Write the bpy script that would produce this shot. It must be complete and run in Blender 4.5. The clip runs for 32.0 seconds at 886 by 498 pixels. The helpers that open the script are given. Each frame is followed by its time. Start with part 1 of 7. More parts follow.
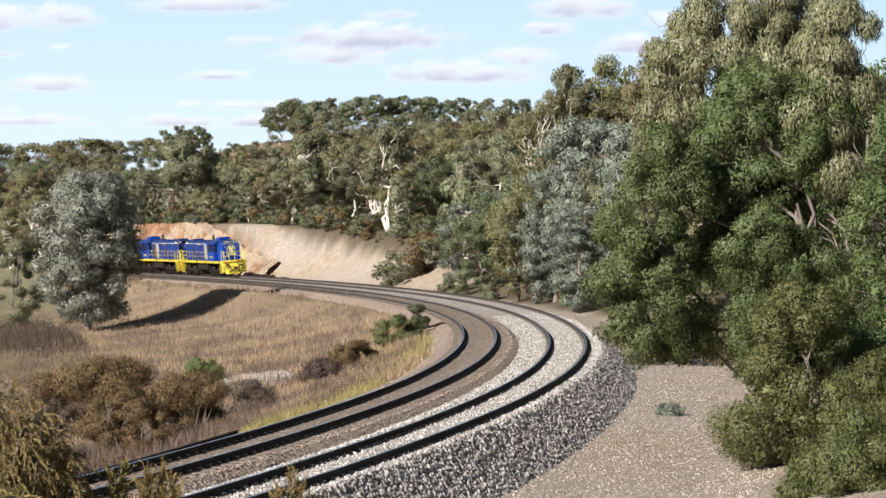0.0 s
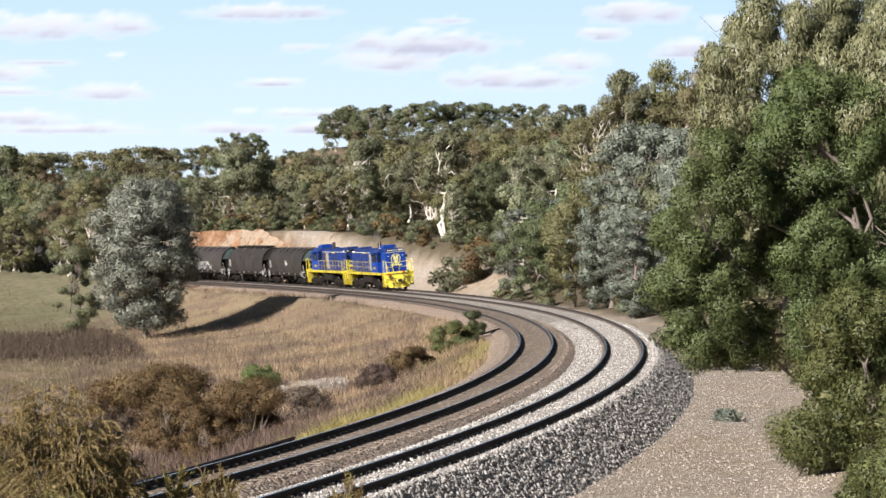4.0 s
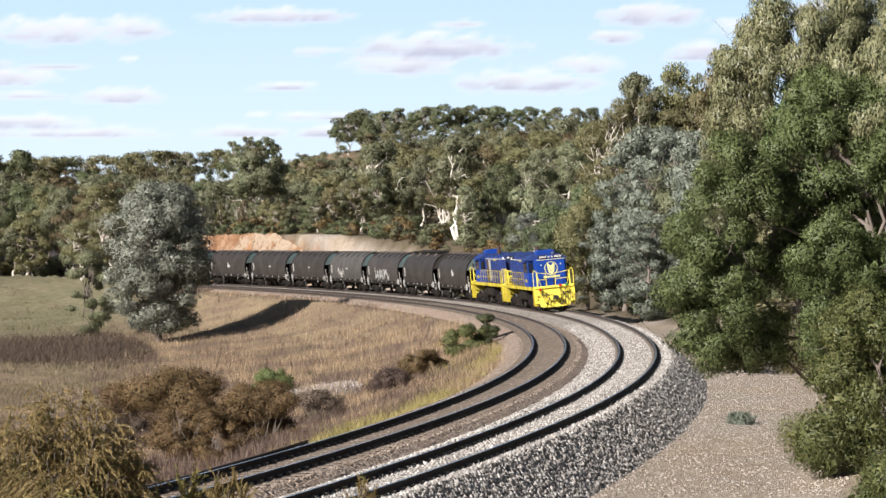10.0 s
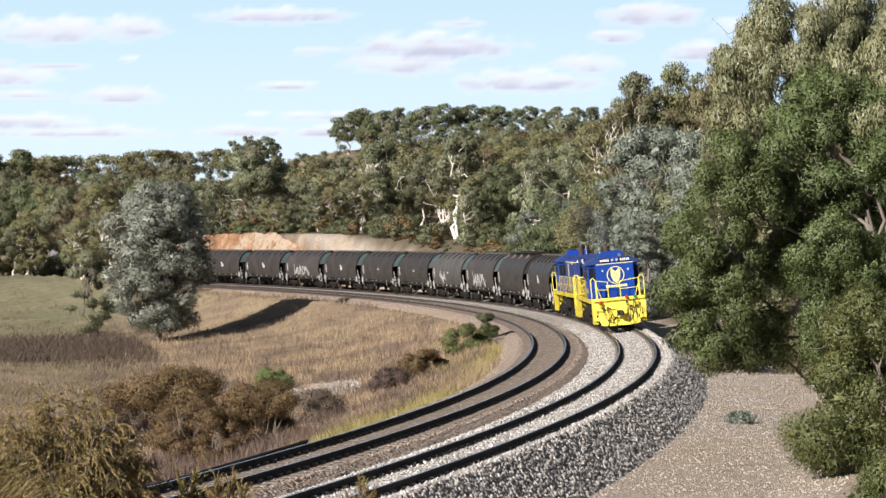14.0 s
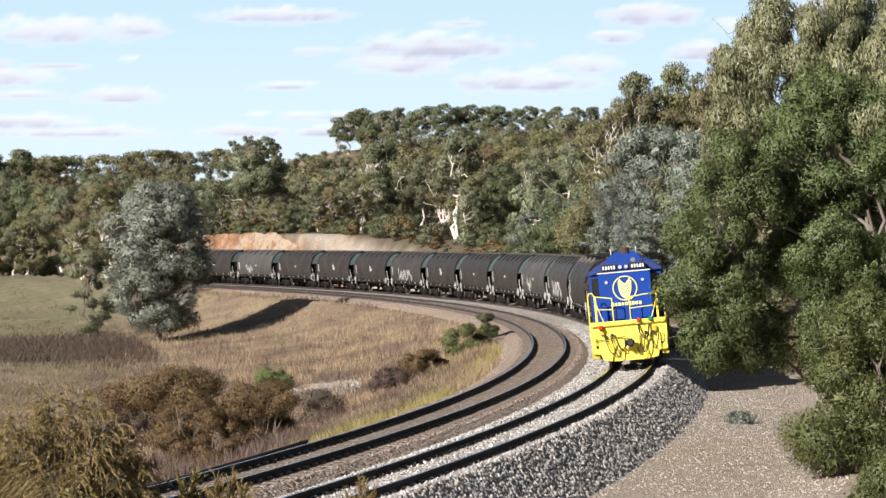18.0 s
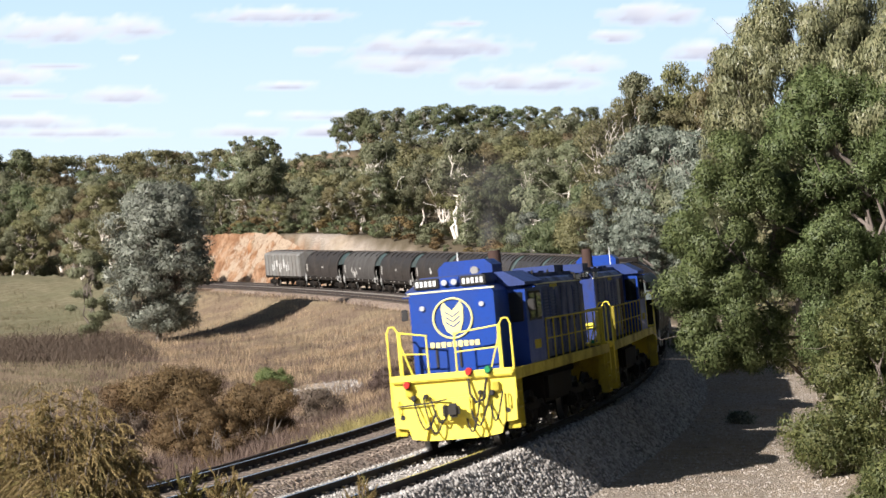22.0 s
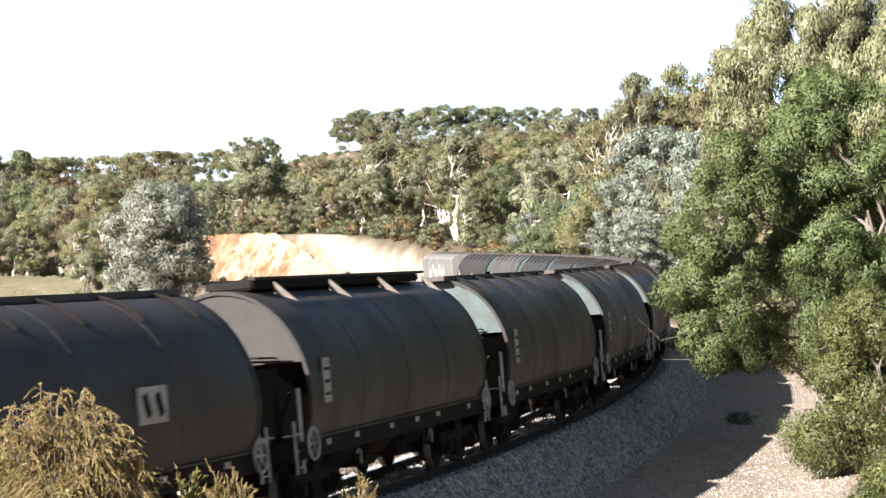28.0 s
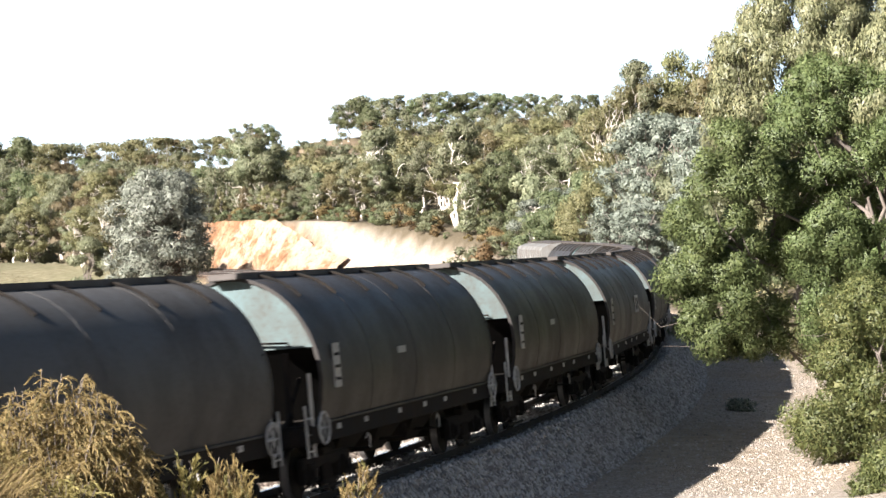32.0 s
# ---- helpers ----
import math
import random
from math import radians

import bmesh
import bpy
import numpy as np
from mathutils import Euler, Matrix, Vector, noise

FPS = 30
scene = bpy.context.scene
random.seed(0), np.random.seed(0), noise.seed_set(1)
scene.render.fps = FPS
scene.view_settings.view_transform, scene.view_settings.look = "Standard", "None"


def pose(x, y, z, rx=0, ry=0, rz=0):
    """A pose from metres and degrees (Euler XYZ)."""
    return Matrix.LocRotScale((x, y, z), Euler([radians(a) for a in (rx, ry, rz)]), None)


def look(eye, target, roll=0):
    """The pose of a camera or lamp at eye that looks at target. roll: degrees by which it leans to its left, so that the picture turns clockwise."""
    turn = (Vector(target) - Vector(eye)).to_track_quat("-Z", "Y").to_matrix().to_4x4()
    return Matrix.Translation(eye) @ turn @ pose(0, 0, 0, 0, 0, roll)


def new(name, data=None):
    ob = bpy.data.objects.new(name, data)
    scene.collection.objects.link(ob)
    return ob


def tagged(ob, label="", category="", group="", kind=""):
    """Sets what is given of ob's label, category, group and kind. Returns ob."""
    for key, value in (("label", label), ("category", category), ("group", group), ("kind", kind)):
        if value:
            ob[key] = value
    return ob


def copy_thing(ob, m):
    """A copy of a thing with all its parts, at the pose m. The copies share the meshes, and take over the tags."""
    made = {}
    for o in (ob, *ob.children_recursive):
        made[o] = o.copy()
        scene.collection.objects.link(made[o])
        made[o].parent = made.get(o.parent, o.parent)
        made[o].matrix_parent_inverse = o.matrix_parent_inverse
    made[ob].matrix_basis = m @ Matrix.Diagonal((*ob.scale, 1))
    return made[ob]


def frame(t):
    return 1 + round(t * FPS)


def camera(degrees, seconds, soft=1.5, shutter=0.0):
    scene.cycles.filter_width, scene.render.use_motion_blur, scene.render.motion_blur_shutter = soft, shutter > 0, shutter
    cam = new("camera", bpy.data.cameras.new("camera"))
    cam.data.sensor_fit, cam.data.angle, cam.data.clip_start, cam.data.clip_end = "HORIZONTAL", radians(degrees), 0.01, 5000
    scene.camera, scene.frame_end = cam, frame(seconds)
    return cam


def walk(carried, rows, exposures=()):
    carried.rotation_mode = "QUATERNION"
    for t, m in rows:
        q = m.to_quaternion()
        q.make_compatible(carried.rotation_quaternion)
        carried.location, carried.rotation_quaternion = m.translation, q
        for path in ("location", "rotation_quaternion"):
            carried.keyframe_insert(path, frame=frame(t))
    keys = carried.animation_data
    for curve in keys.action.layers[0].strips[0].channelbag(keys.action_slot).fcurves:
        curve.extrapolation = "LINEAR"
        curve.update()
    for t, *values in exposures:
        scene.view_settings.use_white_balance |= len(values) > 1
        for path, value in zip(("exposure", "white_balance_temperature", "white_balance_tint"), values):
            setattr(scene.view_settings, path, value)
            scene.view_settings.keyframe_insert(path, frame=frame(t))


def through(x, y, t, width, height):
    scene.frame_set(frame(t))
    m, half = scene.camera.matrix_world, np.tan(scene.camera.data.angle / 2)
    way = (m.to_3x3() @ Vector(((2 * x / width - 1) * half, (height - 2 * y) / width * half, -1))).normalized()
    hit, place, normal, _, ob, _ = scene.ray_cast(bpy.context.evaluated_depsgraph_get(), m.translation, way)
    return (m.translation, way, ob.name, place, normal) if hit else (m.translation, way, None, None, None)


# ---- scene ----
# ---- camera: a tripod on the bank outside the curve, panned and tilted a little ----
EYE_Z = 4.496
FOV = 21.157
cam = camera(FOV, 32.0, soft=1.5, shutter=0.5)


def aim(turn, nod, lean=0.0):
    """The tripod head: turn to the left, nod up, lean to the left, in thousandths of a radian."""
    return pose(0, 0, EYE_Z, 90 + math.degrees(nod / 1000), 0, math.degrees(turn / 1000)) @ pose(0, 0, 0, 0, 0, math.degrees(lean / 1000))


walk(cam, [
    (0.0, aim(-29.0, -6.00, 5.8)), (2.2, aim(-29.0, -6.00, 5.8)), (2.5, aim(-28.2, -5.8, 5.6)),
    (3.0, aim(-23.3, -3.9, 3.4)), (3.5, aim(-13.8, -3.75, 2.4)), (4.4, aim(-1.5, -3.2, 0.8)), (5.5, aim(0.7, -2.8)),
    (6.0, aim(0, -2.8)), (7.0, aim(0, -3.0)), (7.5, aim(0, -2.8)), (8.0, aim(0, -2.45)), (8.6, aim(0, -2.1)),
    (11.5, aim(0, -2.1)), (13.0, aim(0, -2.35)), (25.0, aim(0, -2.35)), (28.0, aim(0, -2.15)), (28.5, aim(0, -2.75)),
    (29.0, aim(0, -3.8)), (29.5, aim(0, -4.95)), (30.0, aim(0, -5.7)), (30.5, aim(0, -6.4)),
    (31.0, aim(0.3, -7.1)), (31.5, aim(0.5, -7.45)), (32.0, aim(0.1, -7.7))],
    exposures=[(0.0, 0.87), (21.5, 0.87), (22.5, 0.93), (23.2, 1.01), (24.0, 1.20), (24.8, 1.53), (25.5, 1.65), (27.5, 1.88), (32.0, 1.88)])

# ---- daylight ----
SUN_TO = Vector((-0.70, -0.714, 0)).normalized() * math.cos(radians(27)) + Vector((0, 0, math.sin(radians(27))))
world = bpy.data.worlds.new("sky")
scene.world = world
world.use_nodes = True
wt = world.node_tree
wt.nodes.clear()
sky = wt.nodes.new("ShaderNodeTexSky")
sky.sky_type = "NISHITA"
sky.sun_disc = False
sky.sun_elevation = radians(27)
sky.sun_rotation = math.atan2(SUN_TO.x, SUN_TO.y)
sky.altitude = 400
sky.air_density, sky.dust_density, sky.ozone_density = 1.0, 1.2, 1.0
bg = wt.nodes.new("ShaderNodeBackground")
bg.inputs[1].default_value = 0.034
wo = wt.nodes.new("ShaderNodeOutputWorld")
wt.links.new(sky.outputs[0], bg.inputs[0])
wt.links.new(bg.outputs[0], wo.inputs[0])
sun_data = bpy.data.lights.new("sun", "SUN")
sun_data.energy, sun_data.angle, sun_data.color = 5.0, radians(0.53), (1.0, 0.965, 0.93)
sun = new("sun", sun_data)
sun.matrix_world = look(SUN_TO * 500, (0, 0, 0))
# ---- materials ----
def material(name, rough=0.7, metal=0.0, spec=0.4):
    m = bpy.data.materials.new(name)
    m.use_nodes = True
    nt = m.node_tree
    b = nt.nodes["Principled BSDF"]
    b.inputs["Roughness"].default_value = rough
    b.inputs["Metallic"].default_value = metal
    b.inputs["Specular IOR Level"].default_value = spec
    return m, nt, b


def noise_node(nt, scale, detail=4.0, rough=0.6, coord="Object", stretch=None):
    tc = nt.nodes.new("ShaderNodeTexCoord")
    n = nt.nodes.new("ShaderNodeTexNoise")
    n.inputs["Scale"].default_value, n.inputs["Detail"].default_value, n.inputs["Roughness"].default_value = scale, detail, rough
    if stretch:
        mp = nt.nodes.new("ShaderNodeMapping")
        mp.inputs["Scale"].default_value = stretch
        nt.links.new(tc.outputs[coord], mp.inputs[0])
        nt.links.new(mp.outputs[0], n.inputs["Vector"])
    else:
        nt.links.new(tc.outputs[coord], n.inputs["Vector"])
    return n


def ramp(nt, fac, stops):
    r = nt.nodes.new("ShaderNodeValToRGB")
    while len(r.color_ramp.elements) < len(stops):
        r.color_ramp.elements.new(0.5)
    for e, (p, c) in zip(r.color_ramp.elements, stops):
        e.position, e.color = p, (*c, 1)
    nt.links.new(fac, r.inputs[0])
    return r.outputs[0]


def mix(nt, fac, a, b, how="MIX"):
    n = nt.nodes.new("ShaderNodeMix")
    n.data_type, n.blend_type = "RGBA", how
    for sock, v in ((n.inputs[0], fac), (n.inputs[6], a), (n.inputs[7], b)):
        if isinstance(v, (int, float)):
            sock.default_value = v
        elif isinstance(v, tuple):
            sock.default_value = (*v, 1)
        else:
            nt.links.new(v, sock)
    return n.outputs[2]


def math_node(nt, op, a, b=0.0):
    n = nt.nodes.new("ShaderNodeMath")
    n.operation = op
    for sock, v in ((n.inputs[0], a), (n.inputs[1], b)):
        if isinstance(v, (int, float)):
            sock.default_value = v
        else:
            nt.links.new(v, sock)
    return n.outputs[0]


def bump(nt, b, height, strength=0.4, distance=0.02):
    n = nt.nodes.new("ShaderNodeBump")
    n.inputs["Strength"].default_value, n.inputs["Distance"].default_value = strength, distance
    nt.links.new(height, n.inputs["Height"])
    nt.links.new(n.outputs[0], b.inputs["Normal"])


def paint(name, colour, rough=0.45, dirt=(0.10, 0.08, 0.06), amount=0.35, metal=0.0, scale=1.2, streak=True, spec=0.4):
    """Painted or bare metal with grime streaks and fine wear."""
    m, nt, b = material(name, rough, metal, spec)
    big = noise_node(nt, scale, 5, 0.65, stretch=(1, 1, 0.6) if streak else None)
    fine = noise_node(nt, 14, 4, 0.7)
    f1 = ramp(nt, big.outputs[0], [(0.42, (0, 0, 0)), (0.72, (1, 1, 1))])
    f2 = ramp(nt, fine.outputs[0], [(0.5, (0, 0, 0)), (0.75, (1, 1, 1))])
    f = math_node(nt, "MULTIPLY", math_node(nt, "ADD", f1, math_node(nt, "MULTIPLY", f2, 0.5)), amount)
    nt.links.new(mix(nt, f, colour, dirt), b.inputs["Base Color"])
    nt.links.new(math_node(nt, "ADD", math_node(nt, "MULTIPLY", f, 0.5), rough), b.inputs["Roughness"])
    bump(nt, b, fine.outputs[0], 0.08, 0.01)
    return m


def leaf_material(name, stops, rough=0.55, through=0.42, vary=0.35):
    """Foliage: the colour runs over the stops leaf by leaf, and the whole tree shifts a little."""
    m, nt, b = material(name, rough, 0, 0.35)
    geo = nt.nodes.new("ShaderNodeNewGeometry")
    info = nt.nodes.new("ShaderNodeObjectInfo")
    patch = noise_node(nt, 0.7, 3, 0.6)
    f = math_node(nt, "ADD", math_node(nt, "MULTIPLY", geo.outputs["Random Per Island"], 0.55), math_node(nt, "MULTIPLY", patch.outputs[0], 0.45))
    col = ramp(nt, f, stops)
    shift = math_node(nt, "ADD", math_node(nt, "MULTIPLY", info.outputs["Random"], vary), 1 - vary / 2)
    hsv = nt.nodes.new("ShaderNodeHueSaturation")
    nt.links.new(math_node(nt, "ADD", math_node(nt, "MULTIPLY", info.outputs["Random"], 0.03), 0.485), hsv.inputs["Hue"])
    nt.links.new(shift, hsv.inputs["Value"])
    nt.links.new(col, hsv.inputs["Color"])
    nt.links.new(hsv.outputs[0], b.inputs["Base Color"])
    tr = nt.nodes.new("ShaderNodeBsdfTranslucent")
    nt.links.new(hsv.outputs[0], tr.inputs[0])
    ms = nt.nodes.new("ShaderNodeMixShader")
    ms.inputs[0].default_value = through
    nt.links.new(b.outputs[0], ms.inputs[1])
    nt.links.new(tr.outputs[0], ms.inputs[2])
    nt.links.new(ms.outputs[0], nt.nodes["Material Output"].inputs[0])
    return m


def speckled(name, stops, scale, rough=0.9, strength=0.6, distance=0.03, voronoi=True, tint=None, coord="Object"):
    """Stony or earthy ground: cells of differing tone over broad patches."""
    m, nt, b = material(name, rough, 0, 0.2)
    tc = nt.nodes.new("ShaderNodeTexCoord")
    v = nt.nodes.new("ShaderNodeTexVoronoi")
    v.inputs["Scale"].default_value = scale
    nt.links.new(tc.outputs[coord], v.inputs["Vector"])
    sep = nt.nodes.new("ShaderNodeSeparateColor")
    nt.links.new(v.outputs["Color"], sep.inputs[0])
    col = ramp(nt, sep.outputs[0], stops)
    broad = noise_node(nt, 0.5, 5, 0.65)
    if tint:
        col = mix(nt, math_node(nt, "MULTIPLY", ramp(nt, broad.outputs[0], [(0.4, (0, 0, 0)), (0.65, (1, 1, 1))]), 0.7), col, tint)
    nt.links.new(col, b.inputs["Base Color"])
    bump(nt, b, math_node(nt, "SUBTRACT", 1.0, v.outputs["Distance"]), strength, distance)
    return m


def island(name, stops, rough=0.85, patch_scale=1.5):
    """Small loose pieces in one mesh, each with its own tone."""
    m, nt, b = material(name, rough, 0, 0.25)
    geo = nt.nodes.new("ShaderNodeNewGeometry")
    p = noise_node(nt, patch_scale, 3)
    f = math_node(nt, "ADD", math_node(nt, "MULTIPLY", geo.outputs["Random Per Island"], 0.7), math_node(nt, "MULTIPLY", p.outputs[0], 0.3))
    nt.links.new(ramp(nt, f, stops), b.inputs["Base Color"])
    return m


def plain(name, colour, rough=0.6, metal=0.0, emit=0.0):
    m, nt, b = material(name, rough, metal)
    n = noise_node(nt, 6, 4)
    nt.links.new(mix(nt, math_node(nt, "MULTIPLY", n.outputs[0], 0.25), colour, tuple(c * 0.55 for c in colour)), b.inputs["Base Color"])
    if emit:
        b.inputs["Emission Color"].default_value = (*colour, 1)
        b.inputs["Emission Strength"].default_value = emit
    return m


BALLAST = speckled("ballast", [(0.0, (0.10, 0.085, 0.075)), (0.35, (0.22, 0.19, 0.165)), (0.7, (0.36, 0.32, 0.28)), (1.0, (0.52, 0.48, 0.43))], 12, strength=1.0, distance=0.08, tint=(0.30, 0.26, 0.215))
BALLAST_OLD = speckled("old_ballast", [(0.0, (0.12, 0.088, 0.068)), (0.4, (0.26, 0.20, 0.155)), (1.0, (0.43, 0.35, 0.285))], 13, strength=0.9, distance=0.06, tint=(0.28, 0.195, 0.145))
STONES = island("loose_stone", [(0.1, (0.15, 0.135, 0.123)), (0.4, (0.31, 0.278, 0.25)), (0.7, (0.47, 0.432, 0.395)), (0.95, (0.58, 0.545, 0.505))])
STONES_OLD = island("loose_old_stone", [(0.1, (0.11, 0.085, 0.068)), (0.45, (0.27, 0.21, 0.165)), (0.95, (0.44, 0.365, 0.30))])
ROCK = island("orange_rock", [(0.1, (0.10, 0.045, 0.025)), (0.5, (0.26, 0.125, 0.065)), (0.95, (0.46, 0.32, 0.22))])
PEBBLES = island("pebble", [(0.1, (0.18, 0.145, 0.118)), (0.5, (0.31, 0.26, 0.218)), (0.95, (0.46, 0.41, 0.36))])
RAIL_TOP = paint("polished_rail", (0.55, 0.56, 0.60), 0.25, (0.3, 0.27, 0.25), 0.3, 1.0, 3, False)
RAIL_SIDE = paint("rusty_rail", (0.032, 0.026, 0.024), 0.75, (0.075, 0.045, 0.03), 0.5, 0, 2, False)
SLEEPER = paint("sleeper", (0.26, 0.235, 0.21), 0.9, (0.12, 0.10, 0.085), 0.6, 0, 3, False)
SLEEPER_OLD = paint("timber_sleeper", (0.10, 0.078, 0.06), 0.9, (0.17, 0.13, 0.10), 0.6, 0, 3, False)
CLIP = paint("rail_clip", (0.15, 0.125, 0.105), 0.8, (0.08, 0.06, 0.05), 0.5, 0, 8, False)
BLUE = paint("blue_paint", (0.008, 0.046, 0.27), 0.36, (0.010, 0.018, 0.055), 0.38, 0, 1.0, spec=0.25)
# real grime, laid on darker to put the hood side's shade into the colour
GRIMY_SHADED_BLUE = paint("grimy_shaded_blue_paint", (0.009, 0.034, 0.19), 0.42, (0.022, 0.020, 0.024), 0.85, 0, 0.9)
DARK_BLUE = paint("sooty_blue_roof", (0.012, 0.035, 0.16), 0.5, (0.02, 0.02, 0.025), 0.6)
YELLOW = paint("yellow_paint", (0.90, 0.74, 0.09), 0.42, (0.42, 0.29, 0.08), 0.36, 0, 2.2)
# grime plus a darkening that stands in for shade
YELLOW_DIRTY_SHADED = paint("grimy_shaded_yellow_paint", (0.50, 0.39, 0.025), 0.55, (0.09, 0.07, 0.035), 0.7, 0, 1.2)
LINING = paint("cream_line", (0.70, 0.66, 0.42), 0.5, (0.3, 0.27, 0.18), 0.3)
EMBLEM = paint("pale_yellow_emblem", (0.82, 0.74, 0.28), 0.5, (0.5, 0.42, 0.15), 0.2)
BLACK = paint("black_metal", (0.015, 0.014, 0.014), 0.6, (0.05, 0.04, 0.03), 0.5)
# near-black stands in for the shade beneath the wagons' overhanging ends
SHADE_BLACK = paint("shade_black_lower_end", (0.007, 0.0065, 0.006), 0.85, (0.018, 0.015, 0.013), 0.5, spec=0.06)
GRIME = paint("greasy_running_gear", (0.014, 0.0125, 0.0115), 0.8, (0.045, 0.034, 0.026), 0.5, spec=0.09)
STEEL = paint("worn_steel", (0.30, 0.29, 0.28), 0.4, (0.10, 0.08, 0.07), 0.5, 0.8)
RUST = paint("rusty_sheet", (0.055, 0.030, 0.023), 0.8, (0.05, 0.03, 0.025), 0.6)
GREY_PANEL = paint("grey_panel", (0.30, 0.29, 0.27), 0.6, (0.12, 0.10, 0.08), 0.5)
WHITE = plain("white_lettering", (0.82, 0.82, 0.80), 0.5)
RED_LENS = plain("red_cover", (0.65, 0.02, 0.015), 0.4)
GREEN_LENS = plain("green_cover", (0.01, 0.22, 0.07), 0.4)
LENS = plain("lamp_lens", (0.42, 0.43, 0.46), 0.12)
GLASS = material("dark_glass", 0.05, 0, 0.6)[0]
GLASS.node_tree.nodes["Principled BSDF"].inputs["Base Color"].default_value = (0.012, 0.015, 0.018, 1)
WAGON = [paint("wagon_brown_black", (0.031, 0.027, 0.025), 0.44, (0.070, 0.059, 0.053), 0.5, 0, 0.8, spec=0.18),
         paint("wagon_grey_brown", (0.042, 0.037, 0.035), 0.44, (0.085, 0.074, 0.066), 0.6, 0, 0.7, spec=0.13),
         paint("wagon_faded_grey", (0.075, 0.070, 0.066), 0.48, (0.045, 0.040, 0.037), 0.6, 0, 0.6, spec=0.13)]
WAGON_ROOF = paint("dusty_wagon_roof", (0.085, 0.07, 0.062), 0.6, (0.045, 0.038, 0.034), 0.6, 0, 0.9, False)
WAGON_END = paint("pale_teal_end", (0.095, 0.145, 0.15), 0.6, (0.085, 0.08, 0.07), 0.8, 0, 0.9)
WAGON_PALE = paint("weathered_pale_wagon", (0.17, 0.165, 0.155), 0.6, (0.12, 0.10, 0.085), 0.8, 0, 1.1)
CHALK = paint("pale_tag_paint", (0.48, 0.47, 0.45), 0.7, (0.10, 0.09, 0.08), 0.7, 0, 3, False)
PALE_PANEL = paint("pale_data_panel", (0.42, 0.40, 0.37), 0.6, (0.15, 0.13, 0.11), 0.5, 0, 5)
BARK_WHITE = paint("white_gum_bark", (0.62, 0.56, 0.49), 0.85, (0.24, 0.18, 0.14), 0.55, 0, 1.2)
BARK_PALE = paint("bare_white_bark", (0.74, 0.68, 0.60), 0.8, (0.36, 0.29, 0.23), 0.4, 0, 1.2)
BARK_FAR = paint("weathered_gum_bark", (0.40, 0.36, 0.31), 0.9, (0.16, 0.13, 0.10), 0.6, 0, 0.8)
BARK_GREY = paint("grey_bark", (0.20, 0.165, 0.14), 0.9, (0.08, 0.06, 0.05), 0.6, 0, 2)
LEAF_GUM = leaf_material("gum_leaves", [(0.15, (0.104, 0.118, 0.061)), (0.5, (0.196, 0.205, 0.118)), (0.85, (0.338, 0.327, 0.21))])
LEAF_OLIVE = leaf_material("olive_leaves", [(0.15, (0.107, 0.109, 0.046)), (0.5, (0.207, 0.198, 0.095)), (0.85, (0.334, 0.295, 0.156))])
LEAF_DARK = leaf_material("dark_green_leaves", [(0.15, (0.076, 0.092, 0.044)), (0.5, (0.14, 0.159, 0.078)), (0.85, (0.226, 0.233, 0.124))])
LEAF_SILVER = leaf_material("silver_leaves", [(0.15, (0.098, 0.114, 0.086)), (0.5, (0.201, 0.213, 0.167)), (0.85, (0.364, 0.362, 0.303))], 0.45, 0.15, 0.15)
LEAF_GREY = leaf_material("grey_green_leaves", [(0.15, (0.09, 0.109, 0.083)), (0.5, (0.173, 0.192, 0.15)), (0.85, (0.3, 0.308, 0.247))], 0.5, 0.2, 0.2)
LEAF_WATTLE = leaf_material("wattle_leaves", [(0.12, (0.068, 0.092, 0.036)), (0.5, (0.131, 0.17, 0.064)), (0.88, (0.225, 0.256, 0.108))], 0.5, 0.38, 0.2)
LEAF_RUST = leaf_material("rusty_leaves", [(0.15, (0.104, 0.083, 0.041)), (0.5, (0.176, 0.14, 0.073)), (0.85, (0.266, 0.213, 0.125))])
LEAF_DROOP = leaf_material("drooping_gum_leaves", [(0.12, (0.121, 0.124, 0.065)), (0.5, (0.216, 0.215, 0.116)), (0.88, (0.377, 0.337, 0.199))], 0.4, 0.36, 0.2)
LEAF_BROWN = leaf_material("brown_shrub_leaves", [(0.12, (0.075, 0.052, 0.024)), (0.5, (0.145, 0.10, 0.045)), (0.88, (0.24, 0.17, 0.08))], 0.7, 0.2)
LEAF_BUSH = leaf_material("green_shrub_leaves", [(0.12, (0.062, 0.082, 0.028)), (0.5, (0.128, 0.15, 0.052)), (0.88, (0.23, 0.225, 0.09))], 0.6, 0.25)
LEAF_SCRUB = leaf_material("olive_brown_scrub", [(0.12, (0.068, 0.047, 0.019)), (0.5, (0.147, 0.099, 0.041)), (0.88, (0.262, 0.173, 0.078))], 0.7, 0.2)
LEAF_PURPLE = leaf_material("mauve_scrub", [(0.12, (0.060, 0.042, 0.032)), (0.5, (0.12, 0.085, 0.066)), (0.88, (0.21, 0.155, 0.12))], 0.75, 0.2)
PLUME = leaf_material("golden_plumes", [(0.12, (0.125, 0.098, 0.034)), (0.5, (0.265, 0.205, 0.076)), (0.88, (0.45, 0.36, 0.165))], 0.75, 0.35, 0.1)
TUSSOCK = leaf_material("olive_tussock", [(0.1, (0.098, 0.075, 0.027)), (0.5, (0.203, 0.156, 0.062)), (0.9, (0.354, 0.269, 0.119))], 0.8, 0.3, 0.1)
GRASS_PASTURE = leaf_material("paddock_grass", [(0.1, (0.095, 0.09, 0.045)), (0.5, (0.19, 0.165, 0.095)), (0.9, (0.32, 0.265, 0.165))], 0.8, 0.3, 0.1)
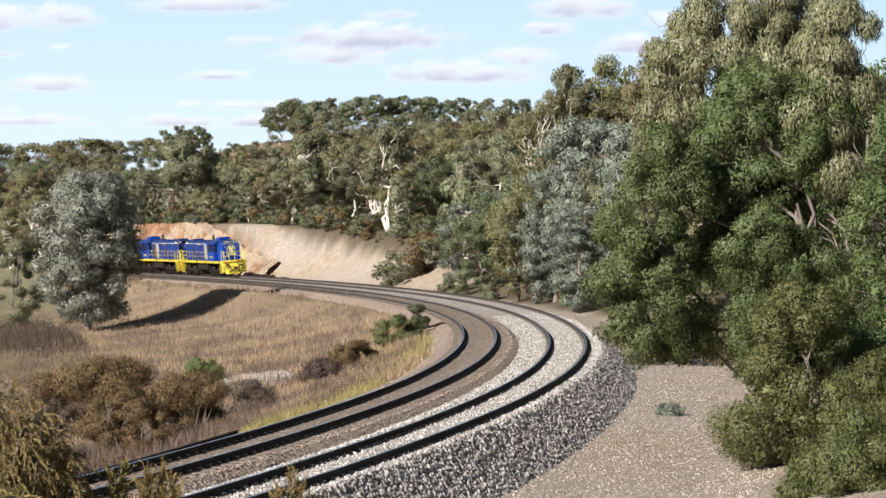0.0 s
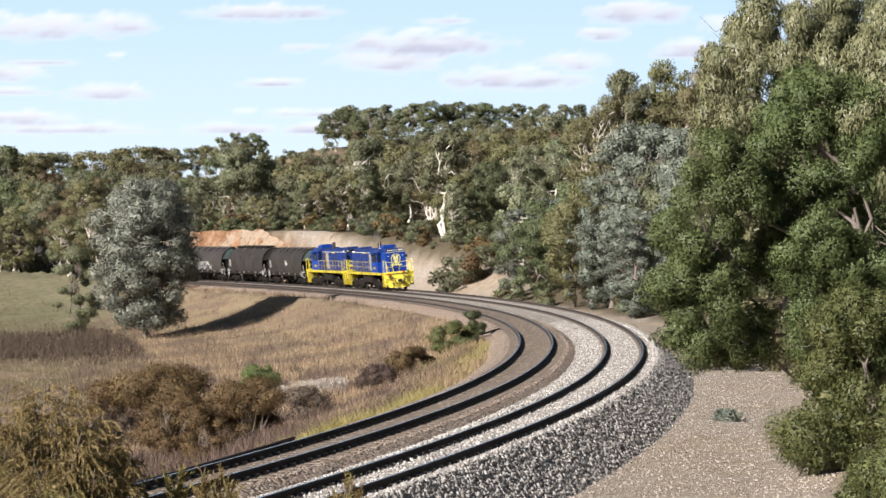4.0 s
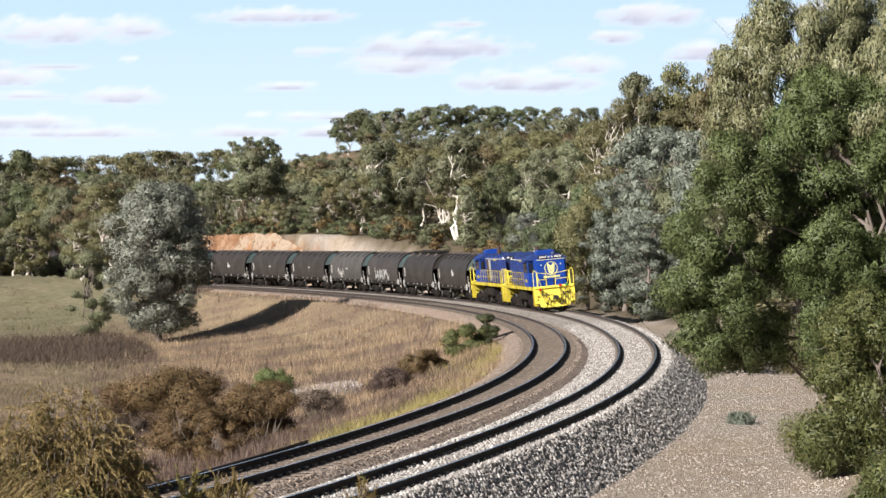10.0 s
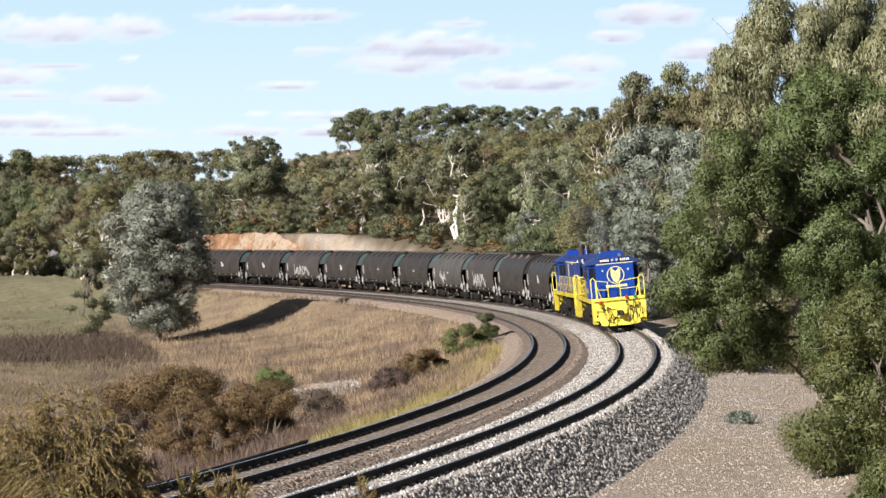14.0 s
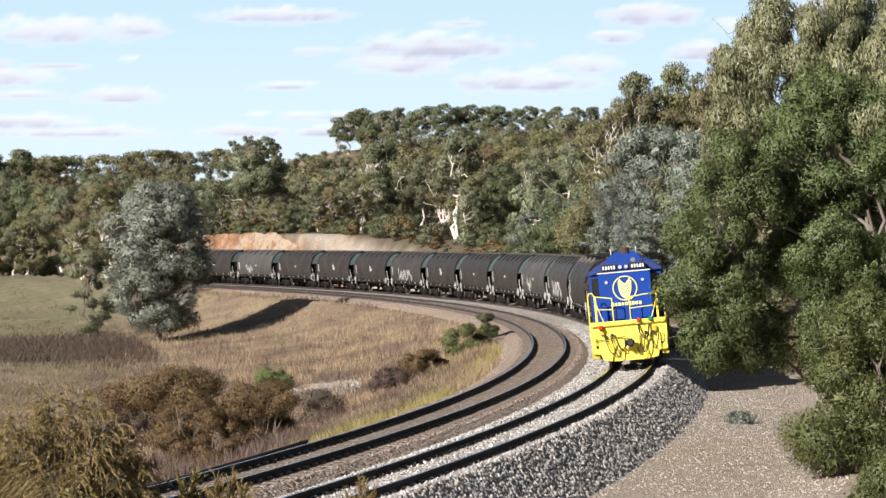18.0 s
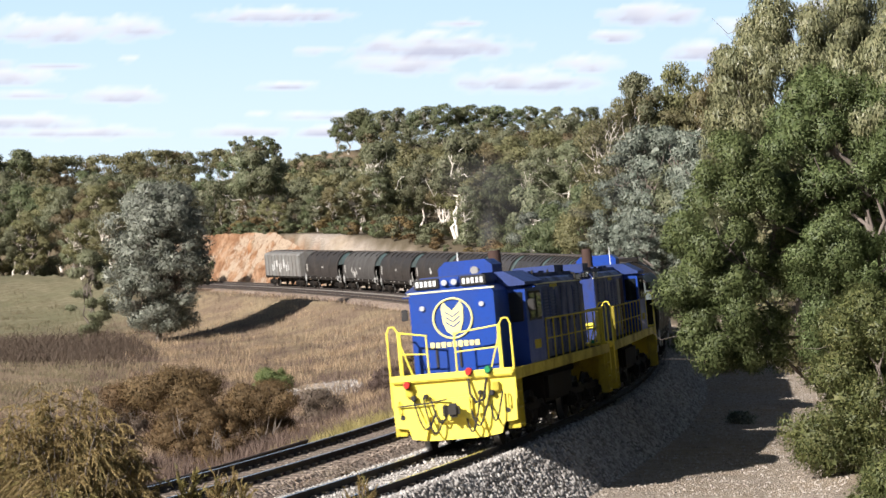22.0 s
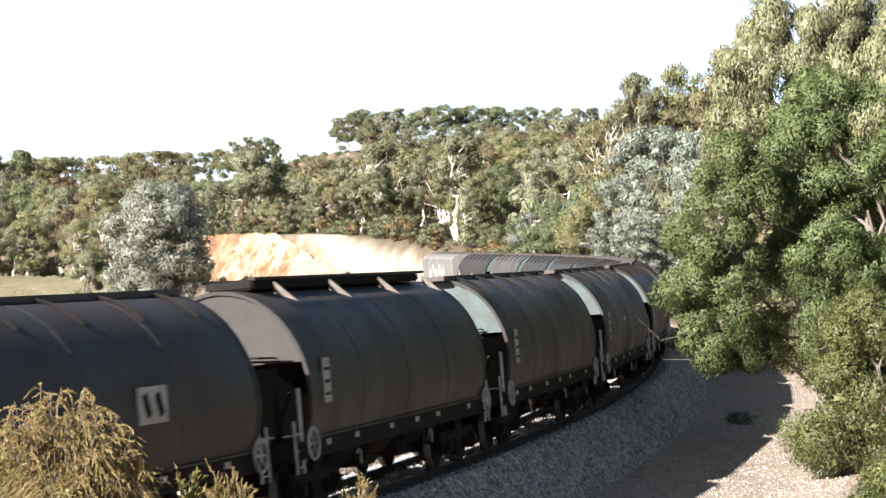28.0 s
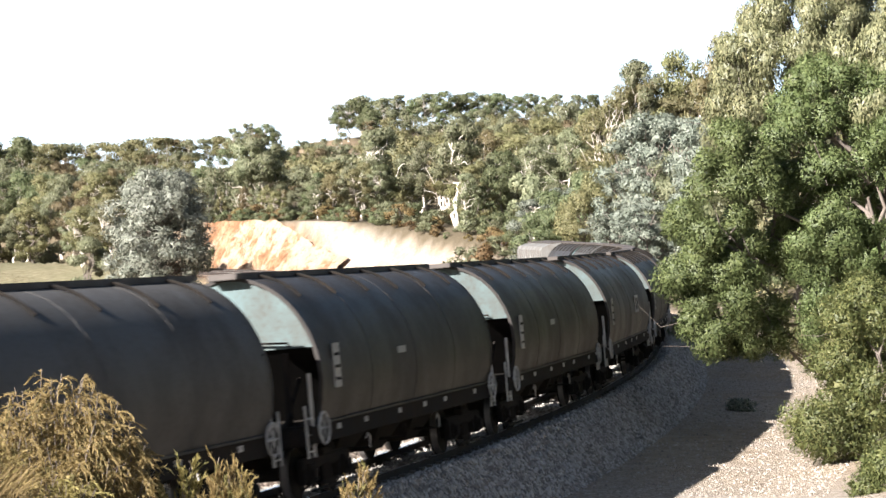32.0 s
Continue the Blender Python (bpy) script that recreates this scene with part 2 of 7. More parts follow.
LEAF_LOW = leaf_material("low_wattle_leaves", [(0.12, (0.065, 0.084, 0.031)), (0.5, (0.135, 0.156, 0.057)), (0.88, (0.249, 0.241, 0.093))], 0.5, 0.4, 0.15)
GRASS_DRY = leaf_material("dry_grass", [(0.1, (0.165, 0.118, 0.068)), (0.5, (0.362, 0.267, 0.163)), (0.9, (0.601, 0.458, 0.296))], 0.8, 0.3, 0.1)
GRASS_GREENISH = leaf_material("yellow_green_grass", [(0.1, (0.157, 0.133, 0.05)), (0.5, (0.314, 0.265, 0.099)), (0.9, (0.504, 0.421, 0.186))], 0.8, 0.3, 0.1)
GRASS_PURPLE = leaf_material("mauve_dry_weeds", [(0.1, (0.071, 0.049, 0.038)), (0.5, (0.142, 0.1, 0.076)), (0.9, (0.247, 0.18, 0.138))], 0.8, 0.25, 0.1)
REEDS = leaf_material("dark_brown_reeds", [(0.1, (0.050, 0.036, 0.025)), (0.5, (0.099, 0.074, 0.050)), (0.9, (0.157, 0.122, 0.086))], 0.8, 0.2, 0.1)


def rock_face():
    m, nt, b = material("raw_earth", 0.95, 0, 0.1)
    big, fine, streak = noise_node(nt, 0.28, 6, 0.7), noise_node(nt, 2.2, 7, 0.75), noise_node(nt, 0.9, 5, 0.6, stretch=(1, 1, 0.6))
    earth = ramp(nt, streak.outputs[0], [(0.34, (0.13, 0.065, 0.035)), (0.5, (0.25, 0.135, 0.075)), (0.66, (0.34, 0.215, 0.135))])
    pale = ramp(nt, fine.outputs[0], [(0.3, (0.25, 0.175, 0.115)), (0.6, (0.43, 0.34, 0.255))])
    col = mix(nt, ramp(nt, big.outputs[0], [(0.45, (0, 0, 0)), (0.53, (1, 1, 1))]), earth, pale)
    col = mix(nt, ramp(nt, fine.outputs[0], [(0.50, (0, 0, 0)), (0.66, (0.8, 0.8, 0.8))]), col, (0.13, 0.07, 0.04))
    nt.links.new(col, b.inputs["Base Color"])
    bump(nt, b, fine.outputs[0], 0.9, 0.25)
    return m


def smoke_material():
    m = bpy.data.materials.new("exhaust_haze")
    m.use_nodes = True
    nt = m.node_tree
    nt.nodes.clear()
    at = nt.nodes.new("ShaderNodeAttribute")
    at.attribute_name = "soft"
    df = nt.nodes.new("ShaderNodeBsdfDiffuse")
    df.inputs[0].default_value = (0.07, 0.068, 0.07, 1)
    tr = nt.nodes.new("ShaderNodeBsdfTransparent")
    ms = nt.nodes.new("ShaderNodeMixShader")
    nt.links.new(math_node(nt, "MULTIPLY", at.outputs["Fac"], 0.5), ms.inputs[0])
    nt.links.new(tr.outputs[0], ms.inputs[1])
    nt.links.new(df.outputs[0], ms.inputs[2])
    out = nt.nodes.new("ShaderNodeOutputMaterial")
    nt.links.new(ms.outputs[0], out.inputs[0])
    return m


ROCK_FACE = rock_face()
SMOKE = smoke_material()
# ---- the line: a left-hand curve of two tracks; s runs away from the camera, d to the outside of the curve ----
STEP = 0.5
S_AX = np.arange(-150, 431, STEP)
_kap = np.interp(S_AX, [-30, 10, 50, 90, 130, 170, 210, 260], [.0031, .0037, .0027, .0033, .0029, .0031, .0042, .0036])
_i0 = int(round(150 / STEP))


def _cum(a):
    c = np.concatenate([[0], np.cumsum((a[1:] + a[:-1]) / 2 * STEP)])
    return c - c[_i0]


TH = 1.3738 + _cum(_kap)
CX = 3.4413 + _cum(np.cos(TH))
CY = 64.7129 + _cum(np.sin(TH))
GAUGE = 1.505
CANT_OUT, CANT_IN = 0.14, 0.11
D_IN = -(GAUGE + 2.35)
Z_IN = -0.226


def line_at(s, d=0.0):
    """Place beside the outer track's centre line: x, y and the line's direction."""
    th = np.interp(s, S_AX, TH)
    return np.interp(s, S_AX, CX) + d * np.sin(th), np.interp(s, S_AX, CY) - d * np.cos(th), th


def along(x, y):
    """For arrays of places: s and d of each."""
    x, y = np.asarray(x, float).ravel(), np.asarray(y, float).ravel()
    s, d = np.empty_like(x), np.empty_like(x)
    for i in range(0, len(x), 4000):
        dx, dy = x[i:i + 4000, None] - CX[None], y[i:i + 4000, None] - CY[None]
        j = (dx * dx + dy * dy).argmin(1)
        k = np.arange(len(j))
        t = TH[j]
        s[i:i + 4000] = S_AX[j]
        d[i:i + 4000] = dx[k, j] * np.sin(t) - dy[k, j] * np.cos(t)
        far = np.hypot(dx[k, j], dy[k, j])
        d[i:i + 4000] = np.where(d[i:i + 4000] < 0, -far, far)
    return s, d


def smooth(v, a, b):
    t = np.clip((v - a) / (b - a), 0, 1)
    return t * t * (3 - 2 * t)


def waves(x, y, size, seed):
    """Cheap rolling relief from a few crossed sines, between -1 and 1."""
    r = np.random.RandomState(seed)
    out = np.zeros_like(x)
    for k in range(6):
        a, p, f = r.uniform(0, 6.28), r.uniform(0, 6.28), (0.6 + 0.45 * k) / size
        out += np.sin((x * np.cos(a) + y * np.sin(a)) * f * 6.28 + p + 1.3 * np.sin((x * np.sin(a) - y * np.cos(a)) * f * 3.1)) / (1 + 0.5 * k)
    return out / 3.0


def land(x, y):
    """Height of the ground, with s and d."""
    x, y = np.asarray(x, float), np.asarray(y, float)
    s, d = along(x, y)
    a = -d
    shelf = np.interp(s, [80, 125, 150, 175, 210, 240, 300], [0, 0.5, 4.5, 8.5, 10, 8, 2])
    zi = np.interp(a - shelf, [0, 6.2, 9, 13, 18, 26, 40, 200], [-0.85, -0.90, -1.9, -3.1, -3.7, -4.0, -4.2, -4.2]) + 0.35 * smooth(a, 6.5, 9) * (a < 6.2 + shelf)
    rise = smooth(y, 215, 305) * smooth(a, 8, 26)
    zi = zi + rise * 5.6 + smooth(a, 8, 40) * np.clip(y - 320, 0, 400) * 0.035
    zi += waves(x, y, 17, 3) * 0.16 * smooth(a, 7, 12)
    ridge = np.interp(x, [-400, -110, -60, -42, -25, 0, 40, 90, 300], [9, 10, 12, 15, 20, 23.5, 26, 30, 34])
    ramp_z = np.interp(y, [180, 195, 212, 235, 262, 280, 330, 420], [-0.3, 1.0, 1.8, 3.6, 5.2, 5.6, 5.2, 5.0])
    reach_d = np.interp(s, [135, 184, 196, 208, 220], [10, 9, 8, 5, 2.8])
    near = np.interp(d, [0, 2.0, 2.6, 6.5, 8.5, 14, 40, 200], [-0.85, -0.9, -0.95, -1.0, -0.7, 0.3, 1.6, 5])
    lip = -0.85 + (ramp_z + 0.85) * smooth(d, 6.3, 6.3 + reach_d) + np.clip(d - 9.2, 0, 30) * 0.02
    w = smooth(s, 105, 135)
    zo = near * (1 - w) + lip * w
    zo = zo + (ridge - 4) * smooth(y, 335, 465) ** 1.2 * smooth(d, 14, 80) + waves(x, y, 23, 5) * 0.25 * smooth(d, 9, 20)
    z = np.where(d < 0, zi, zo)
    # the bank on which the camera stands
    bank = np.minimum(2.85, 4.15 - 0.119 * np.hypot(x, y))
    b = smooth(d, 3.0, 8.0) * (1 - smooth(y, 40, 50))
    z = z * (1 - b) + np.maximum(bank, z) * b
    return z, s, d


def ground_z(x, y):
    return float(land(np.array([x]), np.array([y]))[0][0])


def mesh_from(name, verts, faces, material=None, smooth_faces=False):
    me = bpy.data.meshes.new(name)
    me.from_pydata([tuple(v) for v in verts] if not isinstance(verts, np.ndarray) else verts.tolist(), [], faces if not isinstance(faces, np.ndarray) else faces.tolist())
    if material:
        me.materials.append(material)
    if smooth_faces:
        me.polygons.foreach_set("use_smooth", np.ones(len(me.polygons), bool))
    return me


def part(name, bm, mat, parent=None, label=""):
    """One mesh object from a bmesh, under a thing or a part."""
    me = bpy.data.meshes.new(name)
    bm.to_mesh(me)
    bm.free()
    me.materials.append(mat)
    ob = new(name, me)
    if parent:
        ob.parent = parent
    if label:
        tagged(ob, label)
    return ob


def ground_sheet():
    ang = np.concatenate([np.linspace(-180, -14, 30)[:-1], np.linspace(-14, 14, 230), np.linspace(14, 180, 30)[1:]])
    rad = np.concatenate([[0.02, 3, 8, 14], np.geomspace(20, 480, 290), np.geomspace(500, 4500, 26)])
    A, R = np.meshgrid(np.radians(ang), rad)
    x, y = (R * np.sin(A)).ravel() + 0.3, (R * np.cos(A)).ravel() - 0.6
    z, s, d = land(x, y)
    nr, na = len(rad), len(ang)
    i = np.arange((nr - 1) * (na - 1))
    r, c = i // (na - 1), i % (na - 1)
    v0 = r * na + c
    faces = np.stack([v0, v0 + 1, v0 + na + 1, v0 + na], 1)
    me = mesh_from("ground", np.stack([x, y, z], 1), faces, GROUND, True)
    n1 = waves(x, y, 6, 11) + 0.6 * waves(x, y, 2.1, 12)
    n2 = waves(x, y, 14, 21) + 0.5 * waves(x, y, 4.0, 22)
    dirt = smooth(d + 0.3 * n1, 1.6, 2.4) * (1 - smooth(d + 0.7 * n1 - 4 * smooth(-s, -28, 5), 6.6, 8.6)) * (1 - smooth(s, 165, 190))
    side = 1 - smooth(d + 0.45 * n1, 11.4 + 6 * smooth(s, 204, 212), 12.6 + 6 * smooth(s, 204, 212))
    pad = smooth(d + 0.4 * n1, 5.4, 6.6) * side * (1 - smooth(y + 1.5 * n1, 277, 281)) * smooth(s, 140, 152) * (1 - smooth(s + n1, 219, 223))
    pad = pad * (1 - smooth(s, 197, 210) * (1 - smooth(d + 0.6 * n1, 9.0, 10.2)))
    dirt = np.maximum(dirt, pad)
    cut = smooth(d, 5.6, 6.6) * (1 - smooth(d + 0.35 * n1, 8.7, 9.5)) * smooth(s, 193, 205) * (1 - smooth(s, 242, 250)) * (1 - smooth(z, 5.0, 5.6))
    straw = np.where(d < -5.2, smooth(-d + 0.4 * n1, 5.4, 7.0), 0) * (1 - smooth(-d + 3 * n2, 70, 90))
    field = np.where(d < -9, smooth(-x + 4 * n2, 27, 35) * smooth(y + 8 * n2, 195, 225) * (1 - smooth(y, 292, 312)), 0)
    bare = smooth(y, 400, 430) * (1 - smooth(np.abs(x + 26 + 3 * n2), 7, 12))
    for nm, val in (("dirt", dirt), ("cut", cut), ("straw", np.maximum(np.maximum(straw, bare), smooth(d, 9.3, 10) * smooth(s, 222, 232) * (1 - smooth(y, 318, 330)))), ("field", field)):
        at = me.attributes.new(nm, "FLOAT", "POINT")
        at.data.foreach_set("value", val.astype(np.float32))
    return tagged(new("ground", me), "dry grassy ground with bare dirt and an orange earth cutting", "ground", kind="structure")


def ground_material():
    m, nt, b = material("ground", 0.95, 0, 0.15)
    fine, mid, broad = noise_node(nt, 9, 6, 0.75), noise_node(nt, 1.1, 5, 0.65), noise_node(nt, 0.12, 4, 0.6)

    def attr(nm):
        n = nt.nodes.new("ShaderNodeAttribute")
        n.attribute_name = nm
        return n.outputs["Fac"]
    litter = ramp(nt, fine.outputs[0], [(0.3, (0.055, 0.044, 0.028)), (0.5, (0.105, 0.083, 0.054)), (0.7, (0.18, 0.142, 0.095))])
    straw = ramp(nt, fine.outputs[0], [(0.28, (0.13, 0.092, 0.055)), (0.5, (0.26, 0.195, 0.12)), (0.72, (0.40, 0.315, 0.205))])
    mauve = ramp(nt, fine.outputs[0], [(0.28, (0.10, 0.07, 0.05)), (0.5, (0.20, 0.14, 0.095)), (0.72, (0.31, 0.23, 0.165))])
    patch = noise_node(nt, 0.22, 5, 0.7)
    straw = mix(nt, ramp(nt, patch.outputs[0], [(0.45, (0, 0, 0)), (0.58, (1, 1, 1))]), straw, mauve)
    field = ramp(nt, mid.outputs[0], [(0.3, (0.13, 0.11, 0.062)), (0.5, (0.19, 0.165, 0.1)), (0.7, (0.27, 0.23, 0.15))])
    field = mix(nt, math_node(nt, "MULTIPLY", ramp(nt, broad.outputs[0], [(0.42, (0, 0, 0)), (0.6, (1, 1, 1))]), 0.5), field, (0.13, 0.13, 0.07))
    v = nt.nodes.new("ShaderNodeTexVoronoi")
    v.inputs["Scale"].default_value = 14
    tc = nt.nodes.new("ShaderNodeTexCoord")
    nt.links.new(tc.outputs["Object"], v.inputs["Vector"])
    sc = nt.nodes.new("ShaderNodeSeparateColor")
    nt.links.new(v.outputs["Color"], sc.inputs[0])
    gravel = ramp(nt, sc.outputs[0], [(0.0, (0.20, 0.16, 0.13)), (0.5, (0.32, 0.27, 0.228)), (1.0, (0.47, 0.415, 0.36))])
    sand = ramp(nt, mid.outputs[0], [(0.3, (0.235, 0.17, 0.115)), (0.5, (0.32, 0.252, 0.182)), (0.7, (0.41, 0.338, 0.258))])
    dirt = mix(nt, ramp(nt, broad.outputs[0], [(0.38, (0.05, 0.05, 0.05)), (0.62, (0.85, 0.85, 0.85))]), sand, gravel)
    rock = noise_node(nt, 0.9, 8, 0.7, stretch=(1, 1, 0.6))
    cutc = ramp(nt, rock.outputs[0], [(0.32, (0.13, 0.055, 0.025)), (0.46, (0.27, 0.125, 0.06)), (0.56, (0.36, 0.21, 0.12)), (0.68, (0.52, 0.42, 0.32))])
    col = mix(nt, attr("straw"), litter, straw)
    col = mix(nt, attr("field"), col, field)
    col = mix(nt, attr("dirt"), col, dirt)
    col = mix(nt, attr("cut"), col, cutc)
    nt.links.new(col, b.inputs["Base Color"])
    h = math_node(nt, "ADD", math_node(nt, "MULTIPLY", fine.outputs[0], 0.5), math_node(nt, "MULTIPLY", rock.outputs[0], math_node(nt, "MULTIPLY", attr("cut"), 4.0)))
    bump(nt, b, h, 0.8, 0.16)
    return m


GROUND = ground_material()
ground = ground_sheet()


def sweep(profile, s0, s1, step=0.5, rough=0.0, seed=0):
    """A profile of (d, z) drawn along the line."""
    ss = np.arange(s0, s1 + step / 2, step)
    n = len(profile)
    verts = np.empty((len(ss), n, 3))
    for k, (d, z) in enumerate(profile):
        x, y, _ = line_at(ss, d)
        verts[:, k, 0], verts[:, k, 1], verts[:, k, 2] = x, y, z
    if rough:
        r = np.random.RandomState(seed)
        verts[:, 1:-1, 2] += r.uniform(-rough, rough, (len(ss), n - 2))
        verts[:, 0, :2] += r.uniform(-0.1, 0.1, (len(ss), 2))
        verts[:, -1, :2] += r.uniform(-0.12, 0.12, (len(ss), 2))
    i = np.arange((len(ss) - 1) * (n - 1))
    r_, c = i // (n - 1), i % (n - 1)
    v = r_ * n + c
    return verts.reshape(-1, 3), np.stack([v, v + 1, v + n + 1, v + n], 1)


def ballast_bed(name, d0, z0, cant, left, right, mat, label):
    h = GAUGE / 2
    prof = [(d0 - left[0], left[1])]
    for d in np.linspace(-1.55, 1.35, 12):
        prof.append((d0 + d, z0 + cant * (d + h) / GAUGE - 0.188))
    for t in (0.25, 0.5, 0.75):
        dd, zz = 1.35 + (right[0] - 1.35) * t, (z0 + cant * (1.35 + h) / GAUGE - 0.188)
        prof.append((d0 + dd, zz + (right[1] - zz) * (t ** 1.1)))
    prof.append((d0 + right[0], right[1]))
    v, f = sweep(prof, -148, 428, 0.5, 0.018, 4)
    return tagged(new(name, mesh_from(name, v, f, mat, True)), label, "ballast", kind="stuff")


ballast_bed("ballast_bed", 0, 0, CANT_OUT, (2.3, -0.46), (2.62, -0.95), BALLAST, "bed of pale grey crushed stone under the outer track")
ballast_bed("old_ballast_bed", D_IN, Z_IN, CANT_IN, (2.5, -1.02), (1.85, -0.42), BALLAST_OLD, "bed of brown weathered stone under the inner track")


def railway_track(name, d0, z0, cant, wood, label):
    """Two rails on sleepers with clips; the nearer sleepers are single parts."""
    track = tagged(new(name), label, "railway track", kind="structure")
    h = GAUGE / 2
    prof = [(-.075, -.172), (-.075, -.160), (-.012, -.140), (-.012, -.045), (-.036, -.034), (-.036, -.004), (-.028, 0.0),
            (.028, 0.0), (.036, -.004), (.036, -.034), (.012, -.045), (.012, -.140), (.075, -.160), (.075, -.172)]
    for d, zr in ((-h, z0), (h, z0 + cant)):
        v, f = sweep([(d0 + d + a, zr + b) for a, b in prof], -148, 428, 1.0)
        me = mesh_from("rail", v, f, RAIL_SIDE)
        me.materials.append(RAIL_TOP)
        idx = np.arange(len(f)) % (len(prof) - 1)
        me.polygons.foreach_set("material_index", (idx == 6).astype(np.int32))
        rail = new("rail", me)
        rail.parent = track
    bm = bmesh.new()
    bmesh.ops.create_cube(bm, size=1)
    bmesh.ops.scale(bm, vec=(2.5, 0.235, 0.13), verts=bm.verts)
    bmesh.ops.bevel(bm, geom=bm.edges[:], offset=0.012, segments=1, affect="EDGES")
    me = bpy.data.meshes.new("sleeper")
    bm.to_mesh(me)
    bm.free()
    me.materials.append(SLEEPER_OLD if wood else SLEEPER)
    base = np.array([v.co[:] for v in me.vertices])
    polys = [list(p.vertices) for p in me.polygons]
    tilt = math.atan2(cant, GAUGE)
    rng = random.Random(3 if wood else 4)
    far_v, far_f, clip_v, clip_f = [], [], [], []
    cube = np.array([[a, b, c] for a in (-.05, .05) for b in (-.07, .07) for c in (-.02, .035)])
    cf = [(0, 1, 3, 2), (4, 6, 7, 5), (0, 4, 5, 1), (2, 3, 7, 6), (0, 2, 6, 4), (1, 5, 7, 3)]
    s = -146.0
    while s < 425:
        x, y, th = line_at(s, d0)
        m = Matrix.Translation((x, y, z0 + cant / 2 - 0.237)) @ Matrix.Rotation(th - math.pi / 2 + rng.uniform(-.012, .012), 4, "Z") @ Matrix.Rotation(-tilt, 4, "Y")
        if -42 < s < 46:
            ob = new("sleeper", me)
            ob.matrix_world = m
            ob.parent = track
        else:
            mm = np.array(m)
            off = len(far_v) * len(base)
            far_v.append(base @ mm[:3, :3].T + mm[:3, 3])
            far_f += [[i + off for i in p] for p in polys]
        if s < 130:
            mm = np.array(m)
            for c in (-h - .11, -h + .11, h - .11, h + .11):
                off = len(clip_v) * 8
                clip_v.append((cube + (c, 0, 0.085)) @ mm[:3, :3].T + mm[:3, 3])
                clip_f += [[i + off for i in p] for p in cf]
        s += 0.61
    far = tagged(new("far_sleepers", mesh_from("far_sleepers", np.concatenate(far_v), far_f, SLEEPER_OLD if wood else SLEEPER)), kind="stuff")
    far.parent = track
    cl = tagged(new("rail_clips", mesh_from("rail_clips", np.concatenate(clip_v), clip_f, CLIP)), kind="stuff")
    cl.parent = track
    return track


railway_track("outer_track", 0, 0, CANT_OUT, False, "curved railway track with shiny rails on concrete sleepers")
railway_track("inner_track", D_IN, Z_IN, CANT_IN, True, "curved railway track with dark rails on old sleepers")
# ---- the train ----
def box(bm, x, y, z, sx, sy, sz, bevel=0.0, rot=None):
    """A box by its centre and size, joined into bm."""
    g = bmesh.ops.create_cube(bm, size=1)["verts"]
    bmesh.ops.scale(bm, vec=(sx, sy, sz), verts=g)
    if bevel:
        es = list({e for v in g for e in v.link_edges})
        g = list({v for f in bmesh.ops.bevel(bm, geom=es, offset=bevel, segments=2, affect="EDGES")["faces"] for v in f.verts} | {v for v in g if v.is_valid})
    if rot:
        bmesh.ops.rotate(bm, cent=(0, 0, 0), matrix=Euler([radians(a) for a in rot]).to_matrix(), verts=g)
    bmesh.ops.translate(bm, vec=(x, y, z), verts=g)
    return g


def rod(bm, points, r=0.02, sides=7):
    """A round bar through points, with closed ends."""
    pts = [Vector(p) for p in points]
    rings = []
    for i, p in enumerate(pts):
        t = (pts[min(i + 1, len(pts) - 1)] - pts[max(i - 1, 0)]).normalized()
        a = t.orthogonal().normalized()
        b = t.cross(a)
        rings.append([bm.verts.new(p + (a * math.cos(k * 2 * math.pi / sides) + b * math.sin(k * 2 * math.pi / sides)) * r) for k in range(sides)])
        if i and rings[-2][0].co is not None:
            # keep the rings from twisting against one another
            best = min(range(sides), key=lambda k: (rings[-1][k].co - rings[-2][0].co - (p - pts[i - 1])).length)
            rings[-1] = rings[-1][best:] + rings[-1][:best]
    for q, w in zip(rings, rings[1:]):
        for k in range(sides):
            bm.faces.new((q[k], q[(k + 1) % sides], w[(k + 1) % sides], w[k]))
    bm.faces.new(rings[0][::-1])
    bm.faces.new(rings[-1])


def drum(bm, x, y, z, r, depth, axis="Y", sides=20, r2=None):
    g = bmesh.ops.create_cone(bm, cap_ends=True, segments=sides, radius1=r, radius2=r if r2 is None else r2, depth=depth)["verts"]
    if axis == "Y":
        bmesh.ops.rotate(bm, cent=(0, 0, 0), matrix=Matrix.Rotation(radians(90), 3, "X"), verts=g)
    elif axis == "X":
        bmesh.ops.rotate(bm, cent=(0, 0, 0), matrix=Matrix.Rotation(radians(90), 3, "Y"), verts=g)
    bmesh.ops.translate(bm, vec=(x, y, z), verts=g)


def one(name, mat, parent, fn, *args, label="", **kw):
    bm = bmesh.new()
    fn(bm, *args, **kw)
    return part(name, bm, mat, parent, label)


def loft(bm, rings):
    """Skin rings of equal count of (x, y, z), open between first and last ring."""
    rows = [[bm.verts.new(p) for p in r] for r in rings]
    for a, b in zip(rows, rows[1:]):
        for k in range(len(a)):
            bm.faces.new((a[k], a[(k + 1) % len(a)], b[(k + 1) % len(b)], b[k]))
    bm.faces.new(rows[0][::-1])
    bm.faces.new(rows[-1])
    bmesh.ops.recalc_face_normals(bm, faces=bm.faces[:])


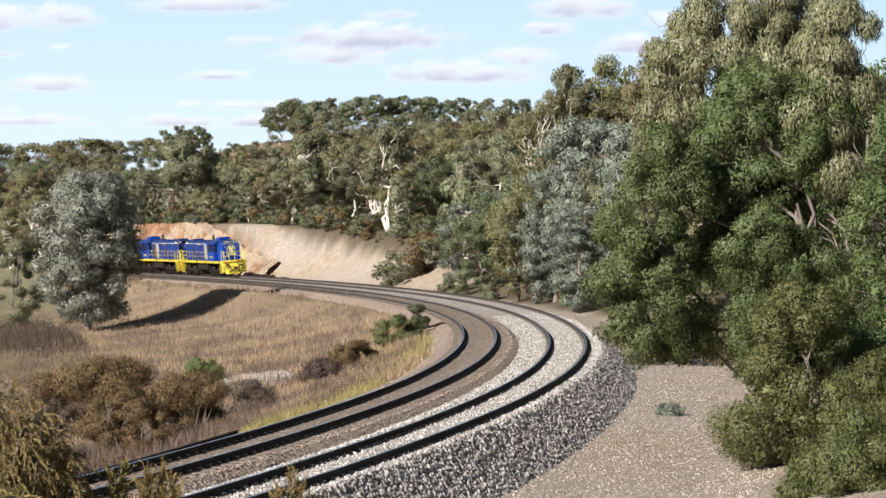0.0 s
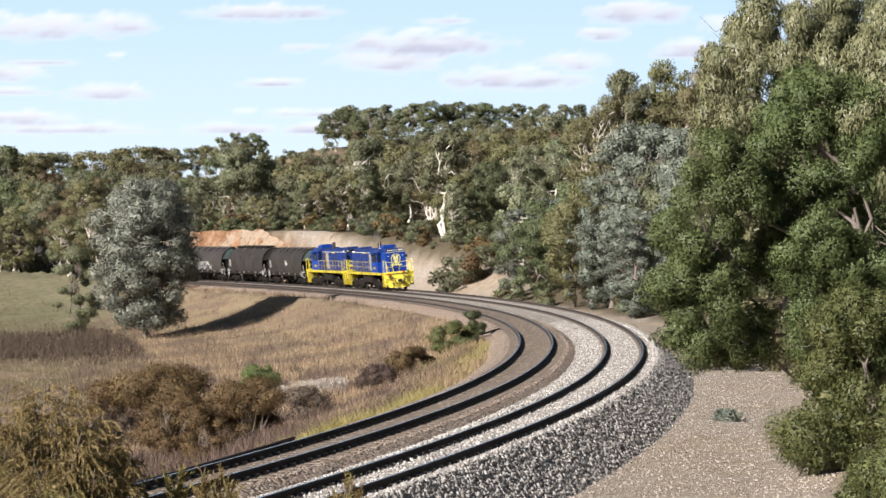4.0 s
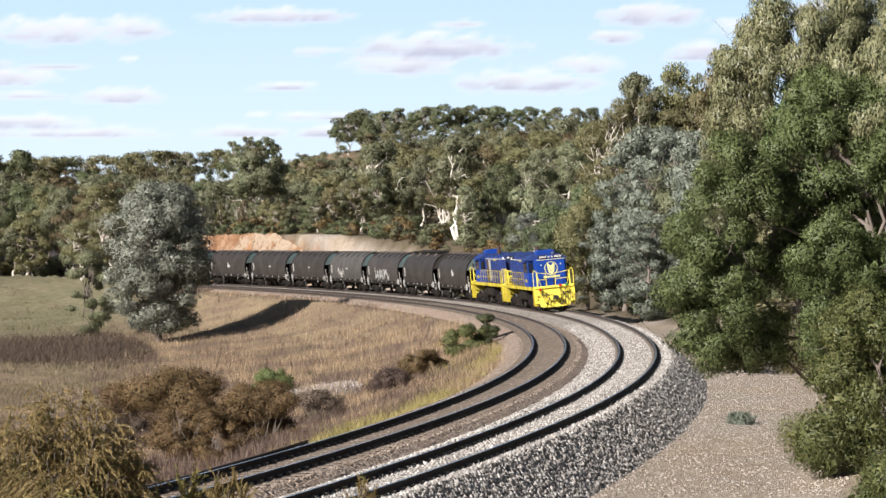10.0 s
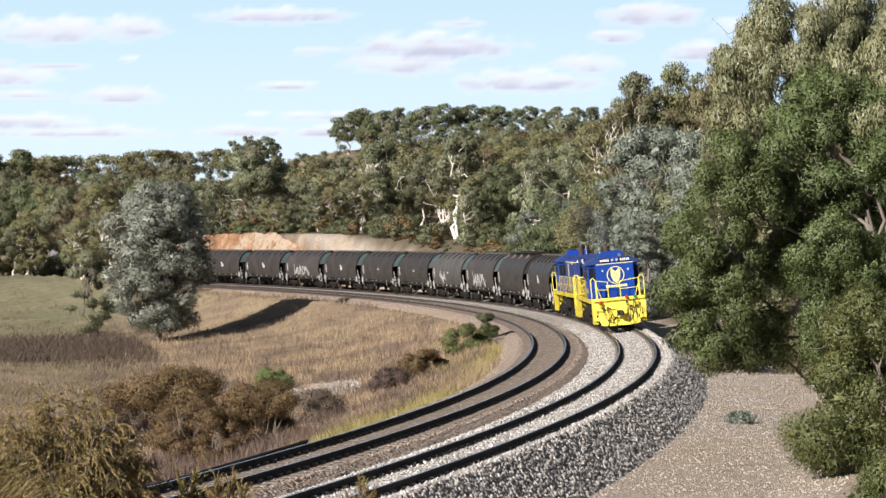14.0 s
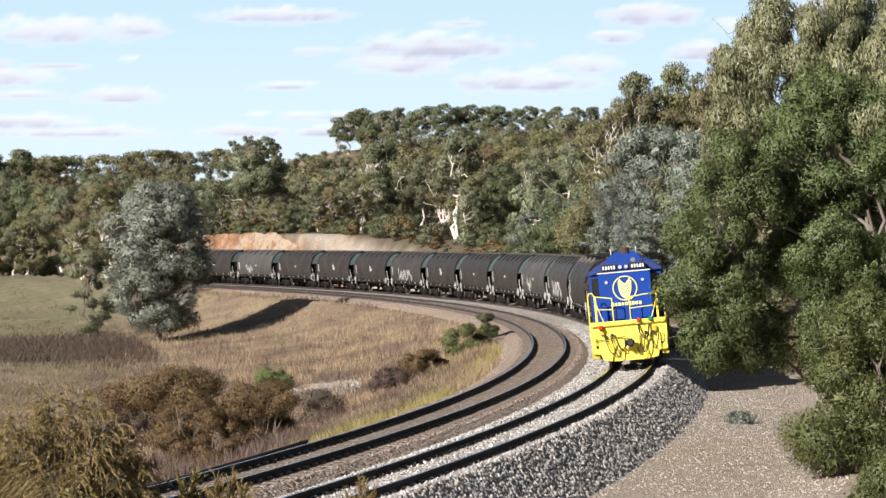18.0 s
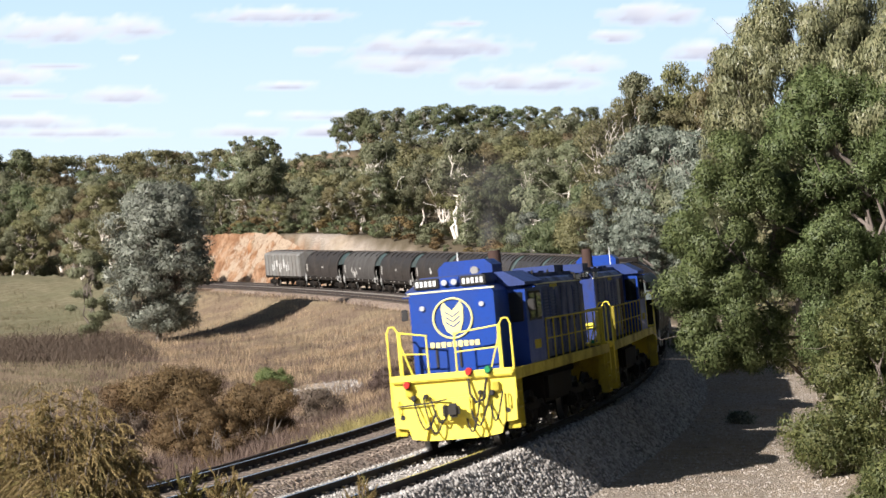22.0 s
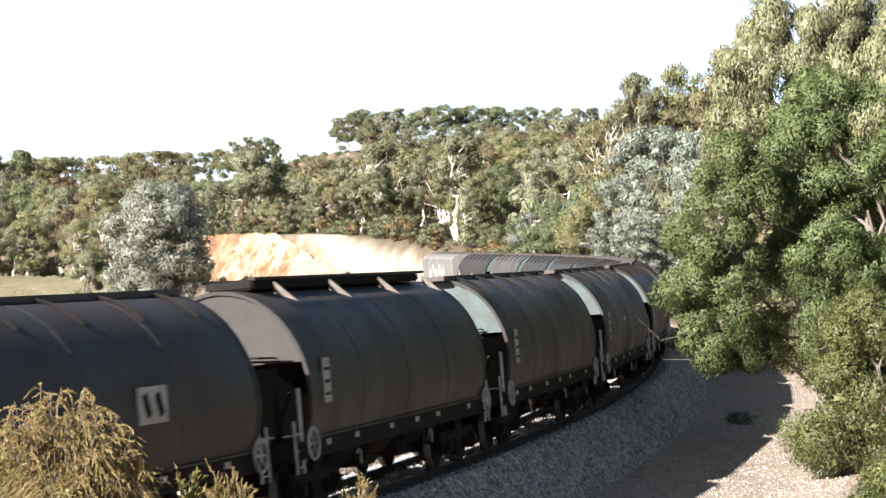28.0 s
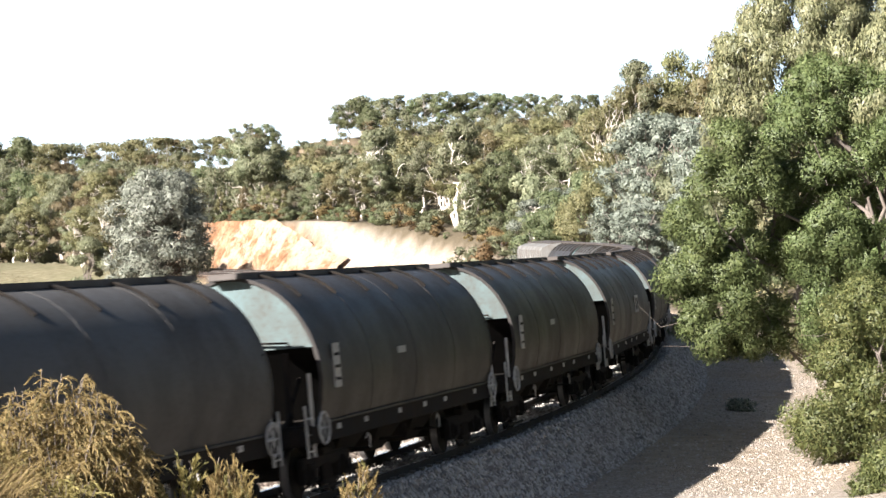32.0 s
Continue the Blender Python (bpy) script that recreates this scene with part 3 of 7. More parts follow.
def wheelset_mesh(name, r, gauge_half=0.74):
    bm = bmesh.new()
    drum(bm, 0, 0, 0, 0.09, 2.05, sides=10)
    for sgn in (-1, 1):
        drum(bm, 0, sgn * (gauge_half + 0.02), 0, r, 0.13, sides=28)
        drum(bm, 0, sgn * (gauge_half - 0.055), 0, r + 0.028, 0.03, sides=28)
        drum(bm, 0, sgn * (gauge_half + 0.09), 0, r * 0.34, 0.06, sides=14)
        for k in range(3):
            a = k * 2.094
            box(bm, math.cos(a) * r * 0.6, sgn * (gauge_half + 0.087), math.sin(a) * r * 0.6, 0.09, 0.02, 0.09, rot=None)
    me = bpy.data.meshes.new(name)
    bm.to_mesh(me)
    bm.free()
    me.materials.append(GRIME)
    me.materials.append(STEEL)
    # polished treads
    for p in me.polygons:
        c = p.center
        if abs(math.hypot(c.x, c.z) - r) < 0.02 and abs(p.normal.y) < 0.3:
            p.material_index = 1
    return me


WHEEL_LOCO = wheelset_mesh("wheelset", 0.483)
WHEEL_WAGON = wheelset_mesh("wheelset", 0.43)
WHEELS = []   # (object, place in its bogie, radius)


def bogie(parent, x, axles, r, mesh, span):
    bm = bmesh.new()
    half = span / 2
    for sgn in (-1, 1):
        y = sgn * 1.0
        box(bm, 0, y, r + 0.16, span + 0.7, 0.11, 0.20, 0.03)
        for ax in axles:
            box(bm, ax, y + sgn * 0.03, r, 0.30, 0.20, 0.34, 0.04)
            box(bm, ax - 0.24, y, r + 0.02, 0.07, 0.12, 0.36)
            box(bm, ax + 0.24, y, r + 0.02, 0.07, 0.12, 0.36)
            drum(bm, ax, y + sgn * 0.14, r, 0.10, 0.06, sides=12)
        mids = [(a + b) / 2 for a, b in zip(axles, axles[1:])]
        for ax in mids:
            for o in (-0.13, 0.0, 0.13):
                drum(bm, ax + o, y + sgn * 0.02, r - 0.03, 0.065, 0.26, axis="Z", sides=9)
            box(bm, ax, y, r - 0.20, 0.62, 0.16, 0.07, 0.02)
            box(bm, ax, y, r + 0.30, 0.5, 0.18, 0.12, 0.02)
        rod(bm, [(-half, y + sgn * .08, r - .28), (half, y + sgn * .08, r - .28)], 0.02, 6)
    for ax in [(a + b) / 2 for a, b in zip(axles, axles[1:])]:
        box(bm, ax, 0, r + 0.14, 0.34, 1.95, 0.20, 0.03)
    b = part("bogie", bm, GRIME, parent)
    b.location = (x, 0, 0)
    for ax in axles:
        w = new("wheelset", mesh)
        w.parent = b
        WHEELS.append((w, (ax, 0, r), r, ax))
    return b


def locomotive():
    """A cab-and-hood diesel on two three-axle bogies; x forward, y to its left, z up from the rail."""
    lo = new("locomotive")
    L = 6.52
    # underframe and deck
    bm = bmesh.new()
    box(bm, 0, 0, 1.56, 2 * L, 2.66, 0.12, 0.02)
    box(bm, 0, 0, 1.28, 2 * L - 1.0, 0.9, 0.46, 0.03)
    box(bm, 0, 0, 0.98, 3.4, 2.3, 0.72, 0.10)
    part("underframe", bm, GRIME, lo)
    bm = bmesh.new()
    drum(bm, 0.2, 0, 0.74, 0.52, 2.9, axis="X", sides=18)
    part("fuel_tank", bm, GRIME, lo)
    for sgn in (-1, 1):
        one("side_sill", YELLOW_DIRTY_SHADED, lo, box, 0, sgn * 1.35, 1.53, 2 * L, 0.06, 0.24, 0.015, label="grimy yellow side sill")
    bogie(lo, 3.95, (1.85, 0.0, -1.85), 0.483, WHEEL_LOCO, 3.7)
    bogie(lo, -3.95, (1.85, 0.0, -1.85), 0.483, WHEEL_LOCO, 3.7)
    # ends: pilot plate, coupler, hoses, lamps, rails
    for e in (1, -1):
        bm = bmesh.new()
        outline = [(-1.33, 1.68), (1.33, 1.68), (1.36, 1.30), (1.34, 0.56), (1.06, 0.53), (0.98, 0.30), (0.6, 0.24), (-0.6, 0.24), (-0.98, 0.30), (-1.06, 0.53), (-1.34, 0.56), (-1.36, 1.30)]
        loft(bm, [[(e * (L - 0.06), y, z) for y, z in outline], [(e * (L + 0.03), y, z) for y, z in outline]])
        # the rear plate takes the darker yellow as painted shade
        pilot = part("pilot_plate", bm, YELLOW if e > 0 else YELLOW_DIRTY_SHADED, lo, "bright yellow end plate" if e > 0 else "yellow end plate coloured darker for shade")
        one("buffer_beam", YELLOW, pilot, box, e * (L + 0.05), 0, 1.60, 0.20, 2.70, 0.16, 0.03)
        one("coupler_pocket", YELLOW, pilot, box, e * (L + 0.09), 0, 0.88, 0.14, 0.80, 0.52, 0.04)
        for sgn in (-1, 1):
            one("pilot_brace", YELLOW, pilot, box, e * (L + 0.07), sgn * 0.62, 0.52, 0.10, 0.05, 0.5, 0.01, rot=(sgn * 14, 0, 0))
        for sgn in (-1, 1):
            one("jumper_socket", YELLOW_DIRTY_SHADED, pilot, box, e * (L + 0.08), sgn * 0.95, 1.30, 0.12, 0.16, 0.20, 0.02)
        for sgn in (-1, 1):
            one("hose_cock", BLACK, pilot, box, e * (L + 0.10), sgn * 0.86, 1.18, 0.16, 0.10, 0.12, 0.02)
            one("hose_cock", BLACK, pilot, box, e * (L + 0.10), sgn * 0.60, 1.20, 0.16, 0.09, 0.10, 0.02)
            one("jacking_hole", BLACK, pilot, drum, e * (L + 0.03), sgn * 1.16, 0.78, 0.055, 0.03, axis="X", sides=12)
            one("grab_iron", YELLOW_DIRTY_SHADED, pilot, rod, [(e * (L + 0.03), sgn * 1.2, 1.12), (e * (L + 0.12), sgn * 1.2, 1.12), (e * (L + 0.12), sgn * 1.2, 0.86), (e * (L + 0.03), sgn * 1.2, 0.86)], 0.016, 6)
        one("uncoupling_lever", BLACK, pilot, rod, [(e * (L + 0.10), -1.25, 1.02), (e * (L + 0.14), -0.5, 1.06), (e * (L + 0.30), -0.1, 1.12)], 0.018, 6)
        one("multiple_unit_cable", BLACK, pilot, rod, [(e * (L + 0.08), 0.36, 1.54), (e * (L + 0.22), 0.40, 1.2), (e * (L + 0.24), 0.52, 1.0), (e * (L + 0.22), 0.68, 1.05), (e * (L + 0.10), 0.76, 1.5)], 0.03, 6)
        bm = bmesh.new()
        box(bm, e * (L + 0.20), 0, 0.88, 0.40, 0.20, 0.26, 0.04)
        box(bm, e * (L + 0.43), 0.06, 0.88, 0.16, 0.26, 0.30, 0.06)
        box(bm, e * (L + 0.40), -0.13, 0.88, 0.22, 0.09, 0.28, 0.03)
        part("coupler", bm, BLACK, lo)
        for yy, mt, ht in ((-0.98, RED_LENS, 1.47), (0.40, RED_LENS, 1.66), (0.82, GREEN_LENS, 1.67)):
            lamp = one("marker_lamp", BLACK, lo, box, e * (L + 0.14), e * yy, ht, 0.14, 0.15, 0.17, 0.03)
            one("lamp_lens", mt, lamp, drum, e * (L + 0.23), e * yy, ht, 0.062, 0.06, axis="X", sides=14)
            one("lamp_cover", mt, lamp, box, e * (L + 0.15), e * yy, ht + 0.01, 0.15, 0.14, 0.15, 0.03)
        for y0, y1, dip in ((-0.88, -0.40, 0.50), (-0.66, -0.22, 0.40), (0.80, 0.36, 0.50), (0.60, 0.24, 0.38), (1.08, 0.80, 0.58), (-0.5, -0.1, 0.62)):
            pts = [(e * (L + 0.10 + 0.16 * math.sin(t * math.pi)), y0 + (y1 - y0) * t, 1.18 - (1.18 - dip) * math.sin(t * math.pi * 0.86)) for t in np.linspace(0, 1, 9)]
            one("air_hose", BLACK, lo, rod, pts, 0.022, 6)
        # front railing in two halves
        for sgn in (-1, 1):
            bm = bmesh.new()
            y1, y2, y3 = (-0.50 if sgn < 0 else 0.12), sgn * 1.08, sgn * 1.36
            x = e * (L + 0.02)
            rod(bm, [(x, y1, 1.62), (x, y1, 2.52)], 0.019)
            rod(bm, [(x, y1, 2.50), (x, y2, 2.60)], 0.019)
            rod(bm, [(x, y1, 2.10), (x, y2, 2.14)], 0.017)
            rod(bm, [(x, y2, 1.62), (x, y2, 2.60)], 0.02)
            rod(bm, [(x, y2, 2.60), (x, y3 - sgn * 0.24, 2.61)], 0.019)
            rod(bm, [(x, y3, 1.0), (x, y3, 2.62), (x, y3 - sgn * .06, 2.74), (x, y3 - sgn * .16, 2.74), (x, y3 - sgn * .24, 2.62), (x, y3 - sgn * .24, 1.62)], 0.022)
            rod(bm, [(x, y2, 2.35), (x, y2 - sgn * 0.22, 1.66)], 0.016)
            rod(bm, [(x, y3, 1.02), (x - e * .1, y3, 0.92)], 0.02)
            part("end_railing", bm, YELLOW, lo, "yellow tubular railing")
            # corner steps
            bm = bmesh.new()
            xs = e * (L - 0.36)
            for zz in (0.45, 0.80, 1.15):
                box(bm, xs, sgn * 1.25, zz, 0.46, 0.24, 0.035, 0.008)
            box(bm, xs - 0.24, sgn * 1.25, 0.92, 0.03, 0.26, 1.10, 0.008)
            box(bm, xs + 0.24, sgn * 1.25, 0.92, 0.03, 0.26, 1.10, 0.008)
            part("steps", bm, YELLOW_DIRTY_SHADED, lo)
    # side railings with square guard plates
    for sgn in (-1, 1):
        bm = bmesh.new()
        y = sgn * 1.33
        posts = np.linspace(-L + 1.0, 2.2, 9)
        for px in posts:
            rod(bm, [(px, y, 1.60), (px, y, 2.58)], 0.018, 6)
        rod(bm, [(posts[0], y, 2.58), (posts[-1], y, 2.58)], 0.02)
        rod(bm, [(posts[0], y, 2.12), (posts[-1], y, 2.12)], 0.016)
        for px in (-L + .55, -L + .85):
            rod(bm, [(px, y, 1.0), (px, y, 2.60)], 0.02)
        part("side_railing", bm, YELLOW_DIRTY_SHADED, lo, "grimy yellow side railing")

    def hood(name, x0, x1, w, z0, z1, mat, shoulder=0.16):
        prof = [(-w, z0), (w, z0), (w, z1 - shoulder), (w - 0.10, z1 - 0.05), (w - 0.24, z1), (-(w - 0.24), z1), (-(w - 0.10), z1 - 0.05), (-w, z1 - shoulder)]
        bm = bmesh.new()
        loft(bm, [[(x0, y, z) for y, z in prof], [(x1, y, z) for y, z in prof]])
        return part(name, bm, mat, lo)
    # short hood with the emblem face, cab, long hood
    sh = hood("short_hood", 4.35, L - 0.55, 0.94, 1.62, 3.50, BLUE)
    one("nose_roof", DARK_BLUE, sh, box, L - 1.60, 0, 3.62, 2.0, 1.5, 0.24, 0.06)
    for y in (-0.52, 0.52):
        one("number_board", BLACK, sh, box, L - 0.54, y, 3.60, 0.10, 0.56, 0.22, 0.02)
        for k in range(5):
            one("number_bar", WHITE, sh, box, L - 0.482, y + (k - 2) * 0.098, 3.60, 0.012, 0.052, 0.12, 0)
    for y in (-0.11, 0.11):
        one("headlight", LENS, sh, drum, L - 0.50, y, 3.60, 0.065, 0.10, axis="X", sides=16)
    one("headlight_box", BLUE, sh, box, L - 0.60, 0, 3.60, 0.16, 0.46, 0.22, 0.03)
    one("cream_line", LINING, sh, box, L - 0.55, 0, 3.42, 0.03, 1.92, 0.035, 0.0)
    for y in (-0.66, 0.66):
        one("class_light", LENS, sh, drum, L - 0.53, y, 3.08, 0.055, 0.05, axis="X", sides=14)
    # the round emblem: a ring, five paired leaves and a bar below
    bm = bmesh.new()
    ring_pts = [(L - 0.53, 0.43 * math.cos(t), 2.82 + 0.43 * math.sin(t)) for t in np.linspace(0, 2 * math.pi, 33)]
    rod(bm, ring_pts, 0.022, 6)
    part("emblem_ring", bm, EMBLEM, sh)
    bm = bmesh.new()
    ear = [(0, 2.45), (0.12, 2.56), (0.185, 2.75), (0.20, 3.04), (0.15, 3.15), (0.09, 3.07), (0, 2.97), (-0.09, 3.07), (-0.15, 3.15), (-0.20, 3.04), (-0.185, 2.75), (-0.12, 2.56)]
    loft(bm, [[(L - 0.56, y * 1.22, 2.80 + (z - 2.80) * 1.08) for y, z in ear], [(L - 0.525, y * 1.22, 2.80 + (z - 2.80) * 1.08) for y, z in ear]])
    part("emblem_ear", bm, EMBLEM, sh)
    for k in range(3):
        for sgn in (-1, 1):
            one("emblem_groove", BLUE, sh, box, L - 0.522, sgn * 0.085, 2.69 + k * 0.11, 0.012, 0.19, 0.026, 0, rot=(sgn * 35, 0, 0))
    for k, wd in enumerate((0.14, 0.08, 0.10, 0.05, 0.10, 0.16, 0.10, 0.08, 0.10)):
        one("letter_bar", EMBLEM, sh, box, L - 0.535, -0.50 + k * 0.125, 2.26, 0.02, 0.09, 0.08 + wd * 0.4, 0)
    for y in (-0.42, 0.10):
        one("vent_slot", BLACK, sh, box, L - 0.53, y, 1.98, 0.03, 0.05, 0.44, 0.005)
    cab = hood("cab", 2.35, 4.36, 1.32, 1.62, 3.42, BLUE, 0.10)
    bm = bmesh.new()
    prof = [(-1.36, 3.40), (-1.36, 3.47), (-0.9, 3.74), (0.9, 3.74), (1.36, 3.47), (1.36, 3.40)]
    loft(bm, [[(2.25, y, z) for y, z in prof], [(4.50, y, z) for y, z in prof]])
    part("cab_roof", bm, DARK_BLUE, cab)
    for sgn in (-1, 1):
        for xx in (2.95, 3.75):
            win = one("side_window", BLACK, cab, box, xx, sgn * 1.325, 2.92, 0.66, 0.04, 0.66, 0.03)
            one("pane", GLASS, cab, box, xx, sgn * 1.345, 2.92, 0.56, 0.02, 0.56, 0.01)
        one("front_window", GLASS, cab, box, 4.37, sgn * 1.09, 2.92, 0.03, 0.34, 0.66, 0.02)
        one("rear_window", GLASS, cab, box, 2.34, sgn * 1.09, 2.92, 0.03, 0.34, 0.66, 0.02)
        one("awning", BLUE, cab, box, 3.35, sgn * 1.42, 3.34, 1.7, 0.22, 0.03, 0.01)
        for k in range(5):
            one("number_bar", YELLOW_DIRTY_SHADED, cab, box, 3.0 + k * 0.16, sgn * 1.325, 2.05, 0.10, 0.02, 0.20)
        one("mirror", BLACK, cab, box, 4.40, sgn * 1.45, 2.95, 0.05, 0.16, 0.26, 0.02)
    lh = hood("long_hood", -L + 0.85, 2.36, 0.88, 1.62, 3.58, GRIMY_SHADED_BLUE)
    one("hood_roof", DARK_BLUE, lh, box, -1.85, 0, 3.615, 8.2, 1.3, 0.10, 0.03)
    for sgn in (-1, 1):
        for k in range(9):
            xx = -5.5 + k * 0.86
            mt = RUST if k == 8 else (GREY_PANEL if k == 7 else GRIMY_SHADED_BLUE)
            door = one("hood_door", mt, lh, box, xx, sgn * 0.888, 2.52, 0.78, 0.035, 1.56, 0.012)
            one("latch", BLACK, lh, box, xx + 0.3, sgn * 0.912, 2.5, 0.05, 0.03, 0.14, 0.005)
            if k in (5, 6, 1):
                for j in range(9):
                    one("louvre", DARK_BLUE, lh, box, xx, sgn * 0.913, 2.62 + j * 0.075, 0.60, 0.03, 0.03, 0.0, rot=(sgn * 25, 0, 0))
        one("yellow_band", YELLOW_DIRTY_SHADED, lh, box, -1.6, sgn * 0.892, 3.30, 0.9, 0.02, 0.14)
        one("cream_line", LINING, lh, box, -1.9, sgn * 0.892, 3.40, 8.0, 0.02, 0.035)
    # rear end face of the long hood
    one("end_door", BLUE, lh, box, -L + 0.84, 0.1, 2.5, 0.04, 0.62, 1.6, 0.01)
    one("end_lamp", LENS, lh, drum, -L + 0.83, 0.1, 3.02, 0.07, 0.06, axis="X", sides=14)
    for y in (-0.52, 0.52):
        one("number_board", BLACK, lh, box, -L + 0.88, y, 3.52, 0.10, 0.50, 0.20, 0.02)
        for k in range(5):
            one("number_bar", WHITE, lh, box, -L + 0.826, y + (k - 2) * 0.088, 3.52, 0.012, 0.06, 0.12)
    for sgn in (-1, 1):
        one("number_board", BLACK, lh, box, -L + 1.30, sgn * 0.88, 3.48, 0.62, 0.06, 0.20, 0.015)
        for k in range(5):
            one("number_bar", WHITE, lh, box, -L + 1.30 + (k - 2) * 0.11, sgn * 0.915, 3.48, 0.075, 0.012, 0.13)
    one("yellow_band", YELLOW, lh, box, -L + 0.835, 0, 2.12, 0.02, 1.5, 0.14)
    # roof gear
    bm = bmesh.new()
    prof = [(-0.62, 3.66), (0.62, 3.66), (0.62, 3.92), (0.46, 4.06), (-0.46, 4.06), (-0.62, 3.92)]
    loft(bm, [[(3.2, y, z) for y, z in prof], [(4.3, y, z) for y, z in prof]])
    part("roof_box", bm, BLUE, lo, "blue air conditioner box")
    bm = bmesh.new()
    prof = [(-0.55, 3.62), (0.55, 3.62), (0.55, 3.84), (-0.55, 3.84)]
    loft(bm, [[(-5.2, y, z) for y, z in prof], [(-3.9, y, z) for y, z in prof]])
    part("radiator_cowl", bm, DARK_BLUE, lo)
    bm = bmesh.new()
    drum(bm, 0.9, 0.0, 3.92, 0.17, 0.72, axis="Z", sides=16, r2=0.15)
    part("exhaust_pipe", bm, RUST, lo, "rusty exhaust pipe")
    for xx in (-2.6, -1.2, 0.1, 1.7):
        one("roof_hatch", DARK_BLUE, lo, box, xx, 0, 3.69, 0.8, 0.9, 0.06, 0.02)
    for k in range(4):
        one("lifting_eye", BLACK, lo, box, -4.6 + k * 2.1, 0.62, 3.68, 0.12, 0.04, 0.10, 0.01)
    one("horn", STEEL, lo, drum, 4.8, 0.35, 3.82, 0.05, 0.36, axis="X", sides=10, r2=0.09)
    one("aerial", WHITE, lo, rod, [(2.7, -0.5, 3.72), (2.7, -0.5, 4.28)], 0.014, 6)
    return lo


def arch(half, z0, zw, z1, n=20, power=1.98):
    """Outline (y, z) of the hopper body: an arched top over sides that draw in a little towards the sill."""
    out = [(half * 0.90, z0), (half * 0.975, z0 + (zw - z0) * 0.5)]
    for k in range(n + 1):
        t = math.pi * k / n
        c, q = math.cos(t), math.sin(t)
        out.append((half * math.copysign(abs(c) ** (2 / power), c), zw + (z1 - zw) * q ** (2 / power)))
    return out + [(-half * 0.975, z0 + (zw - z0) * 0.5), (-half * 0.90, z0)]


HALF_W = 5.40
BEAM = 5.82
BODY = (1.46, 1.22, 1.95, 3.67)


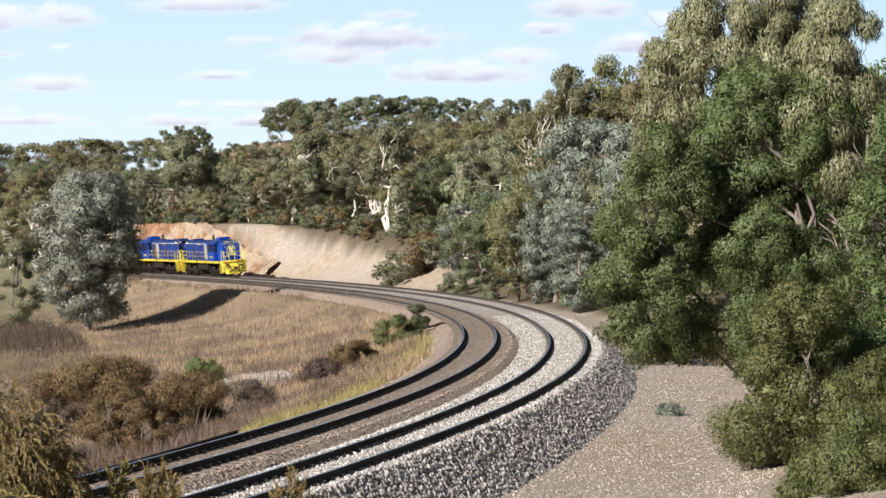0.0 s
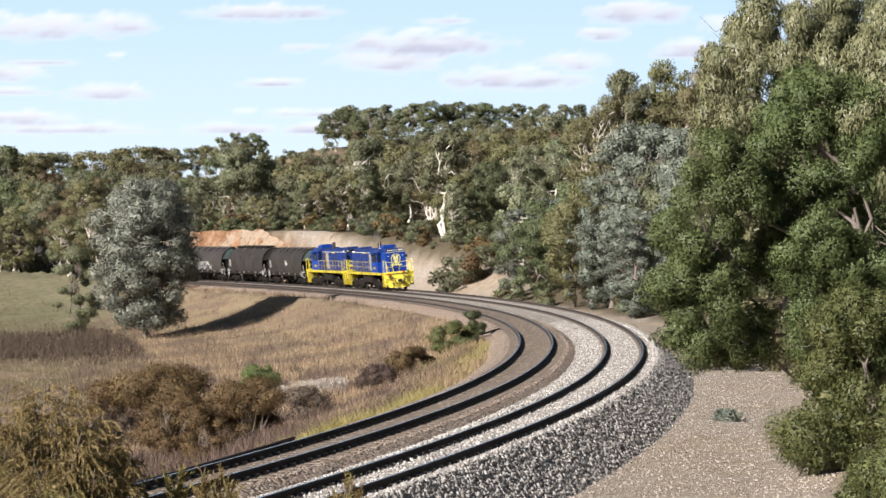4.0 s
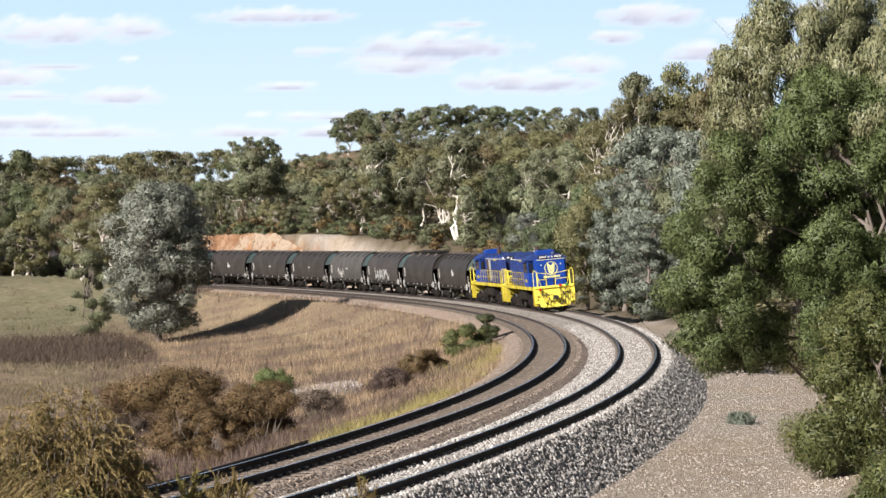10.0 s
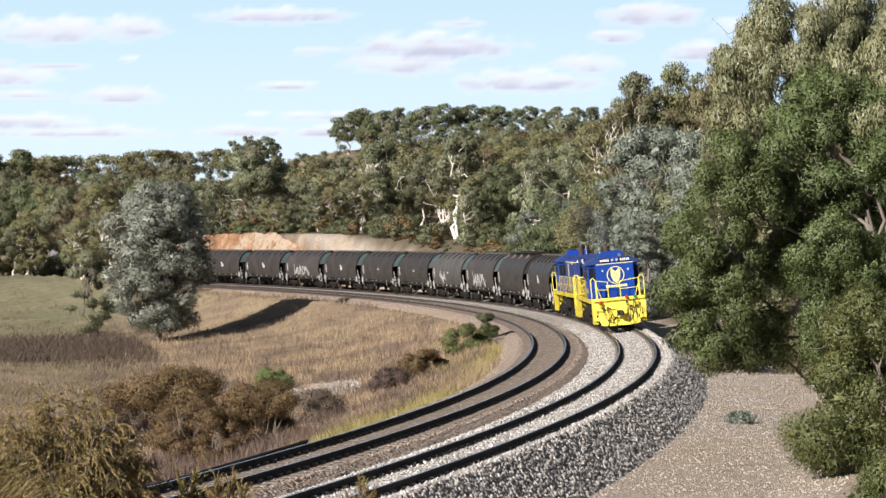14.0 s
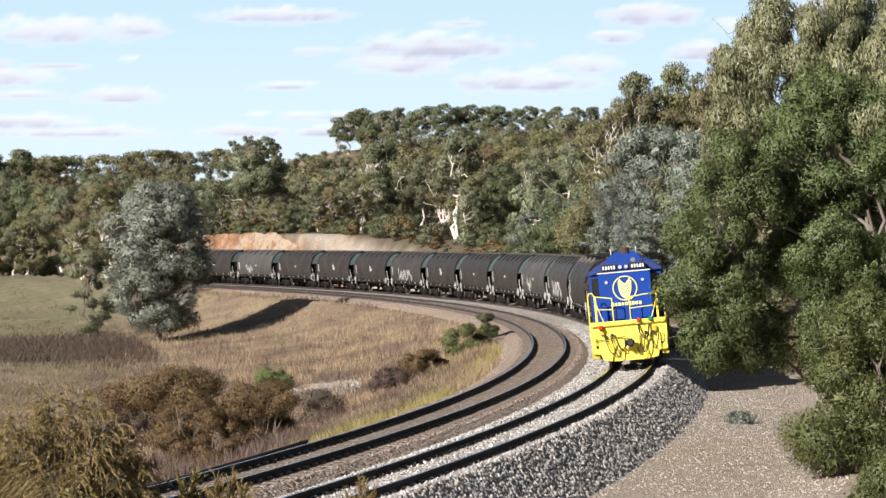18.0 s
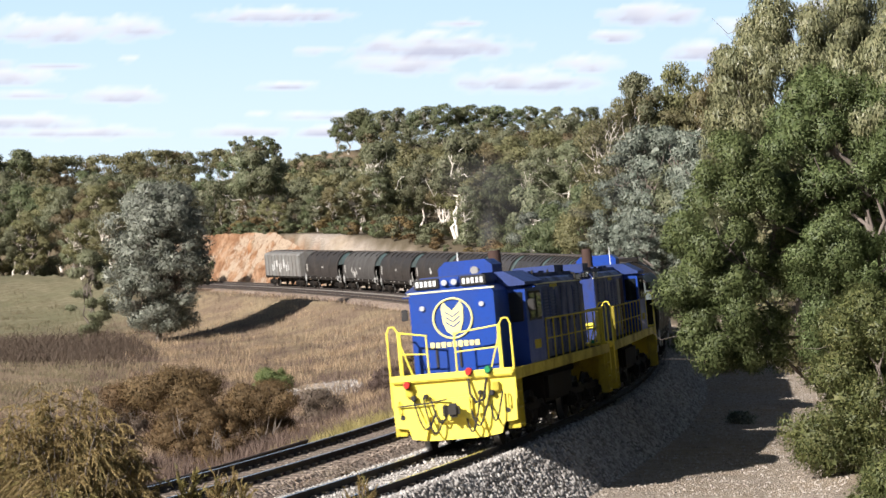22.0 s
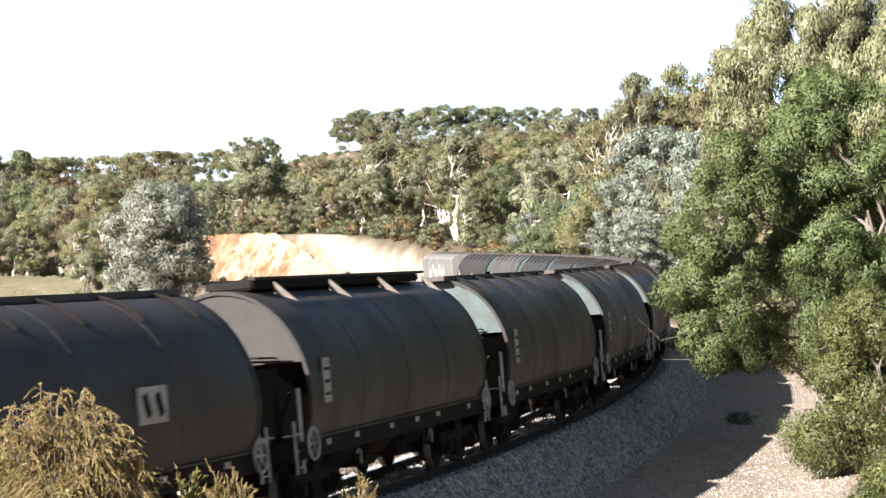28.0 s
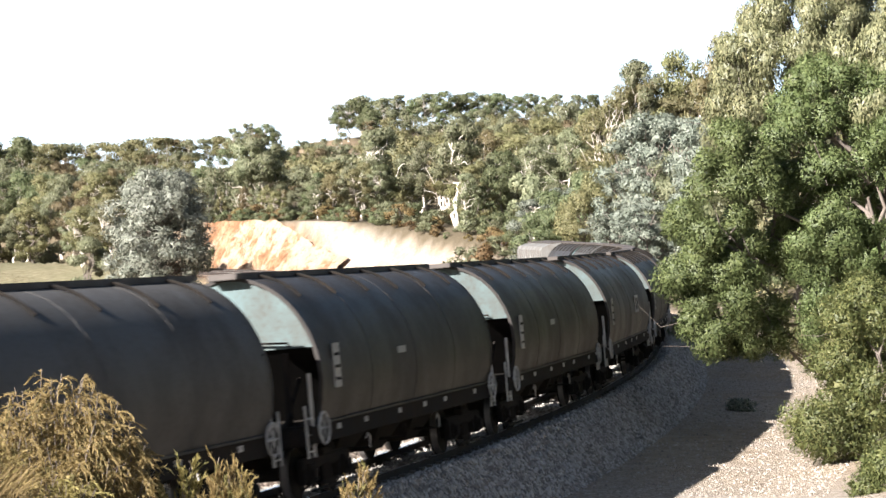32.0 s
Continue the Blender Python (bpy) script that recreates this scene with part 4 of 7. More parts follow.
def wagon(kind):
    """A bogie grain hopper; kinds differ in paint, roof gear and markings."""
    rng = random.Random(50 + kind)
    wg = new("hopper_wagon")
    mat = WAGON[(0, 0, 1, 2, 0)[kind]]
    line = arch(*BODY)
    split = 2.46
    bm = bmesh.new()
    rows = [[bm.verts.new((x, y, z)) for y, z in line] for x in (-HALF_W, -2.66, 0, 2.66, HALF_W)]
    for a, b in zip(rows, rows[1:]):
        for k in range(len(line) - 1):
            bm.faces.new((a[k], b[k], b[k + 1], a[k + 1])).smooth = True
    body = part("hopper_body", bm, mat, wg)
    # seams where the side plates are joined
    for x in (-2.66, 0, 2.66):
        bm = bmesh.new()
        seam = arch(BODY[0] + 0.006, BODY[1], BODY[2], BODY[3] + 0.006)
        loft(bm, [[(x - 0.02, y, z) for y, z in seam], [(x + 0.02, y, z) for y, z in seam]])
        part("plate_joint", bm, mat, body)
    for e in (-1, 1):
        # upper end sheet, set in behind the rim
        bm = bmesh.new()
        y_cut = BODY[0] * 0.985 * (1 - max(0.0, (split - BODY[2]) / (BODY[3] - BODY[2])) ** 1.98) ** (1 / 1.98)
        prof = [(y * 0.985, z - 0.02) for y, z in line if z > split + 0.02]
        prof = [(y_cut, split)] + prof + [(-y_cut, split)]
        loft(bm, [[(e * (HALF_W - 0.07), y, z) for y, z in prof], [(e * (HALF_W - 0.03), y, z) for y, z in prof]])
        part("end_sheet", bm, WAGON_END if kind != 1 else WAGON[1], body, "pale blue-green end sheet" if kind != 1 else "brown end sheet")
        # rim of the body round its end
        bm = bmesh.new()
        outer, inner = arch(BODY[0] + 0.012, *BODY[1:3], BODY[3] + 0.012), arch(BODY[0] - 0.05, *BODY[1:3], BODY[3] - 0.05)
        ring = [[bm.verts.new((x, y, z)) for y, z in pts] for x, pts in ((e * (HALF_W - 0.06), outer), (e * (HALF_W + 0.012), outer), (e * (HALF_W + 0.012), inner), (e * (HALF_W - 0.06), inner))]
        for a, b in zip(ring, ring[1:]):
            for k in range(len(outer) - 1):
                bm.faces.new((a[k], a[k + 1], b[k + 1], b[k]))
        part("end_rim", bm, mat, body)
        # the sheet that slopes in below it, over the bogie; its shade is painted near-black
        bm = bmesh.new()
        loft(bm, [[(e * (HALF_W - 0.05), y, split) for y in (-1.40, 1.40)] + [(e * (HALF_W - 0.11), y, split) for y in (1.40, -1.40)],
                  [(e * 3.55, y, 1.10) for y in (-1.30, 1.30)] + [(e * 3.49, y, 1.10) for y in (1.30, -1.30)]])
        part("slope_sheet", bm, SHADE_BLACK, body)
        one("grab_rail", GRIME, body, rod, [(e * (HALF_W - 0.02), 0.95, split + 0.02), (e * (HALF_W + 0.08), 0.95, split + 0.09), (e * (HALF_W + 0.08), 0.45, split + 0.12), (e * (HALF_W - 0.02), 0.45, split + 0.05)], 0.018, 6)
        for yy in (-0.9, 0.9):
            one("end_post", GRIME, wg, box, e * (HALF_W + 0.12), yy, 1.72, 0.09, 0.09, 1.35)
            one("end_brace", GRIME, wg, rod, [(e * BEAM, yy, 1.2), (e * 4.9, yy, 1.95)], 0.035, 6)
        one("end_beam", GRIME, wg, box, e * BEAM, 0, 1.05, 0.24, 2.5, 0.28, 0.03)
        one("end_platform", GRIME, wg, box, e * (BEAM - 1.15), 0, 1.20, 2.35, 2.52, 0.05, 0.01)
        bm = bmesh.new()
        box(bm, e * (BEAM + 0.34), 0, 0.86, 0.66, 0.20, 0.24, 0.03)
        box(bm, e * (BEAM + 0.66), 0.05, 0.86, 0.14, 0.28, 0.28, 0.05)
        part("coupler", bm, BLACK, wg)
        for sgn in (-1, 1):
            bm = bmesh.new()
            y, x0 = sgn * 1.30, e * (HALF_W + 0.22)
            rod(bm, [(x0, y, 0.72), (x0 - e * 0.03, y, 2.05)], 0.03, 6)
            rod(bm, [(x0 + e * 0.30, y, 0.72), (x0 + e * 0.30, y, 1.55)], 0.022, 6)
            for k in range(3):
                rod(bm, [(x0, y, 0.82 + k * 0.26), (x0 + e * 0.30, y, 0.82 + k * 0.26)], 0.014, 5)
            part("ladder", bm, PALE_PANEL if e > 0 else CHALK, wg, "pale step ladder")
            # brake wheel: rim, spokes and post
            cx, cy, cz = e * (HALF_W - 0.02), sgn * 1.42, 1.16
            bm = bmesh.new()
            rod(bm, [(cx + 0.25 * math.cos(t), cy, cz + 0.25 * math.sin(t)) for t in np.linspace(0, 2 * math.pi, 19)], 0.022, 6)
            for k in range(3):
                a = k * math.pi / 3
                rod(bm, [(cx - 0.25 * math.cos(a), cy, cz - 0.25 * math.sin(a)), (cx + 0.25 * math.cos(a), cy, cz + 0.25 * math.sin(a))], 0.012, 5)
            rod(bm, [(cx, cy - sgn * 0.3, cz), (cx, cy + sgn * 0.03, cz)], 0.03, 6)
            part("brake_wheel", bm, CHALK, wg, "pale painted brake wheel")
    for sgn in (-1, 1):
        one("side_sill", GRIME, wg, box, 0, sgn * 1.27, 1.07, 2 * BEAM, 0.12, 0.31, 0.02)
        one("body_flange", mat, body, box, 0, sgn * 1.34, 1.235, 2 * HALF_W, 0.07, 0.035, 0.008)
        for x in (-4.3, -2.1, -0.7, 0.9, 2.9, 4.4):
            one("sill_plate", CHALK if (kind + int(x)) % 2 else PALE_PANEL, wg, box, x, sgn * 1.336, 1.12, 0.18, 0.012, 0.09, 0)
        panel = one("data_panel", PALE_PANEL, body, box, sgn * 4.62, sgn * 1.462, 2.12, 0.32, 0.02, 0.72, 0.0)
        for k in range(3):
            one("data_bar", GRIME, panel, box, sgn * 4.62, sgn * 1.476, 1.9 + k * 0.2, 0.22, 0.01, 0.05)
    one("centre_sill", GRIME, wg, box, 0, 0, 0.98, 2 * BEAM, 0.60, 0.46, 0.02)
    one("floor_plate", GRIME, wg, box, 0, 0, 1.215, 2 * 3.55, 2.56, 0.03)
    # discharge hoppers and brake gear below
    for x in (-2.2, 0.0, 2.2):
        bm = bmesh.new()
        loft(bm, [[(x - 1.05, -1.1, 1.20), (x + 1.05, -1.1, 1.20), (x + 1.05, 1.1, 1.20), (x - 1.05, 1.1, 1.20)], [(x - 0.36, -0.55, 0.40), (x + 0.36, -0.55, 0.40), (x + 0.36, 0.55, 0.40), (x - 0.36, 0.55, 0.40)]])
        part("discharge_chute", bm, GRIME, wg)
        bm = bmesh.new()
        rod(bm, [(x + .2, -1.2, 0.6), (x + .2, 1.2, 0.6)], 0.025, 6)
        part("gate_shaft", bm, GRIME, wg)
        for sgn in (-1, 1):
            one("gate_handle", PALE_PANEL if x else GRIME, wg, rod, [(x + .2, sgn * 1.2, 0.6), (x + .24, sgn * 1.22, 0.80), (x + .36, sgn * 1.22, 0.86), (x + .46, sgn * 1.22, 0.78)], 0.018, 6)
    bm = bmesh.new()
    drum(bm, 3.0, -0.75, 0.80, 0.2, 0.7, axis="X", sides=14)
    part("brake_cylinder", bm, GRIME, wg)
    bogie(wg, 4.35, (0.88, -0.88), 0.43, WHEEL_WAGON, 1.76)
    bogie(wg, -4.35, (0.88, -0.88), 0.43, WHEEL_WAGON, 1.76)
    # roof: a long loading hatch, or a walkway on curved brackets
    top = [(y, z + 0.035) for y, z in arch(BODY[0], BODY[1], BODY[2], BODY[3], 40)]
    if kind == 1:
        one("loading_hatch", GRIME, body, box, 0, 0, 3.75, 9.6, 0.80, 0.16, 0.03)
        bm = bmesh.new()
        for sgn in (-1, 1):
            rod(bm, [(-4.9, sgn * 0.46, 3.84), (4.9, sgn * 0.46, 3.84)], 0.03, 6)
        part("hatch_rail", bm, BLACK, body)
        for x in (-4.3, -1.45, 1.45, 4.3):
            for sgn in (-1, 1):
                bm = bmesh.new()
                wedge = [(sgn * 0.60, 3.78), (sgn * 1.0, 3.42), (sgn * 0.60, 3.58)]
                loft(bm, [[(x - 0.02, y, z) for y, z in wedge], [(x + 0.02, y, z) for y, z in wedge]])
                part("hatch_bracket", bm, CLIP, body)
    else:
        one("roof_walk", WAGON_ROOF, body, box, 0, 0, 3.69, 2 * HALF_W + 0.5, 0.50, 0.10, 0.01)
        for k in range(6):
            x = -4.6 + k * 1.84
            for sgn in (-1, 1):
                pts = [(x, y, z) for y, z in top if 0.16 <= y * sgn <= 0.98 and z > 2.9]
                one("walk_bracket", GRIME, body, rod, pts, 0.026, 5)
    # paint marks
    if kind in (2, 3):
        for k in range(30 if kind == 2 else 12):
            one("paint_mark", CHALK if kind == 2 else PALE_PANEL, body, box, -2.4 + k * 0.16 + rng.uniform(-.15, .15), -1.462, 1.80 + rng.uniform(-0.32, 0.35), rng.uniform(0.06, 0.2), 0.012, rng.uniform(0.15, 0.6), 0, rot=(0, rng.uniform(-40, 40), 0))
    if kind == 4:
        for k in range(4):
            one("paint_mark", CHALK, body, box, 0.4 + 0.16 * k, -1.462, 2.25 - 0.05 * k, 0.12, 0.02, 0.55 - 0.1 * k, 0, rot=(0, 12 * k, 0))
        sq = one("pale_square", PALE_PANEL, body, box, -1.7, 1.462, 2.15, 0.9, 0.02, 0.50)
        for k in range(2):
            one("paint_mark", GRIME, sq, box, -1.9 + 0.4 * k, 1.476, 2.15, 0.16, 0.01, 0.32, 0, rot=(0, 20, 0))
    if kind in (0, 3):
        for k in range(2):
            one("paint_mark", PALE_PANEL, body, box, 0.5 + 0.3 * k, -1.462, 2.2, 0.2, 0.012, 0.16)
        one("pale_square", GREY_PANEL, body, box, 0.9, 1.462, 2.2, 0.5, 0.012, 0.12)
    return wg


def box_wagon():
    """The last vehicle: a straight-sided hopper with ribbed, pale, marked sides."""
    wg = new("ribbed_hopper_wagon")
    bm = bmesh.new()
    prof = [(-1.40, 1.15), (1.40, 1.15), (1.40, 3.30), (1.25, 3.50), (0.6, 3.66), (-0.6, 3.66), (-1.25, 3.50), (-1.40, 3.30)]
    loft(bm, [[(-5.7, y, z) for y, z in prof], [(5.7, y, z) for y, z in prof]])
    body = part("hopper_body", bm, WAGON_PALE, wg)
    for k in range(11):
        for sgn in (-1, 1):
            one("rib", WAGON_PALE, body, box, -5.5 + k * 1.1, sgn * 1.43, 2.25, 0.09, 0.08, 2.1, 0.01)
    one("roof_sheet", WAGON_ROOF, body, box, 0, 0, 3.69, 11.3, 1.3, 0.06, 0.02)
    one("cornice", WAGON_ROOF, body, box, -5.72, 0, 3.42, 0.10, 2.7, 0.12, 0.02)
    for sgn in (-1, 1):
        one("side_sill", GRIME, wg, box, 0, sgn * 1.3, 1.08, 11.9, 0.12, 0.22, 0.02)
        for k in range(8):
            one("paint_mark", CHALK, body, box, -3.2 + k * 0.75, sgn * 1.405, 2.0 + (k % 3) * 0.22, 0.5, 0.02, 0.7 + 0.2 * (k % 2), 0)
    for e in (-1, 1):
        one("end_beam", GRIME, wg, box, e * 6.0, 0, 1.0, 0.24, 2.5, 0.30, 0.03)
        one("coupler", BLACK, wg, box, e * 6.36, 0, 0.86, 0.5, 0.22, 0.26, 0.04)
    for x in (-2.2, 0, 2.2):
        bm = bmesh.new()
        loft(bm, [[(x - 0.9, -1.0, 1.16), (x + 0.9, -1.0, 1.16), (x + 0.9, 1.0, 1.16), (x - 0.9, 1.0, 1.16)], [(x - 0.32, -0.45, 0.42), (x + 0.32, -0.45, 0.42), (x + 0.32, 0.45, 0.42), (x - 0.32, 0.45, 0.42)]])
        part("discharge_chute", bm, GRIME, wg)
    bogie(wg, 4.2, (0.88, -0.88), 0.43, WHEEL_WAGON, 1.76)
    bogie(wg, -4.2, (0.88, -0.88), 0.43, WHEEL_WAGON, 1.76)
    return wg


LOCO_LEN, WAGON_LEN = 14.0, 13.0
TRAIN = []    # (object, distance of its middle behind the front coupler, half of its bogie spacing, reversed)


def copy_with_wheels(ob):
    """A copy of a vehicle whose wheels are noted for turning as well."""
    known = {w.name: (p, r, ax) for w, p, r, ax in WHEELS}
    src = [o for o in ob.children_recursive]
    c = copy_thing(ob, Matrix())
    for a, b in zip(src, c.children_recursive):
        if a.name in known:
            p, r, ax = known[a.name]
            WHEELS.append((b, p, r, ax))
    return c


loco_a = tagged(locomotive(), "blue and yellow diesel locomotive leading, cab end first", "locomotive", "locomotives")
loco_b = tagged(copy_with_wheels(loco_a), "blue and yellow diesel locomotive coupled behind, cab end last", "locomotive", "locomotives")
TRAIN.append((loco_a, LOCO_LEN / 2, 3.95, False))
TRAIN.append((loco_b, LOCO_LEN * 1.5, 3.95, True))
WAGON_LABELS = ("dark brown grain hopper wagon with a pale end sheet", "dark hopper wagon with a long raised roof hatch", "grey-brown hopper wagon with white paint scrawl on its side",
                "faded grey hopper wagon with streaked sides", "brown-black hopper wagon with white marks on its side")
made = {}
ORDER = (4, 1, 2, 3, 0, 0, 4, 2, 4, 4, 0, 3, 0)
for n, kind in enumerate(ORDER):
    if kind in made:
        w = copy_with_wheels(made[kind])
    else:
        w = made[kind] = wagon(kind)
    tagged(w, WAGON_LABELS[kind], "hopper wagon", "wagons of the train")
    TRAIN.append((w, 2 * LOCO_LEN + (n + 0.5) * WAGON_LEN, 4.35, False))
last = tagged(box_wagon(), "pale weathered ribbed hopper wagon at the train's end", "hopper wagon", "wagons of the train")
TRAIN.append((last, 2 * LOCO_LEN + 13.5 * WAGON_LEN, 4.2, False))
# ---- plants ----
def leaf_cloud(rng, centres, radii, n, length, width, droop=0.3, out=0.35, flat=0.55, shell=0.45):
    """Leaves strewn through the outer part of many small ellipsoids: arrays of corners and quads."""
    centres, radii = np.asarray(centres, float), np.asarray(radii, float)
    wgt = (radii[:, 0] * radii[:, 2]) ** 1.0
    k = rng.choice(len(centres), n, p=wgt / wgt.sum())
    v = rng.normal(size=(n, 3))
    v /= np.linalg.norm(v, axis=1)[:, None]
    rr = (shell + (1 - shell) * rng.random_sample(n) ** 0.5) * rng.uniform(0.85, 1.12, n)
    pos = centres[k] + v * radii[k] * rr[:, None]
    ax = rng.normal(size=(n, 3)) * 0.7 + v * out
    ax[:, 2] -= droop * 2
    ax /= np.linalg.norm(ax, axis=1)[:, None]
    w = np.cross(ax, rng.normal(size=(n, 3)) + v * flat)
    w /= np.linalg.norm(w, axis=1)[:, None] + 1e-9
    ln = (length * rng.uniform(0.6, 1.35, n))[:, None]
    wd = (width * rng.uniform(0.6, 1.3, n))[:, None]
    tri = np.stack([pos - ax * ln * 0.4 + w * wd * 0.5, pos + ax * ln * 0.6, pos - ax * ln * 0.4 - w * wd * 0.5], 1)
    # turn every leaf's face outwards and let it shade with the bough that carries it
    face = np.cross(tri[:, 1] - tri[:, 0], tri[:, 2] - tri[:, 0])
    face /= np.linalg.norm(face, axis=1)[:, None] + 1e-9
    back = (face * v).sum(1) < 0
    tri[back] = tri[back][:, ::-1]
    face[back] *= -1
    mid = (centres * wgt[:, None]).sum(0) / wgt.sum()
    far = centres[k] - mid
    far /= np.linalg.norm(far, axis=1)[:, None] + 0.2
    nrm = v * 0.62 + far * 0.38 + face * 0.42
    nrm /= np.linalg.norm(nrm, axis=1)[:, None] + 1e-9
    return tri.reshape(-1, 3), np.repeat(nrm, 3, 0)


def fast_mesh(name, verts, faces, mat, normals=None):
    """A mesh of quads or triangles straight from arrays."""
    me = bpy.data.meshes.new(name)
    nv, nf, nk = len(verts), len(faces), len(faces[0])
    me.vertices.add(nv)
    me.vertices.foreach_set("co", np.asarray(verts, np.float32).ravel())
    me.loops.add(nf * nk)
    me.loops.foreach_set("vertex_index", np.asarray(faces, np.int32).ravel())
    me.polygons.add(nf)
    me.polygons.foreach_set("loop_start", np.arange(nf, dtype=np.int32) * nk)
    me.polygons.foreach_set("loop_total", np.full(nf, nk, np.int32))
    me.update(calc_edges=True)
    if normals is not None:
        me.polygons.foreach_set("use_smooth", np.ones(nf, bool))
        me.normals_split_custom_set_from_vertices(normals.tolist())
    me.materials.append(mat)
    return me


def tube(points, radii, sides=6):
    pts = np.asarray(points, float)
    n = len(pts)
    t = np.gradient(pts, axis=0)
    t /= np.linalg.norm(t, axis=1)[:, None] + 1e-9
    a = np.cross(t, (0.31, 0.87, 0.38))
    a /= np.linalg.norm(a, axis=1)[:, None] + 1e-9
    b = np.cross(t, a)
    ang = np.arange(sides) * 2 * np.pi / sides
    v = pts[:, None] + (a[:, None] * np.cos(ang)[None, :, None] + b[:, None] * np.sin(ang)[None, :, None]) * np.asarray(radii)[:, None, None]
    f = []
    for i in range(n - 1):
        for k in range(sides):
            f.append((i * sides + k, i * sides + (k + 1) % sides, (i + 1) * sides + (k + 1) % sides, (i + 1) * sides + k))
    return v.reshape(-1, 3), f


def branch_path(rng, p0, p1, n=5, wander=0.12, sag=0.0):
    p0, p1 = np.asarray(p0, float), np.asarray(p1, float)
    t = np.linspace(0, 1, n)[:, None]
    ln = np.linalg.norm(p1 - p0)
    path = p0 + (p1 - p0) * t
    path[1:-1] += rng.normal(size=(n - 2, 3)) * wander * ln
    path[:, 2] += np.sin(t[:, 0] * np.pi) * sag * ln
    return path


def join_tubes(tubes):
    vs, fs, off = [], [], 0
    for v, f in tubes:
        vs.append(v)
        fs += [tuple(i + off for i in q) for q in f]
        off += len(v)
    return np.concatenate(vs), np.array(fs)


def crown_leaves(rng, cs, rs, leaves, leaf, droop, out, shell, core=20):
    """Fine leaves round the clumps, and coarser sprays that fill their insides."""
    rs = np.asarray(rs, float)
    v, n1 = leaf_cloud(rng, cs, rs, leaves * 2, leaf[0] * 0.78, leaf[1] * 0.95, droop, out, 1.3, shell)
    m = float(rs.mean())
    w, n2 = leaf_cloud(rng, cs, rs * 0.62, core * len(cs), m * 0.6, m * 0.4, 0.1, 0.2, 0.9, 0.2)
    v = np.concatenate([v, w])
    return v, np.arange(len(v)).reshape(-1, 3), np.concatenate([n1, n2])


def lobed_tree(seed, base, lobes, mat, bark, leaves, leaf, droop, label, trunk_r=0.13, forks=2, clump=0.40, per=13, squash=0.95, bare=2):
    """A tree whose crown is several great boughs: lobes are (x, y, z, radius) in the world, base its foot."""
    rng = np.random.RandomState(seed)
    bx, by = base
    gz = ground_z(bx, by)
    th = new("tree")
    th.location = (bx, by, gz)
    org = np.array([bx, by, gz])
    L = np.array(lobes, float)
    cen, rad = L[:, :3] - org, L[:, 3]
    cs, rs, limbs = [], [], []
    hub = cen[:, :2].mean(0) * 0.35
    top = cen[:, 2].max()
    trunks = []
    for k in range(forks):
        e = np.array([hub[0] + rng.normal() * 0.5, hub[1] + rng.normal() * 0.5, top * rng.uniform(0.68, 0.85)])
        path = branch_path(rng, (rng.normal() * 0.15, rng.normal() * 0.15, -0.3), e, 9, 0.03)
        limbs.append(tube(path, np.linspace(trunk_r, trunk_r * 0.3, 9), 8))
        trunks.append(path)
    for c, r in zip(cen, rad):
        path = trunks[rng.randint(forks)]
        j = int(np.clip(np.searchsorted(path[:, 2], c[2] - 0.8 * np.hypot(*(c[:2] - hub))), 1, 7))
        bough = branch_path(rng, path[j], c, 7, 0.05, 0.03)
        limbs.append(tube(bough, np.linspace(trunk_r * 0.5, trunk_r * 0.16, 7), 6))
        n = max(8, int(per * r * r))
        for i in range(n):
            u = rng.normal(size=3)
            u /= np.linalg.norm(u)
            q = c + u * r * np.array([1, 1, squash]) * rng.uniform(0.45, 0.95)
            k = clump * rng.uniform(0.7, 1.35)
            cs.append(q)
            rs.append([k * rng.uniform(0.8, 1.3), k * rng.uniform(0.8, 1.3), k * rng.uniform(0.8, 1.3)])
            limbs.append(tube(branch_path(rng, bough[rng.randint(3, 6)], q, 4, 0.08), np.linspace(trunk_r * 0.16, trunk_r * 0.04, 4), 4))
        for _ in range(bare):
            e = c + rng.normal(size=3) * r * 0.8
            limbs.append(tube(branch_path(rng, bough[4], e, 5, 0.08), np.linspace(trunk_r * 0.14, trunk_r * 0.03, 5), 4))
    v, f = join_tubes(limbs)
    new("trunk", fast_mesh("trunk", v, f, bark)).parent = th
    v, f, nr = crown_leaves(rng, cs, rs, leaves, leaf, droop, 0.35, 0.3, 14)
    new("crown", fast_mesh("crown", v, f, mat, nr)).parent = th
    return tagged(th, label, "tree", "trees beside the access road")


